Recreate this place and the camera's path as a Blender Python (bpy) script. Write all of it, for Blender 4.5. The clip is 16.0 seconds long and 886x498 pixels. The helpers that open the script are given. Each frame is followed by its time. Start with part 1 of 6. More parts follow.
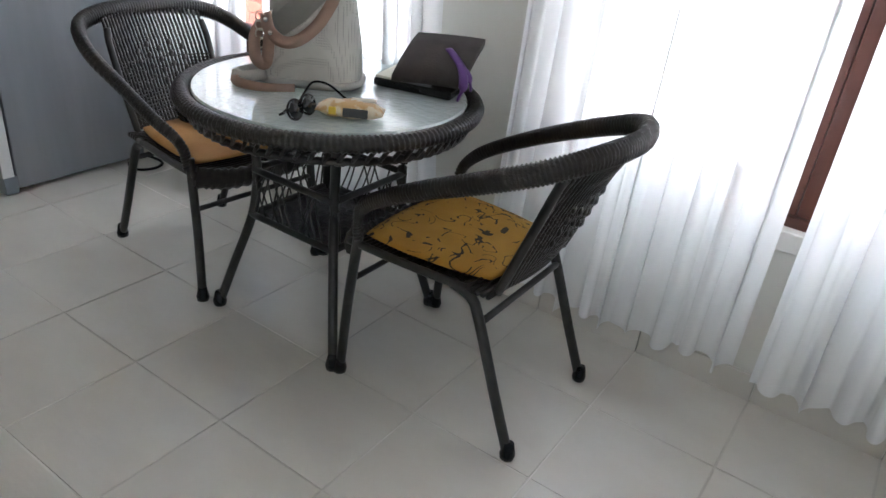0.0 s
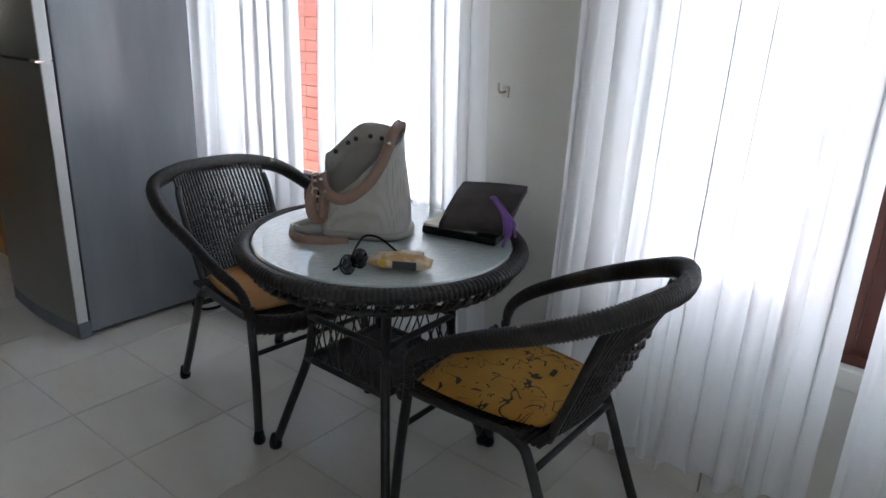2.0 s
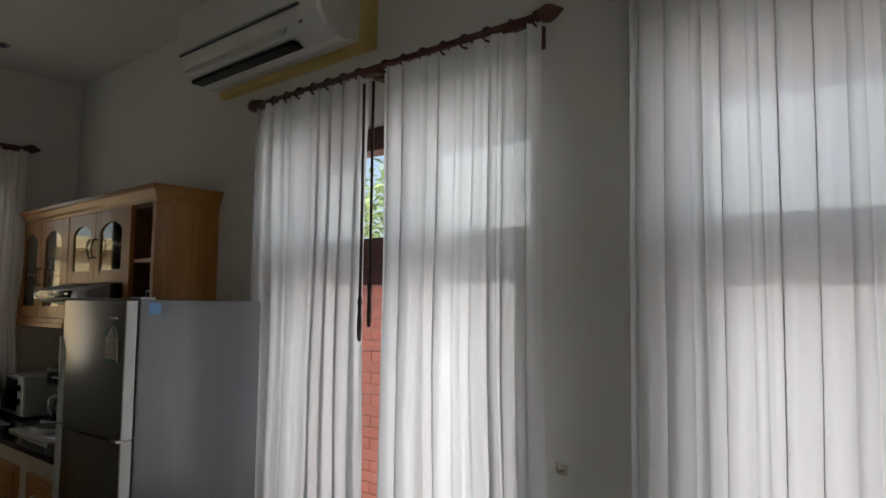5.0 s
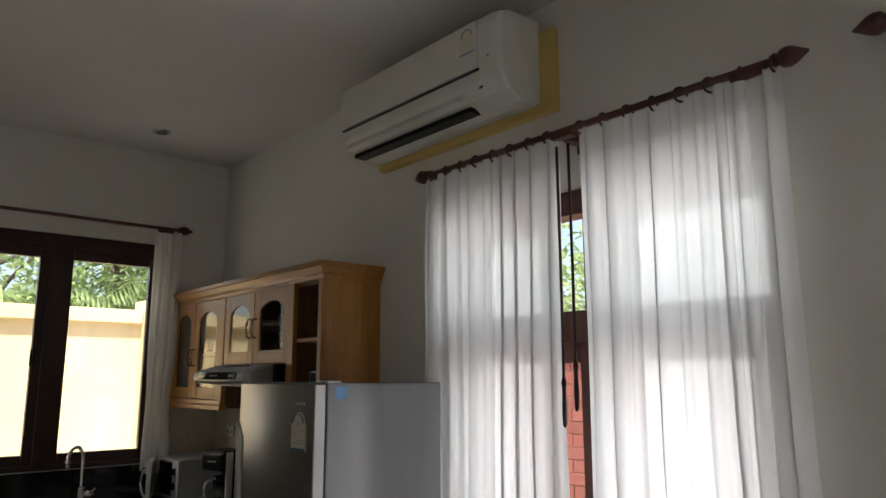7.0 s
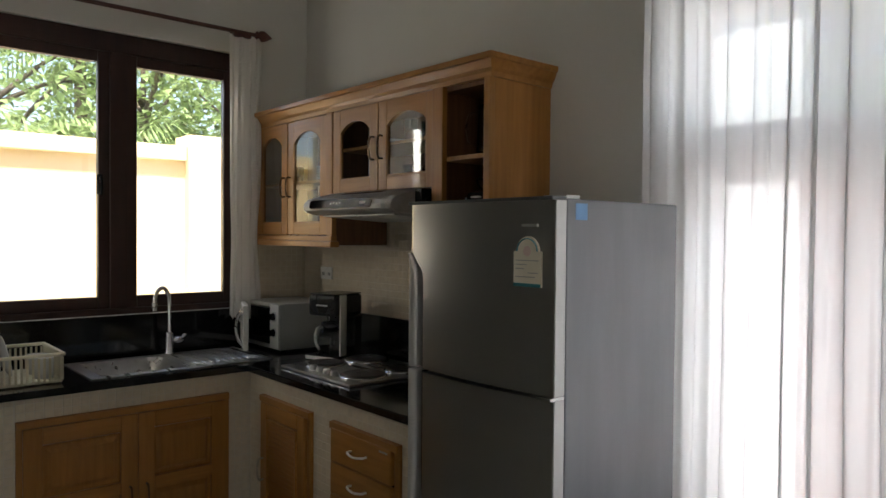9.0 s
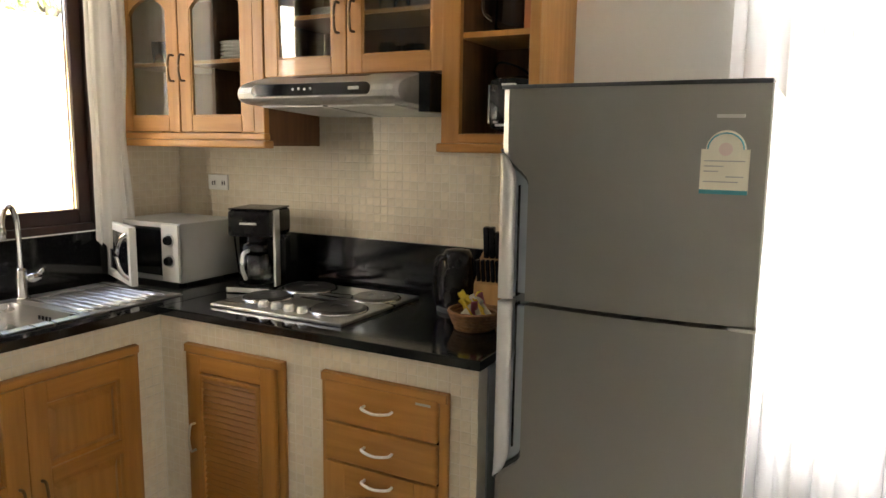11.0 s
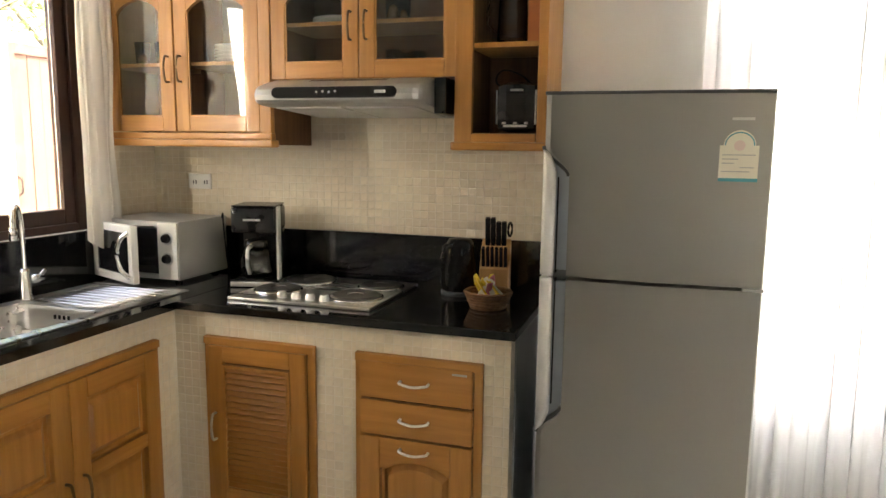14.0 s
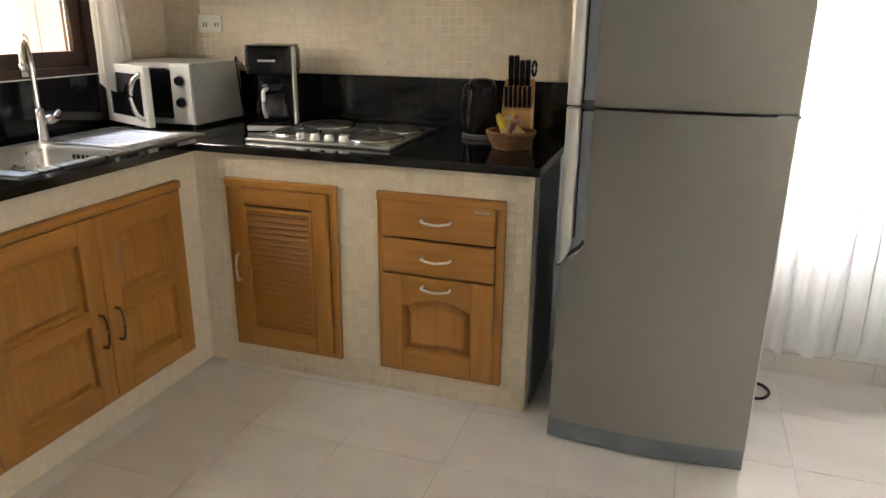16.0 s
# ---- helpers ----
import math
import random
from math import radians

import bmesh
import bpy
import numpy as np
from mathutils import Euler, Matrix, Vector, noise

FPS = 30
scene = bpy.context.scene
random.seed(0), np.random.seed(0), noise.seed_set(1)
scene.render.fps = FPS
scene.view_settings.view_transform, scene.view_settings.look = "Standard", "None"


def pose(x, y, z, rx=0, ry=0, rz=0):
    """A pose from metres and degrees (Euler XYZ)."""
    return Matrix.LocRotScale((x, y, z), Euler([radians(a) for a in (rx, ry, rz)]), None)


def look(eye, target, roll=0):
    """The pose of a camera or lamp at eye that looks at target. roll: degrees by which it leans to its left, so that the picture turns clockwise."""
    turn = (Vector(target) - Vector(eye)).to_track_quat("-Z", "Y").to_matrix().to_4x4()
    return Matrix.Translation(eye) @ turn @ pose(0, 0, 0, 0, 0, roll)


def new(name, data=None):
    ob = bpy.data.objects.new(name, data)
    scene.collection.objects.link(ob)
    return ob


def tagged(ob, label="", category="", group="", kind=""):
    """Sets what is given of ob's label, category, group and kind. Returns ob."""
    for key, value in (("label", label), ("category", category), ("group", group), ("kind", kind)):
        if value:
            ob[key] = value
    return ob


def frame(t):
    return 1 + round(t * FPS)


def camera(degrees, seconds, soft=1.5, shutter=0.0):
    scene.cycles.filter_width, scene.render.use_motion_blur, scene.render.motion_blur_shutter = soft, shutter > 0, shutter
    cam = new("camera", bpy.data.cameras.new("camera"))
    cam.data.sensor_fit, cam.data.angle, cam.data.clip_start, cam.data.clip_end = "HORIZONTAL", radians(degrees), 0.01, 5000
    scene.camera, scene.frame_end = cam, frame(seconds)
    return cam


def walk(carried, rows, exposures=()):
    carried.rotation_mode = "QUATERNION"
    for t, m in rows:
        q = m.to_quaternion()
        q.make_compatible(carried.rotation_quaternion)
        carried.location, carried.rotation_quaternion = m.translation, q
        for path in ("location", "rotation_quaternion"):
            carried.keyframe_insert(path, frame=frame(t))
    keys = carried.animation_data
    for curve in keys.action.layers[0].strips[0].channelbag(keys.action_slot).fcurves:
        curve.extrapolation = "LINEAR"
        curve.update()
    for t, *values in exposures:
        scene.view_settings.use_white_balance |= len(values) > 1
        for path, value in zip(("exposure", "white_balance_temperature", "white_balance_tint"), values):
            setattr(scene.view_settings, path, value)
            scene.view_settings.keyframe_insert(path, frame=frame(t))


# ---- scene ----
cam = camera(63.8, 16.0)
PATH = [
    (0, (5.26, -1.836, 1.262), (4.319, -0.346, 0.316), 6.4),
    (0.5, (5.332, -1.811, 1.28), (4.471, -0.359, 0.207), 8.1),
    (1, (5.336, -1.821, 1.31), (4.396, -0.325, 0.372), 6.1),
    (1.5, (5.297, -1.837, 1.343), (4.251, -0.328, 0.55), 4.7),
    (2, (5.274, -1.838, 1.364), (4.119, -0.35, 0.691), 2.6),
    (2.5, (5.26, -1.85, 1.403), (4.072, -0.346, 0.831), 1.6),
    (3, (5.266, -1.844, 1.448), (4.042, -0.328, 0.996), 1.2),
    (3.5, (5.272, -1.863, 1.485), (4.031, -0.321, 1.195), 1.5),
    (4, (5.287, -1.864, 1.522), (4.002, -0.333, 1.444), 1.2),
    (4.5, (5.296, -1.885, 1.565), (3.988, -0.374, 1.639), 0.7),
    (7, (4.845, -2.059, 1.635), (3.355, -0.773, 1.988), -0.1),
    (7.5, (4.629, -2.074, 1.607), (3.02, -0.929, 1.921), 0.2),
    (8, (4.341, -2.048, 1.587), (2.691, -0.944, 1.829), -1.0),
    (8.5, (4.056, -2.093, 1.542), (2.479, -0.868, 1.643), -0.1),
    (9, (3.798, -2.152, 1.513), (2.289, -0.839, 1.472), 0.5),
    (11.5, (2.517, -2.518, 1.473), (1.876, -0.645, 1.189), -1.3),
    (12, (2.407, -2.724, 1.504), (2.016, -0.772, 1.313), -3.4),
    (12.5, (2.356, -2.789, 1.525), (1.858, -0.853, 1.469), -2.5),
    (13, (2.334, -2.806, 1.498), (1.687, -0.914, 1.444), -1.0),
    (13.5, (2.334, -2.808, 1.488), (1.674, -0.927, 1.349), -0.1),
    (14, (2.347, -2.777, 1.458), (1.745, -0.892, 1.173), 0.7),
    (14.5, (2.35, -2.759, 1.41), (1.885, -0.863, 0.969), 1.1),
    (15, (2.333, -2.762, 1.349), (1.923, -0.893, 0.768), 1.1),
    (15.5, (2.34, -2.761, 1.31), (1.905, -0.938, 0.617), 1.3),
    (16, (2.319, -2.78, 1.324), (1.709, -0.979, 0.703), 0.5),
]
EXPOSURES = [(0, 2.95, 6000, 8), (1, 2.8, 6000, 8), (1.5, 2.55, 5950, 8), (2, 2.2, 5800, 8), (2.5, 1.75, 5800, 8), (3.5, 0.95, 6000, 7), (4.5, 0.78, 6350, 8), (7, 1.38, 6600, 9),
             (9, 1.85, 6500, 9), (11.5, 3.9, 7350, 11), (12.5, 3.2, 7400, 11), (13.5, 3.8, 7400, 11), (14.5, 4.02, 7150, 11), (15.5, 3.9, 6850, 10), (16, 3.95, 7100, 11)]
walk(cam, [(t, look(eye, target, roll)) for t, eye, target, roll in PATH], EXPOSURES)

# ---- world, sun ----
SUN_EL, SUN_AZ = 66, 70
world = bpy.data.worlds.new("sky")
scene.world = world
world.use_nodes = True
wn = world.node_tree.nodes
sky = wn.new("ShaderNodeTexSky")
sky.sky_type, sky.sun_disc = "NISHITA", False
sky.sun_elevation, sky.sun_rotation = radians(SUN_EL), radians(90 + SUN_AZ)
sky.dust_density, sky.air_density = 4.0, 1.0
wn["Background"].inputs[1].default_value = 0.15
world.node_tree.links.new(sky.outputs[0], wn["Background"].inputs[0])
sun = new("sun", bpy.data.lights.new("sun", "SUN"))
sun.data.energy, sun.data.angle, sun.data.color = 4.6, radians(4), (1.0, 0.95, 0.86)
a, e = radians(-20), radians(SUN_EL)
sun_way = Vector((math.cos(a) * math.cos(e), math.sin(a) * math.cos(e), math.sin(e)))
sun.matrix_world = look(sun_way * 30, (0, 0, 0))
# skylight in the openings of the two tall windows
for wx, ww, power in ((2.65, 0.30, 2.6), (3.60, 0.60, 4.8), (4.68, 0.50, 3.3), (5.52, 0.50, 3.5)):
    lamp = new("window_daylight", bpy.data.lights.new("window_daylight", "AREA"))
    lamp.data.shape, lamp.data.size, lamp.data.size_y, lamp.data.energy, lamp.data.color = "RECTANGLE", ww, 1.68, power, (0.95, 0.98, 1.0)
    lamp.matrix_world = look((wx, 0.27, 1.39), (wx, -3, 1.39))

# skylight in the kitchen window's opening, under its head and beside its jamb
for at, aim, wide, tall, power in (((-0.165, -1.0, 2.455), (0.9, -0.9, 1.2), 1.15, 0.09, 0.6), ((-0.165, -1.655, 1.75), (1.6, -0.5, 2.3), 0.10, 1.1, 1.25)):
    lamp = new("window_daylight", bpy.data.lights.new("window_daylight", "AREA"))
    lamp.data.shape, lamp.data.size, lamp.data.size_y, lamp.data.energy, lamp.data.color = "RECTANGLE", wide, tall, power, (1.0, 0.97, 0.9)
    lamp.matrix_world = look(at, aim)


# ---- materials ----
def M(name, c1, c2=None, scale=6.0, rough=0.5, rough2=None, metal=0.0, bump=0.0, bscale=80.0, stretch=(1, 1, 1), spec=0.5, coat=0.0,
      per_object=0.0, per_island=0.0, band=(0.35, 0.65)):
    m = bpy.data.materials.new(name)
    m.use_nodes = True
    n, l = m.node_tree.nodes, m.node_tree.links
    b = n["Principled BSDF"]
    c2 = c2 or tuple(v * 0.82 for v in c1)
    tc = n.new("ShaderNodeTexCoord")
    mp = n.new("ShaderNodeMapping")
    mp.inputs["Scale"].default_value = stretch
    l.new(tc.outputs["Object"], mp.inputs["Vector"])
    big = n.new("ShaderNodeTexNoise")
    big.inputs["Scale"].default_value, big.inputs["Detail"].default_value = scale, 6
    l.new(mp.outputs[0], big.inputs["Vector"])
    ramp = n.new("ShaderNodeMapRange")
    ramp.inputs["From Min"].default_value, ramp.inputs["From Max"].default_value = band
    l.new(big.outputs["Fac"], ramp.inputs["Value"])
    mix = n.new("ShaderNodeMix")
    mix.data_type = "RGBA"
    mix.inputs["A"].default_value, mix.inputs["B"].default_value = (*c1, 1), (*c2, 1)
    l.new(ramp.outputs[0], mix.inputs["Factor"])
    colour = mix.outputs["Result"]
    if per_object or per_island:
        per_object = per_object or per_island
        info, hsv, mr = n.new("ShaderNodeNewGeometry" if per_island else "ShaderNodeObjectInfo"), n.new("ShaderNodeHueSaturation"), n.new("ShaderNodeMapRange")
        mr.inputs["To Min"].default_value, mr.inputs["To Max"].default_value = 1 - per_object, 1 + per_object
        l.new(info.outputs["Random Per Island" if per_island else "Random"], mr.inputs["Value"])
        l.new(mr.outputs[0], hsv.inputs["Value"])
        l.new(colour, hsv.inputs["Color"])
        colour = hsv.outputs["Color"]
    l.new(colour, b.inputs["Base Color"])
    fine = n.new("ShaderNodeTexNoise")
    fine.inputs["Scale"].default_value, fine.inputs["Detail"].default_value = bscale, 4
    l.new(mp.outputs[0], fine.inputs["Vector"])
    rr = n.new("ShaderNodeMapRange")
    rr.inputs["To Min"].default_value, rr.inputs["To Max"].default_value = rough, rough2 if rough2 is not None else min(1, rough * 1.25)
    l.new(big.outputs["Fac"], rr.inputs["Value"])
    l.new(rr.outputs[0], b.inputs["Roughness"])
    b.inputs["Metallic"].default_value, b.inputs["Specular IOR Level"].default_value, b.inputs["Coat Weight"].default_value = metal, spec, coat
    if bump:
        bp = n.new("ShaderNodeBump")
        bp.inputs["Strength"].default_value, bp.inputs["Distance"].default_value = bump, 0.01
        l.new(fine.outputs["Fac"], bp.inputs["Height"])
        l.new(bp.outputs[0], b.inputs["Normal"])
    return m


def glass(name, colour=(1, 1, 1), rough=0.0, bump=0.0):
    m = bpy.data.materials.new(name)
    m.use_nodes = True
    n, l = m.node_tree.nodes, m.node_tree.links
    b = n["Principled BSDF"]
    b.inputs["Base Color"].default_value, b.inputs["Transmission Weight"].default_value = (*colour, 1), 1
    b.inputs["Roughness"].default_value, b.inputs["IOR"].default_value = rough, 1.45
    if bump:
        t, bp = n.new("ShaderNodeTexNoise"), n.new("ShaderNodeBump")
        tc = n.new("ShaderNodeTexCoord")
        l.new(tc.outputs["Object"], t.inputs["Vector"])
        t.inputs["Scale"].default_value = 70
        bp.inputs["Strength"].default_value, bp.inputs["Distance"].default_value = bump, 0.01
        l.new(t.outputs["Fac"], bp.inputs["Height"])
        l.new(bp.outputs[0], b.inputs["Normal"])
    return m


def cloth(name, colour, through_light, open_weave):
    m = bpy.data.materials.new(name)
    m.use_nodes = True
    n, l = m.node_tree.nodes, m.node_tree.links
    n.remove(n["Principled BSDF"])
    out = n["Material Output"]
    d, t, o = n.new("ShaderNodeBsdfDiffuse"), n.new("ShaderNodeBsdfTranslucent"), n.new("ShaderNodeBsdfTransparent")
    tc, w = n.new("ShaderNodeTexCoord"), n.new("ShaderNodeTexNoise")
    mp = n.new("ShaderNodeMapping")
    mp.inputs["Scale"].default_value = (1, 1, 0.15)
    w.inputs["Scale"].default_value = 40
    l.new(tc.outputs["Object"], mp.inputs["Vector"])
    l.new(mp.outputs[0], w.inputs["Vector"])
    mc = n.new("ShaderNodeMix")
    mc.data_type = "RGBA"
    mc.inputs["A"].default_value, mc.inputs["B"].default_value = (*colour, 1), (*[v * 0.93 for v in colour], 1)
    l.new(w.outputs["Fac"], mc.inputs["Factor"])
    for s in (d, t):
        l.new(mc.outputs["Result"], s.inputs["Color"])
    m1, m2 = n.new("ShaderNodeMixShader"), n.new("ShaderNodeMixShader")
    m1.inputs[0].default_value, m2.inputs[0].default_value = through_light, open_weave
    l.new(d.outputs[0], m1.inputs[1]), l.new(t.outputs[0], m1.inputs[2])
    l.new(m1.outputs[0], m2.inputs[1]), l.new(o.outputs[0], m2.inputs[2])
    l.new(m2.outputs[0], out.inputs["Surface"])
    return m


def leafy(name, colour):
    m = bpy.data.materials.new(name)
    m.use_nodes = True
    n, l = m.node_tree.nodes, m.node_tree.links
    n.remove(n["Principled BSDF"])
    d, t, mx = n.new("ShaderNodeBsdfDiffuse"), n.new("ShaderNodeBsdfTranslucent"), n.new("ShaderNodeMixShader")
    g, hsv, mr = n.new("ShaderNodeNewGeometry"), n.new("ShaderNodeHueSaturation"), n.new("ShaderNodeMapRange")
    hsv.inputs["Color"].default_value = (*colour, 1)
    mr.inputs["To Min"].default_value, mr.inputs["To Max"].default_value = 0.6, 1.5
    l.new(g.outputs["Random Per Island"], mr.inputs["Value"]), l.new(mr.outputs[0], hsv.inputs["Value"])
    for s in (d, t):
        l.new(hsv.outputs[0], s.inputs["Color"])
    mx.inputs[0].default_value = 0.4
    l.new(d.outputs[0], mx.inputs[1]), l.new(t.outputs[0], mx.inputs[2])
    l.new(mx.outputs[0], n["Material Output"].inputs["Surface"])
    return m


WALL = M("wall_paint", (0.70, 0.685, 0.635), (0.66, 0.645, 0.595), 1.2, 0.75, 0.85, bump=0.08, bscale=140)
CEIL = M("ceiling_paint", (0.74, 0.72, 0.69), (0.69, 0.67, 0.64), 1.0, 0.8, 0.9, bump=0.05, bscale=120)
TILE = M("floor_tile", (0.72, 0.69, 0.63), (0.635, 0.60, 0.545), 4, 0.19, 0.30, spec=0.9, bump=0.06, bscale=30, per_object=0.035, stretch=(1, 1.8, 1), band=(0.2, 0.8))
GROUT = M("grout", (0.74, 0.71, 0.66), (0.42, 0.395, 0.35), 1.6, 0.9, bump=0.2)
MOSAIC = M("mosaic_tile", (0.69, 0.60, 0.46), (0.63, 0.54, 0.405), 30, 0.35, 0.5, per_object=0.06)
MGROUT = M("mosaic_grout", (0.73, 0.665, 0.56), (0.66, 0.60, 0.50), 8, 0.9, bump=0.1)
GRANITE = M("black_granite", (0.006, 0.006, 0.0065), (0.02, 0.02, 0.022), 120, 0.07, 0.14, spec=0.6, band=(0.5, 0.7))
OAK = M("oak_upright", (0.42, 0.19, 0.041), (0.345, 0.15, 0.030), 5, 0.34, 0.46, stretch=(9, 9, 0.7), bump=0.05, bscale=30, coat=0.25)
OAKX = M("oak_lengthwise", (0.42, 0.19, 0.041), (0.345, 0.15, 0.030), 5, 0.32, 0.44, stretch=(0.7, 9, 9), bump=0.05, bscale=30, coat=0.25)
# the same oak darkened, so its colour carries the shade inside the cabinets
OAKSHADED = M("shaded_oak", (0.16, 0.07, 0.025), (0.11, 0.045, 0.017), 5, 0.5, 0.65, stretch=(9, 9, 0.7))
OAKPALE = M("cabinet_back_board", (0.60, 0.48, 0.28), (0.54, 0.42, 0.24), 5, 0.5, 0.6, stretch=(9, 9, 0.7))
DARKWOOD = M("dark_brown_wood", (0.030, 0.011, 0.0085), (0.044, 0.016, 0.011), 6, 0.4, 0.55, stretch=(4, 4, 0.6), bump=0.05)
REDWOOD = M("red_brown_wood", (0.11, 0.038, 0.026), (0.075, 0.025, 0.018), 6, 0.32, 0.45, stretch=(4, 4, 0.6), bump=0.05)
STEEL = M("brushed_steel", (0.62, 0.61, 0.59), (0.52, 0.51, 0.5), 4, 0.22, 0.36, metal=1, bump=0.03, bscale=90, stretch=(0.4, 6, 6))
SATIN = M("satin_metal", (0.80, 0.79, 0.76), (0.72, 0.71, 0.68), 5, 0.3, 0.4, metal=0.55)
CHROME = M("chrome", (0.78, 0.78, 0.77), (0.7, 0.7, 0.7), 5, 0.07, 0.14, metal=1)
ANTIQUE = M("antique_brass", (0.20, 0.12, 0.055), (0.13, 0.08, 0.04), 20, 0.35, 0.5, metal=0.8)
HOODSTEEL = M("dull_hood_steel", (0.46, 0.455, 0.44), (0.40, 0.395, 0.38), 3, 0.42, 0.52, metal=0.7, stretch=(0.4, 6, 6))
HOTPLATE = M("cast_hotplate", (0.16, 0.15, 0.145), (0.10, 0.095, 0.09), 12, 0.28, 0.4, metal=0.8)
BRASSY = M("satin_nickel", (0.58, 0.53, 0.44), (0.5, 0.45, 0.38), 5, 0.25, 0.35, metal=1)
FRIDGE = M("silver_door_skin", (0.315, 0.308, 0.294), (0.305, 0.298, 0.285), 2, 0.27, 0.30, metal=1.0, bump=0.012, bscale=420)
FRSIDE = M("grey_side_enamel", (0.235, 0.245, 0.265), (0.205, 0.215, 0.235), 3, 0.16, 0.24, bump=0.10, bscale=5, stretch=(1, 3.5, 0.5), spec=0.7)
FREDGE = M("pale_grey_plastic", (0.72, 0.72, 0.71), (0.66, 0.66, 0.65), 6, 0.4, 0.5)
DGREY = M("dark_grey_plastic", (0.06, 0.065, 0.07), (0.045, 0.05, 0.055), 8, 0.4, 0.55)
BLACK = M("black_plastic", (0.008, 0.008, 0.009), (0.014, 0.014, 0.015), 20, 0.18, 0.3, spec=0.35)
BLACKGLASS = M("black_glass", (0.006, 0.006, 0.007), (0.009, 0.009, 0.01), 4, 0.05, 0.1, spec=0.6)
WHITEPL = M("white_plastic", (0.74, 0.73, 0.69), (0.69, 0.68, 0.64), 6, 0.35, 0.5)
SILVERPL = M("silver_plastic", (0.56, 0.56, 0.55), (0.5, 0.5, 0.49), 8, 0.35, 0.45, metal=0.35)
CREAMPL = M("cream_plastic", (0.72, 0.67, 0.5), (0.66, 0.6, 0.44), 9, 0.4, 0.5)
YELLOWED = M("yellowed_board", (0.62, 0.47, 0.16), (0.55, 0.40, 0.13), 4, 0.6, 0.75)
WICKER = M("dark_wicker", (0.012, 0.0095, 0.008), (0.028, 0.022, 0.017), 60, 0.24, 0.42, bump=0.35, bscale=160)
TUBE = M("dark_painted_tube", (0.024, 0.022, 0.020), (0.036, 0.032, 0.028), 25, 0.3, 0.45, metal=0.2, bump=0.05)
TAN = M("tan_seat_cloth", (0.42, 0.22, 0.075), (0.34, 0.165, 0.05), 9, 0.85, bump=0.3, bscale=220)
TABLEGLASS = M("pebbled_glass", (0.74, 0.82, 0.81), (0.68, 0.76, 0.75), 20, 0.06, 0.10, bump=0.32, bscale=60, spec=1.0, coat=1.0)
TABLEGLASS.node_tree.nodes["Principled BSDF"].inputs["Transmission Weight"].default_value = 0.25
PANE = glass("window_glass")
CABGLASS = glass("cabinet_glass", (0.96, 0.97, 0.95))
JUG = glass("jug_glass", (0.9, 0.9, 0.9))
VOILE = cloth("white_voile", (0.88, 0.88, 0.88), 0.58, 0.06)
HEADING = cloth("curtain_heading", (0.80, 0.80, 0.80), 0.35, 0.02)
SIDECLOTH = cloth("side_curtain", (0.84, 0.82, 0.77), 0.35, 0.0)
LEATHER = M("tan_leather", (0.36, 0.235, 0.18), (0.30, 0.19, 0.145), 18, 0.45, 0.6, bump=0.12, bscale=180)
BAGGREY = M("pale_grey_leather", (0.47, 0.455, 0.42), (0.40, 0.385, 0.36), 14, 0.5, 0.65, bump=0.12, bscale=150)
BAGIN = M("grey_lining", (0.50, 0.49, 0.46), (0.42, 0.415, 0.39), 12, 0.8)
BROWNCLOTH = M("dark_brown_cloth", (0.060, 0.046, 0.042), (0.045, 0.034, 0.032), 20, 0.7, 0.85, bump=0.15, bscale=200)
PURPLE = M("purple_satin", (0.17, 0.06, 0.30), (0.12, 0.04, 0.22), 12, 0.35, 0.5)
ORANGE = M("orange_wrapper", (0.60, 0.38, 0.17), (0.72, 0.62, 0.44), 40, 0.3, 0.4, band=(0.45, 0.55))
PAPER = M("printed_paper", (0.74, 0.70, 0.58), (0.70, 0.66, 0.54), 9, 0.6)
YELLOW = M("yellow_packet", (0.78, 0.56, 0.06), (0.7, 0.48, 0.05), 20, 0.4)
PINK = M("pink_packet", (0.5, 0.16, 0.22), (0.42, 0.12, 0.18), 20, 0.4)
TEAL = M("teal_print", (0.05, 0.30, 0.36), (0.05, 0.26, 0.32), 20, 0.5)
GREYPRINT = M("grey_print", (0.40, 0.40, 0.38), (0.35, 0.35, 0.33), 20, 0.5)
BLUEPRINT = M("blue_print", (0.16, 0.34, 0.62), (0.14, 0.30, 0.55), 20, 0.5)
BASKET = M("woven_basket", (0.26, 0.12, 0.04), (0.18, 0.08, 0.026), 70, 0.6, bump=0.4, bscale=150)
BLOCKWOOD = M("knife_block_wood", (0.40, 0.22, 0.08), (0.32, 0.165, 0.055), 6, 0.45, 0.6, stretch=(6, 6, 0.6))
CHINA = M("white_china", (0.76, 0.75, 0.72), (0.72, 0.71, 0.68), 8, 0.18, 0.25)
CREAMWALL = M("cream_render", (0.80, 0.66, 0.40), (0.74, 0.60, 0.35), 1.5, 0.85, bump=0.15, bscale=60)
BRICK = M("red_brick", (0.36, 0.12, 0.09), (0.28, 0.09, 0.068), 12, 0.8, bump=0.25, per_object=0.12)
MORTAR = M("mortar", (0.45, 0.30, 0.25), (0.38, 0.25, 0.2), 10, 0.9, bump=0.2)
PAVE = M("pale_concrete", (0.62, 0.59, 0.54), (0.52, 0.50, 0.45), 1.5, 0.85, bump=0.2, bscale=50)
GATEWOOD = M("gate_boards", (0.15, 0.075, 0.055), (0.10, 0.05, 0.038), 5, 0.6, 0.75, stretch=(5, 5, 0.6), bump=0.1)
BARK = M("bark", (0.14, 0.11, 0.085), (0.09, 0.07, 0.055), 9, 0.9, bump=0.5, bscale=40, stretch=(1, 1, 0.3))
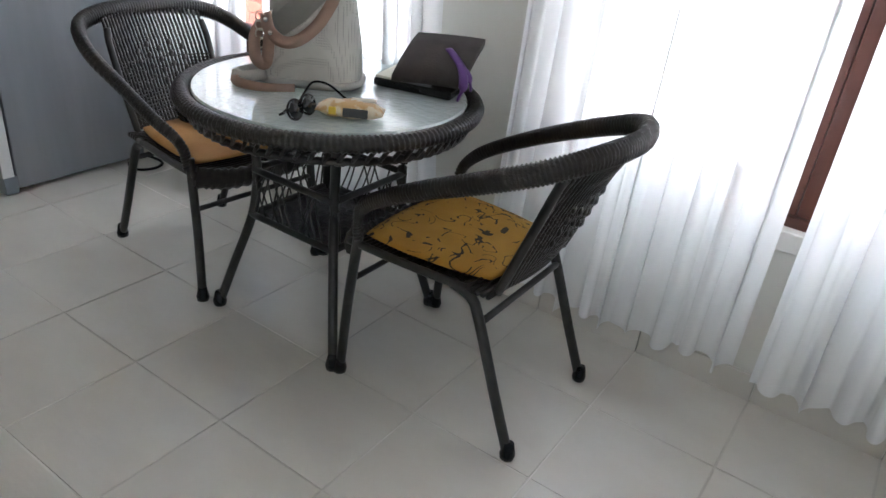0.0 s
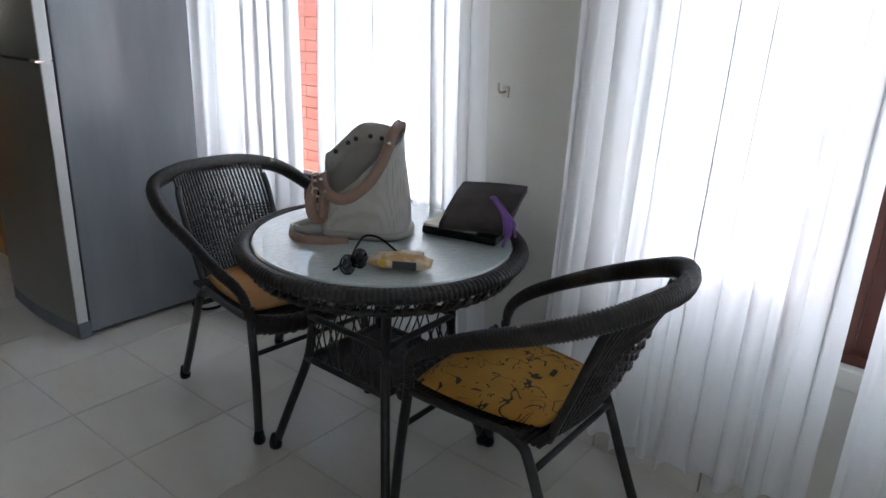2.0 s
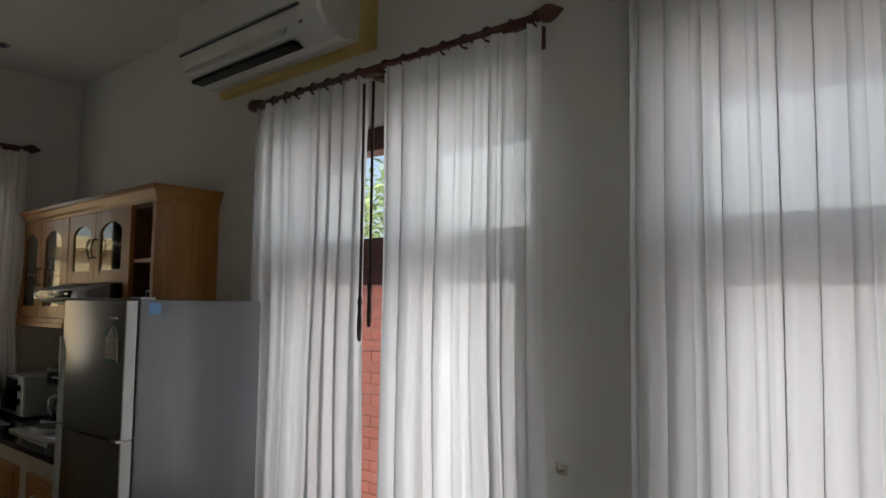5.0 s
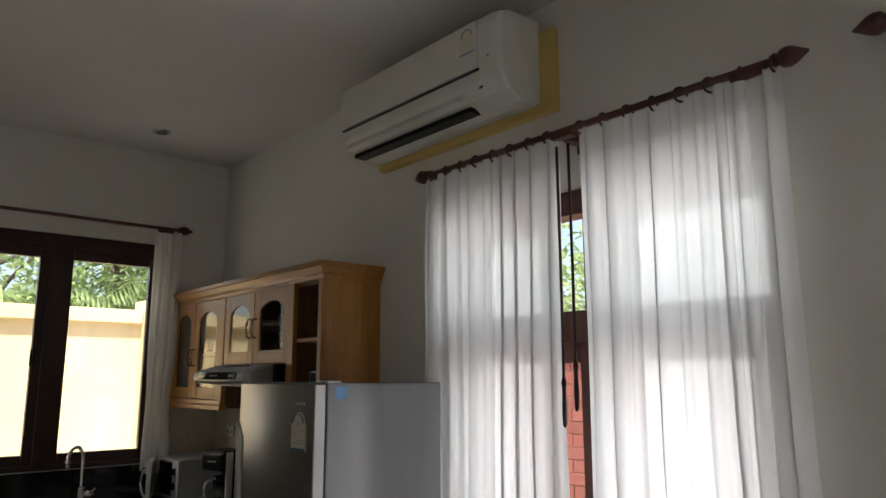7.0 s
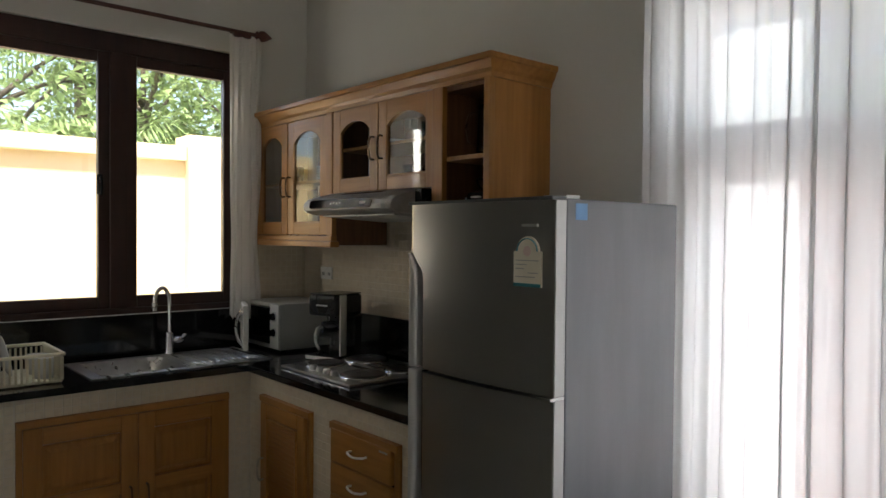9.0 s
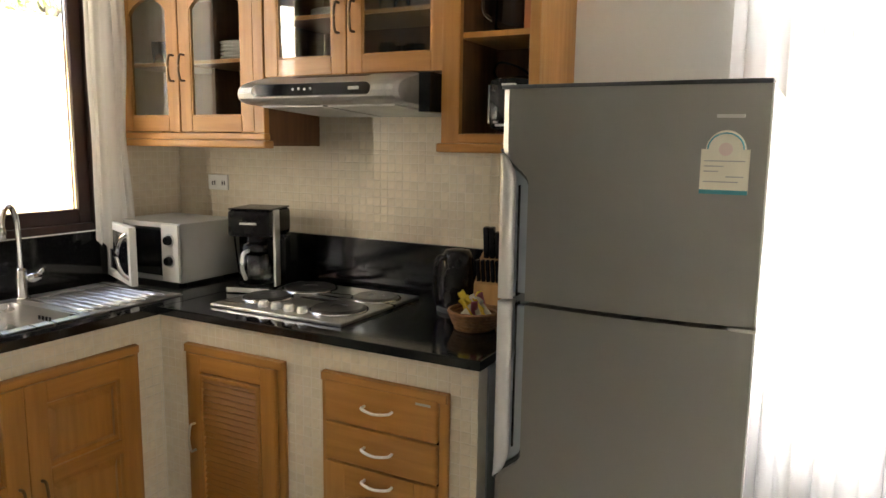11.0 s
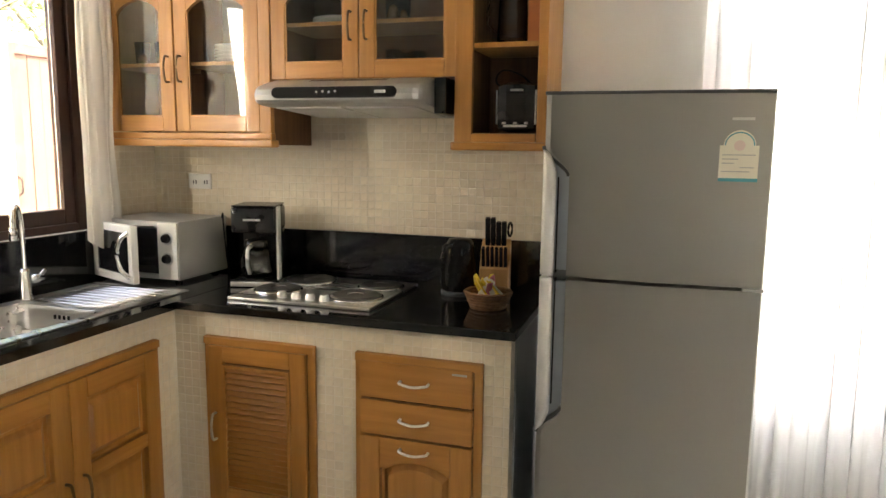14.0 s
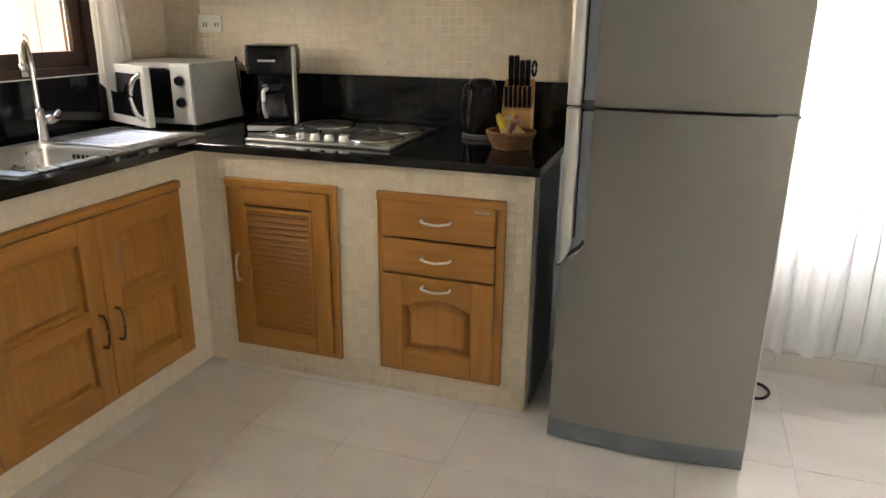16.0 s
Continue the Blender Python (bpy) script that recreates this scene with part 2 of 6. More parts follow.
LEAF = leafy("leaves", (0.27, 0.35, 0.16))
PALMLEAF = leafy("palm_leaves", (0.27, 0.35, 0.16))
RUGGREY = M("grey_rug", (0.26, 0.255, 0.25), (0.17, 0.165, 0.16), 90, 0.95, bump=0.8, bscale=140)

# mustard seat cloth with dark curling leaf print
FLORAL = M("floral_seat_cloth", (0.40, 0.215, 0.028), (0.33, 0.165, 0.02), 9, 0.8, bump=0.25, bscale=220)
_n, _l = FLORAL.node_tree.nodes, FLORAL.node_tree.links
_b = _n["Principled BSDF"]
_src = _b.inputs["Base Color"].links[0].from_socket
_tc, _wv, _w2 = _n.new("ShaderNodeTexCoord"), _n.new("ShaderNodeTexNoise"), _n.new("ShaderNodeTexNoise")
_wv.inputs["Scale"].default_value, _wv.inputs["Detail"].default_value, _wv.inputs["Distortion"].default_value = 13, 0.5, 1.6
_w2.inputs["Scale"].default_value, _w2.inputs["Detail"].default_value = 26, 1
_l.new(_tc.outputs["Object"], _wv.inputs["Vector"]), _l.new(_tc.outputs["Object"], _w2.inputs["Vector"])
_s1, _s2, _s3 = (_n.new("ShaderNodeMath") for _ in range(3))
_s1.operation, _s1.inputs[1].default_value = "COMPARE", 0.5
_s1.inputs[2].default_value = 0.022
_s2.operation, _s2.inputs[1].default_value = "GREATER_THAN", 0.47
_s3.operation = "MULTIPLY"
_l.new(_wv.outputs["Fac"], _s1.inputs[0]), _l.new(_w2.outputs["Fac"], _s2.inputs[0])
_l.new(_s1.outputs[0], _s3.inputs[0]), _l.new(_s2.outputs[0], _s3.inputs[1])
_mx = _n.new("ShaderNodeMix")
_mx.data_type = "RGBA"
_mx.inputs["B"].default_value = (0.035, 0.025, 0.012, 1)
_l.new(_src, _mx.inputs["A"]), _l.new(_s3.outputs[0], _mx.inputs["Factor"])
_l.new(_mx.outputs["Result"], _b.inputs["Base Color"])


# ---- mesh helpers ----
def mesh_of(bm, name, material, smooth=False):
    me = bpy.data.meshes.new(name)
    bmesh.ops.recalc_face_normals(bm, faces=bm.faces)
    for f in bm.faces:
        f.smooth = smooth
    bm.to_mesh(me)
    bm.free()
    me.materials.append(material)
    return me


def part(name, bm, material, parent, label="", smooth=False):
    ob = new(name, mesh_of(bm, name, material, smooth))
    ob.parent = parent
    if label:
        tagged(ob, label)
    return ob


def thing(name, label, category, m=None, group="", kind=""):
    ob = new(name)
    ob.empty_display_size = 0.1
    ob.matrix_basis = m or Matrix()
    return tagged(ob, label, category, group, kind)


def solid(name, bm, material, label, category, kind="", group="", smooth=False, m=None):
    ob = new(name, mesh_of(bm, name, material, smooth))
    ob.matrix_basis = m or Matrix()
    return tagged(ob, label, category, group, kind)


def box(bm, x0, x1, y0, y1, z0, z1, bevel=0.0, m=None):
    c = Matrix.Translation(((x0 + x1) / 2, (y0 + y1) / 2, (z0 + z1) / 2)) @ Matrix.Diagonal((abs(x1 - x0), abs(y1 - y0), abs(z1 - z0), 1))
    vs = bmesh.ops.create_cube(bm, size=1, matrix=(m or Matrix()) @ c)["verts"]
    if bevel:
        es = list({e for v in vs for e in v.link_edges})
        bmesh.ops.bevel(bm, geom=es, offset=bevel, segments=2, affect="EDGES", profile=0.6)
    return bm


def B(*a, **k):
    return box(bmesh.new(), *a, **k)


def cyl(bm, r1, r2, z0, z1, x=0, y=0, seg=24, m=None, caps=True):
    mm = (m or Matrix()) @ Matrix.Translation((x, y, (z0 + z1) / 2))
    bmesh.ops.create_cone(bm, cap_ends=caps, segments=seg, radius1=r1, radius2=r2, depth=z1 - z0, matrix=mm)
    return bm


def smooth_path(pts, per=8):
    """Catmull-Rom through the points."""
    p = [Vector(v) for v in pts]
    p = [2 * p[0] - p[1]] + p + [2 * p[-1] - p[-2]]
    out = []
    for i in range(1, len(p) - 2):
        for k in range(per):
            t = k / per
            out.append(0.5 * (2 * p[i] + (p[i + 1] - p[i - 1]) * t + (2 * p[i - 1] - 5 * p[i] + 4 * p[i + 1] - p[i + 2]) * t * t
                              + (3 * p[i] - p[i - 1] - 3 * p[i + 1] + p[i + 2]) * t ** 3))
    return out + [p[-2]]


def tube(bm, pts, r, seg=10, per=8, closed=False, ridge=0.0, pitch=0.012, flat=1.0, taper=None):
    """A round bar along the points; ridge: wound like wicker; flat: height over width."""
    path = smooth_path(pts, per) if per else [Vector(v) for v in pts]
    if closed:
        path = path[:-1] if (path[0] - path[-1]).length < 1e-6 else path
    n, rings, run = len(path), [], 0.0
    up = Vector((0, 0, 1))
    for i, c in enumerate(path):
        a, b = path[(i - 1) % n if closed else max(i - 1, 0)], path[(i + 1) % n if closed else min(i + 1, n - 1)]
        d = (b - a).normalized()
        s = d.cross(up)
        s = s.normalized() if s.length > 0.05 else d.cross(Vector((0, 1, 0))).normalized()
        u = s.cross(d)
        if i:
            run += (c - path[i - 1]).length
        k = taper(i / (n - 1)) if taper else 1.0
        ring = []
        for j in range(seg):
            w = 2 * math.pi * j / seg
            rr = r * k * (1 + ridge * math.sin(2 * math.pi * run / pitch + w))
            ring.append(bm.verts.new(c + s * math.cos(w) * rr + u * math.sin(w) * rr * flat))
        rings.append(ring)
    for i in range(n if closed else n - 1):
        q, w = rings[i], rings[(i + 1) % n]
        for j in range(seg):
            bm.faces.new((q[j], q[(j + 1) % seg], w[(j + 1) % seg], w[j]))
    if not closed:
        bm.faces.new(rings[0][::-1]), bm.faces.new(rings[-1])
    return bm


def T(*a, **k):
    return tube(bmesh.new(), *a, **k)


def lathe(bm, profile, x=0, y=0, seg=28, m=None):
    """Turned shape from (radius, height) pairs."""
    rings = []
    for r, z in profile:
        rings.append([bm.verts.new((m or Matrix()) @ Vector((x + r * math.cos(2 * math.pi * j / seg), y + r * math.sin(2 * math.pi * j / seg), z))) for j in range(seg)])
    for q, w in zip(rings, rings[1:]):
        for j in range(seg):
            bm.faces.new((q[j], q[(j + 1) % seg], w[(j + 1) % seg], w[j]))
    bm.faces.new(rings[0][::-1]), bm.faces.new(rings[-1])
    return bm


def prism(bm, poly, y0, y1, m=None):
    """A flat outline (x, z) given thickness from y0 to y1."""
    a = [bm.verts.new((m or Matrix()) @ Vector((x, y0, z))) for x, z in poly]
    b = [bm.verts.new((m or Matrix()) @ Vector((x, y1, z))) for x, z in poly]
    bm.faces.new(a), bm.faces.new(b[::-1])
    for i in range(len(poly)):
        j = (i + 1) % len(poly)
        bm.faces.new((a[i], b[i], b[j], a[j]))
    return bm

# ---- the room ----
ROOM_X, ROOM_Y, ROOM_Z, WY = 7.4, -5.8, 3.15, 0.05     # inside faces; the window wall stands at WY
W1 = (2.48, 3.94)
W2 = (4.375, 5.835)
WZ0, WZ1 = 0.52, 2.35
LW = (-1.70, -0.33)
LZ0, LZ1 = 1.088, 2.518


def wall_boxes(rects, y0, y1):
    bm = bmesh.new()
    for x0, x1, z0, z1 in rects:
        box(bm, x0, x1, y0, y1, z0, z1)
    return bm


bm = wall_boxes([(-0.2, W1[0], 0, ROOM_Z), (W1[0], W1[1], 0, WZ0), (W1[0], W1[1], WZ1, ROOM_Z), (W1[1], W2[0], 0, ROOM_Z),
                 (W2[0], W2[1], 0, WZ0), (W2[0], W2[1], WZ1, ROOM_Z), (W2[1], ROOM_X + 0.2, 0, ROOM_Z)], WY, WY + 0.2)
wall_north = solid("wall_north", bm, WALL, "off-white painted wall with two tall windows", "wall", "structure")
bm = bmesh.new()
for y0, y1, z0, z1 in ((ROOM_Y, -5.3, 0, ROOM_Z), (-5.3, -2.05, 2.4, ROOM_Z), (-2.05, LW[0], 0, ROOM_Z), (LW[0], LW[1], 0, LZ0), (LW[0], LW[1], LZ1, ROOM_Z), (LW[1], WY, 0, ROOM_Z)):
    box(bm, -0.2, 0, y0, y1, z0, z1)
wall_west = solid("wall_west", bm, WALL, "off-white painted wall with the kitchen window", "wall", "structure")
# unseen dim passage beyond the kitchen, added to darken the fridge front's reflection
bm = bmesh.new()
box(bm, -2.0, -1.8, -5.5, -1.85, 0, 2.6), box(bm, -1.8, -0.201, -5.5, -5.3, 0, 2.6), box(bm, -1.8, -0.201, -2.05, -1.85, 0, 2.6)
box(bm, -1.8, -0.201, -5.3, -2.05, 2.4, 2.6), box(bm, -1.8, -0.201, -5.3, -2.05, -0.2, -0.004)
solid("wall_passage", bm, WALL, "plain off-white walls of an unseen passage added for dark reflections", "wall", "structure")
# unseen east wall; its doorway is added to let in fill daylight
bm = bmesh.new()
for y0, y1, z0 in ((ROOM_Y, -4.5, 0), (-4.5, -3.5, 2.1), (-3.5, WY, 0)):
    box(bm, ROOM_X, ROOM_X + 0.2, y0, y1, z0, ROOM_Z)
solid("wall_east", bm, WALL, "off-white painted wall with an unseen doorway added to let daylight in", "wall", "structure")
solid("wall_south", B(-0.2, ROOM_X + 0.2, ROOM_Y - 0.2, ROOM_Y, 0, ROOM_Z), WALL, "plain off-white painted wall", "wall", "structure")
ceiling = solid("ceiling", B(-0.2, ROOM_X + 0.2, ROOM_Y - 0.2, WY + 0.2, ROOM_Z, ROOM_Z + 0.2), CEIL, "plain white painted ceiling", "ceiling", "structure")
floor = solid("floor", B(-0.2, ROOM_X + 0.2, ROOM_Y - 0.2, WY + 0.2, -0.2, -0.0022), GROUT, "beige stone-look tiled floor with grey joints", "floor", "structure")
ground = solid("ground", B(-60, 60, -60, 60, -0.5, -0.05), PAVE, "pale concrete yard round the house", "ground", "structure")

# tiled skirting along the window wall
skirt = thing("baseboard", "beige tile skirting along the window wall", "baseboard", kind="structure")
P = 0.345
tile_mesh = mesh_of(box(bmesh.new(), 0, P - 0.004, -0.012, 0, 0, 0.085, bevel=0.001), "skirting_tile", TILE)
for i in range(6, 21):
    t = new("skirting_tile", tile_mesh)
    t.parent, t.location = skirt, (0.334 + P * i, WY, 0)


# ---- windows ----
def casement_window(name, x0, x1, depth_m, z0, z1, wood, transom, label, stile):
    """Local: x along the wall, -y into the room, z up; the face of the wall at y=0."""
    win = thing(name, label, "window", depth_m, kind="structure")
    f = 0.065
    fr = bmesh.new()
    for a in ((x0, x0 + f, z0, z1), (x1 - f, x1, z0, z1), (x0 + f, x1 - f, z1 - f * 1.5, z1), (x0 + f, x1 - f, z0, z0 + f * 0.5)):
        box(fr, a[0], a[1], 0.03, 0.13, a[2], a[3], bevel=0.004)
    part("window_frame", fr, wood, win)
    mid = (x0 + x1) / 2
    top = z1 - f * 1.5
    if transom:
        part("transom", B(x0 + f, x1 - f, 0.028, 0.132, transom[0], transom[1], bevel=0.004), wood, win)
        part("mullion", B(mid - 0.03, mid + 0.03, 0.03, 0.13, transom[1], top, bevel=0.003), wood, win)
        for a, b in ((x0 + f, mid - 0.03), (mid + 0.03, x1 - f)):
            g = part("pane", B(a, b, 0.078, 0.083, transom[1], top), PANE, win)
            g.visible_shadow = False
        top = transom[0]
    else:
        part("mullion", B(mid - 0.04, mid + 0.04, 0.03, 0.13, z0 + f * 0.5, top, bevel=0.003), wood, win)
    for s, (a, b) in enumerate(((x0 + f, mid - (0 if transom else 0.04)), (mid + (0 if transom else 0.04), x1 - f))):
        za, zb = z0 + f * 0.5, top
        bm = bmesh.new()
        for q in ((a, a + stile, za, zb), (b - stile, b, za, zb), (a + stile, b - stile, zb - stile, zb), (a + stile, b - stile, za, za + stile * 1.1)):
            box(bm, q[0] + 0.001, q[1] - 0.001, 0.045, 0.09, q[2], q[3], bevel=0.004)
        sash = part("sash", bm, wood, win)
        g = part("pane", B(a + stile, b - stile, 0.065, 0.070, za + stile * 1.1, zb - stile), PANE, sash)
        g.visible_shadow = False
    hz = 1.2 if transom else 1.75
    hx = mid + (0.035 if transom else -0.09)
    hd = bmesh.new()
    box(hd, hx - 0.014, hx + 0.014, 0.033, 0.045, hz - 0.05, hz + 0.05, bevel=0.004)
    tube(hd, [(hx, 0.036, hz + 0.03), (hx, 0.005, hz + 0.025), (hx, 0.0, hz - 0.02), (hx, 0.012, hz - 0.055)], 0.007)
    part("latch", hd, BRASSY if transom else BLACK, win, "small window latch", smooth=True)
    return win


casement_window("window_1", *W1, pose(0, WY, 0), WZ0, WZ1, REDWOOD, (1.76, 1.88), "tall dark brown timber casement window with fixed lights above", 0.075)
casement_window("window_2", *W2, pose(0, WY, 0), WZ0, WZ1, REDWOOD, (1.74, 1.86), "tall dark brown timber casement window with fixed lights above", 0.075)
casement_window("window_3", *LW, pose(0, 0, 0, 0, 0, 90), LZ0, LZ1, DARKWOOD, None, "dark brown timber kitchen window over the sink", 0.055)
for n, (a, b) in enumerate((W1, W2)):
    solid("window_sill", B(a - 0.0, b + 0.0, WY - 0.012, WY + 0.028, WZ0 - 0.05, WZ0 + 0.006, bevel=0.004), WHITEPL, "white painted window sill", "window sill", "structure")


# ---- curtains and rods ----
def curtain(x0, x1, z0, z1, y, folds, seed, m, label, material, amp=0.028, flare=(0.0, 0.0), waist=None, heading=True):
    rnd = random.Random(seed)
    ob = thing("curtain", label, "curtain", m, group="curtains")
    nx, nz = folds * 24, 40
    cuts = [0.0]
    for _ in range(folds):
        cuts.append(cuts[-1] + rnd.uniform(0.7, 1.35))
    cuts = [c / cuts[-1] for c in cuts]
    depth = [rnd.uniform(0.65, 1.2) for _ in range(folds)]
    skew = [rnd.choice((-1, 1, 1)) * rnd.uniform(0.5, 1.1) for _ in range(folds)]
    drift = [rnd.uniform(-0.016, 0.016) for _ in range(folds + 1)]
    belly = [rnd.uniform(-0.5, 0.6) for _ in range(folds)]

    def at(u, v):
        k = min(u, 0.99999) * folds
        i = int(k)
        fr = u * folds - i
        low = 1 - v
        wide = cuts[i + 1] - cuts[i]
        xa, xb = x0 - flare[0] * max(0, low - 0.45) ** 1.5, x1 + flare[1] * max(0, low - 0.45) ** 1.5
        if waist:
            w = math.exp(-((v - waist[0]) / 0.16) ** 2) * waist[1]
            c = waist[2]
            xa, xb = xa + (c - xa) * w, xb + (c - xb) * w
        # flat panels between narrow pleats that lap to one side
        q = (fr - 0.5) / (0.13 + 0.05 * low)
        pleat = math.exp(-q * q)
        shut = min(1.0, 8 * fr, 8 * (1 - fr))
        dy = -amp * depth[i] * pleat * (0.7 + 0.5 * low) + amp * 0.45 * belly[i] * math.sin(2 * math.pi * fr) * (0.4 + low) + 0.005 * math.sin(8 * low + 5 * u + seed)
        dy += 0.004 * math.sin(11 * low + 9 * fr + 3 * i) * low
        lap = skew[i] * amp * 0.5 * q * math.exp(-q * q) * 1.6 * shut
        xx = xa + (xb - xa) * (cuts[i] + wide * fr) - lap + (drift[i] * (1 - fr) + drift[i + 1] * fr) * low * min(1.0, 12 * u, 12 * (1 - u))
        zz = z0 + (z1 - z0) * v + (0.012 * math.sin(6 * u + seed) - 0.012 * pleat + 0.005 * math.sin(31 * u)) * low ** 4
        return Vector((xx, y + dy, zz))
    top = 0.955 if heading else 1.0
    for name, va, vb, mat_, rows in (("cloth", 0.0, top, material, nz), ("heading", top, 1.0, HEADING, 4)):
        if vb - va < 1e-6:
            continue
        bm = bmesh.new()
        g = [[bm.verts.new(at(i / nx, va + (vb - va) * j / rows)) for i in range(nx + 1)] for j in range(rows + 1)]
        for j in range(rows):
            for i in range(nx):
                bm.faces.new((g[j][i], g[j][i + 1], g[j + 1][i + 1], g[j + 1][i]))
        part(name, bm, mat_, ob, smooth=True)
    return ob


def curtain_rod(xs, z, y, m, rings, label, r=0.013, brackets=(0.05, 0.5, 0.95)):
    """A pole with turned ends, brackets to the wall at y=0 and rings."""
    x0, x1 = xs
    ob = thing("curtain_rod", label, "curtain rod", m, group="curtain rods")
    turn = Matrix.Translation((0, y, z)) @ Matrix.Rotation(radians(90), 4, "Y")
    bm = bmesh.new()
    cyl(bm, r, r, x0 + 0.09, x1 - 0.09, seg=14, m=turn)
    part("pole", bm, REDWOOD, ob, smooth=True)
    prof = [(0.014, 0.0), (0.024, 0.006), (0.016, 0.014), (0.027, 0.024), (0.031, 0.042), (0.026, 0.060), (0.014, 0.08), (0.004, 0.098), (0.001, 0.1)]
    bm = lathe(bmesh.new(), prof, m=Matrix.Translation((x1 - 0.1, y, z)) @ Matrix.Rotation(radians(90), 4, "Y"), seg=16)
    part("finial", bm, REDWOOD, ob, smooth=True)
    bm = lathe(bmesh.new(), prof, m=Matrix.Translation((x0 + 0.1, y, z)) @ Matrix.Rotation(radians(-90), 4, "Y"), seg=16)
    part("finial", bm, REDWOOD, ob, smooth=True)
    for k in brackets:
        bx = x0 + 0.1 + (x1 - x0 - 0.2) * k
        bm = bmesh.new()
        box(bm, bx - 0.05, bx + 0.05, y - 0.02, y + 0.02, z - 0.03, z - 0.004, bevel=0.006)
        box(bm, bx - 0.02, bx + 0.02, y + 0.02, -0.0, z - 0.035, z - 0.01, bevel=0.004)
        box(bm, bx - 0.03, bx + 0.03, -0.012, 0.0, z - 0.06, z + 0.02, bevel=0.004)
        part("bracket", bm, REDWOOD, ob)
    ring = bmesh.new()
    tube(ring, [(0, 0.024 * math.cos(w), 0.024 * math.sin(w)) for w in [2 * math.pi * i / 18 for i in range(18)]], 0.0042, seg=6, per=0, closed=True)
    me = mesh_of(ring, "ring", REDWOOD, True)
    rnd = random.Random(int(x0 * 10))
    for rx in rings:
        o = new("ring", me)
        o.parent, o.location, o.rotation_euler = ob, (rx, y, z - 0.008), (0, 0, rnd.uniform(-0.5, 0.5))
    return ob


CW = pose(0, WY, 0)
CY = -0.125
voile = "sheer white pleated curtain hanging nearly to the floor"
curtain_rod((2.35, 4.11), 2.53, CY, CW, [2.47 + 0.098 * i for i in range(8)] + [3.31 + 0.1 * i for i in range(8)], "reddish brown turned wooden curtain rod with rings")
curtain_rod((4.22, 6.05), 2.54, CY, CW, [4.35 + 0.098 * i for i in range(8)] + [5.17 + 0.1 * i for i in range(8)], "reddish brown turned wooden curtain rod with rings")
curtain(2.43, 3.205, 0.155, 2.51, CY, 9, 3, CW, voile, VOILE, amp=0.034, flare=(0.0, 0.03))
curtain(3.305, 4.03, 0.155, 2.51, CY, 9, 5, CW, voile, VOILE, amp=0.034, flare=(0.0, 0.22))
curtain(4.33, 5.10, 0.15, 2.52, CY, 10, 8, CW, voile, VOILE, amp=0.036, flare=(0.06, 0.0))
curtain(5.152, 5.98, 0.15, 2.52, CY, 10, 11, CW, voile, VOILE, amp=0.036, flare=(0.0, 0.04))
LM = pose(0, 0, 0, 0, 0, 90)
curtain_rod((-1.806, -0.226), 2.615, -0.09, LM, [], "reddish brown wooden curtain rod over the kitchen window", r=0.011, brackets=(0.06, 0.94))
side = "off-white cotton side curtain gathered beside the kitchen window"
curtain(-0.475, -0.285, 1.05, 2.60, -0.085, 4, 21, LM, side, SIDECLOTH, amp=0.022, heading=False, waist=(0.28, 0.25, -0.42))
curtain(-1.78, -1.56, 1.05, 2.60, -0.085, 4, 22, LM, side, SIDECLOTH, amp=0.022, heading=False, flare=(0.12, 0.0), waist=(0.32, 0.22, -1.63))
for x, zb in ((3.228, 1.462), (3.281, 1.518)):
    wand = thing("curtain_wand", "thin dark brown wooden wand hanging at the curtain's edge", "curtain wand", group="curtain wands")
    part("rod", T([(x, -0.115, 2.46), (x + 0.004, -0.117, 2.0), (x + 0.002, -0.116, zb + 0.16)], 0.0055, seg=8), DARKWOOD, wand, smooth=True)
    bm = bmesh.new()
    lathe(bm, [(0.006, zb + 0.17), (0.010, zb + 0.15), (0.007, zb + 0.13), (0.010, zb + 0.06), (0.008, zb + 0.01), (0.002, zb)], x + 0.002, -0.116, seg=10)
    part("handle", bm, DARKWOOD, wand, smooth=True)
hook = thing("tieback_hook", "small metal curtain tieback hook on the wall", "hook")
part("plate", B(4.018, 4.042, WY - 0.006, WY, 1.07, 1.105, bevel=0.003), BRASSY, hook)
part("arm", T([(4.03, WY - 0.004, 1.088), (4.03, WY - 0.035, 1.088), (4.03, WY - 0.045, 1.10), (4.03, WY - 0.045, 1.118)], 0.004, seg=8), BRASSY, hook, smooth=True)

# ---- air conditioner ----
ac = thing("air_conditioner", "white wall-mounted split air conditioner on a yellowed backing board", "air conditioner")
part("backing_board", B(1.95, 3.118, WY - 0.045, WY, 2.672, 3.02, bevel=0.003), YELLOWED, ac, "yellowed painted backing board")
prof = [(-0.045, 2.706), (-0.12, 2.690), (-0.165, 2.694), (-0.232, 2.728), (-0.268, 2.785), (-0.282, 2.84), (-0.288, 2.93), (-0.284, 3.01), (-0.265, 3.048), (-0.22, 3.066), (-0.045, 3.070)]


def slice_of(bm, stations, outline):
    rows = [[bm.verts.new((x, WY - 0.045 + (y + 0.045) * k, 2.88 + (z - 2.88) * (0.6 + 0.4 * k))) for y, z in outline] for x, k in stations]
    for q, w in zip(rows, rows[1:]):
        for j in range(len(outline)):
            bm.faces.new((q[j], q[(j + 1) % len(outline)], w[(j + 1) % len(outline)], w[j]))
    bm.faces.new(rows[0]), bm.faces.new(rows[-1][::-1])
    return bm


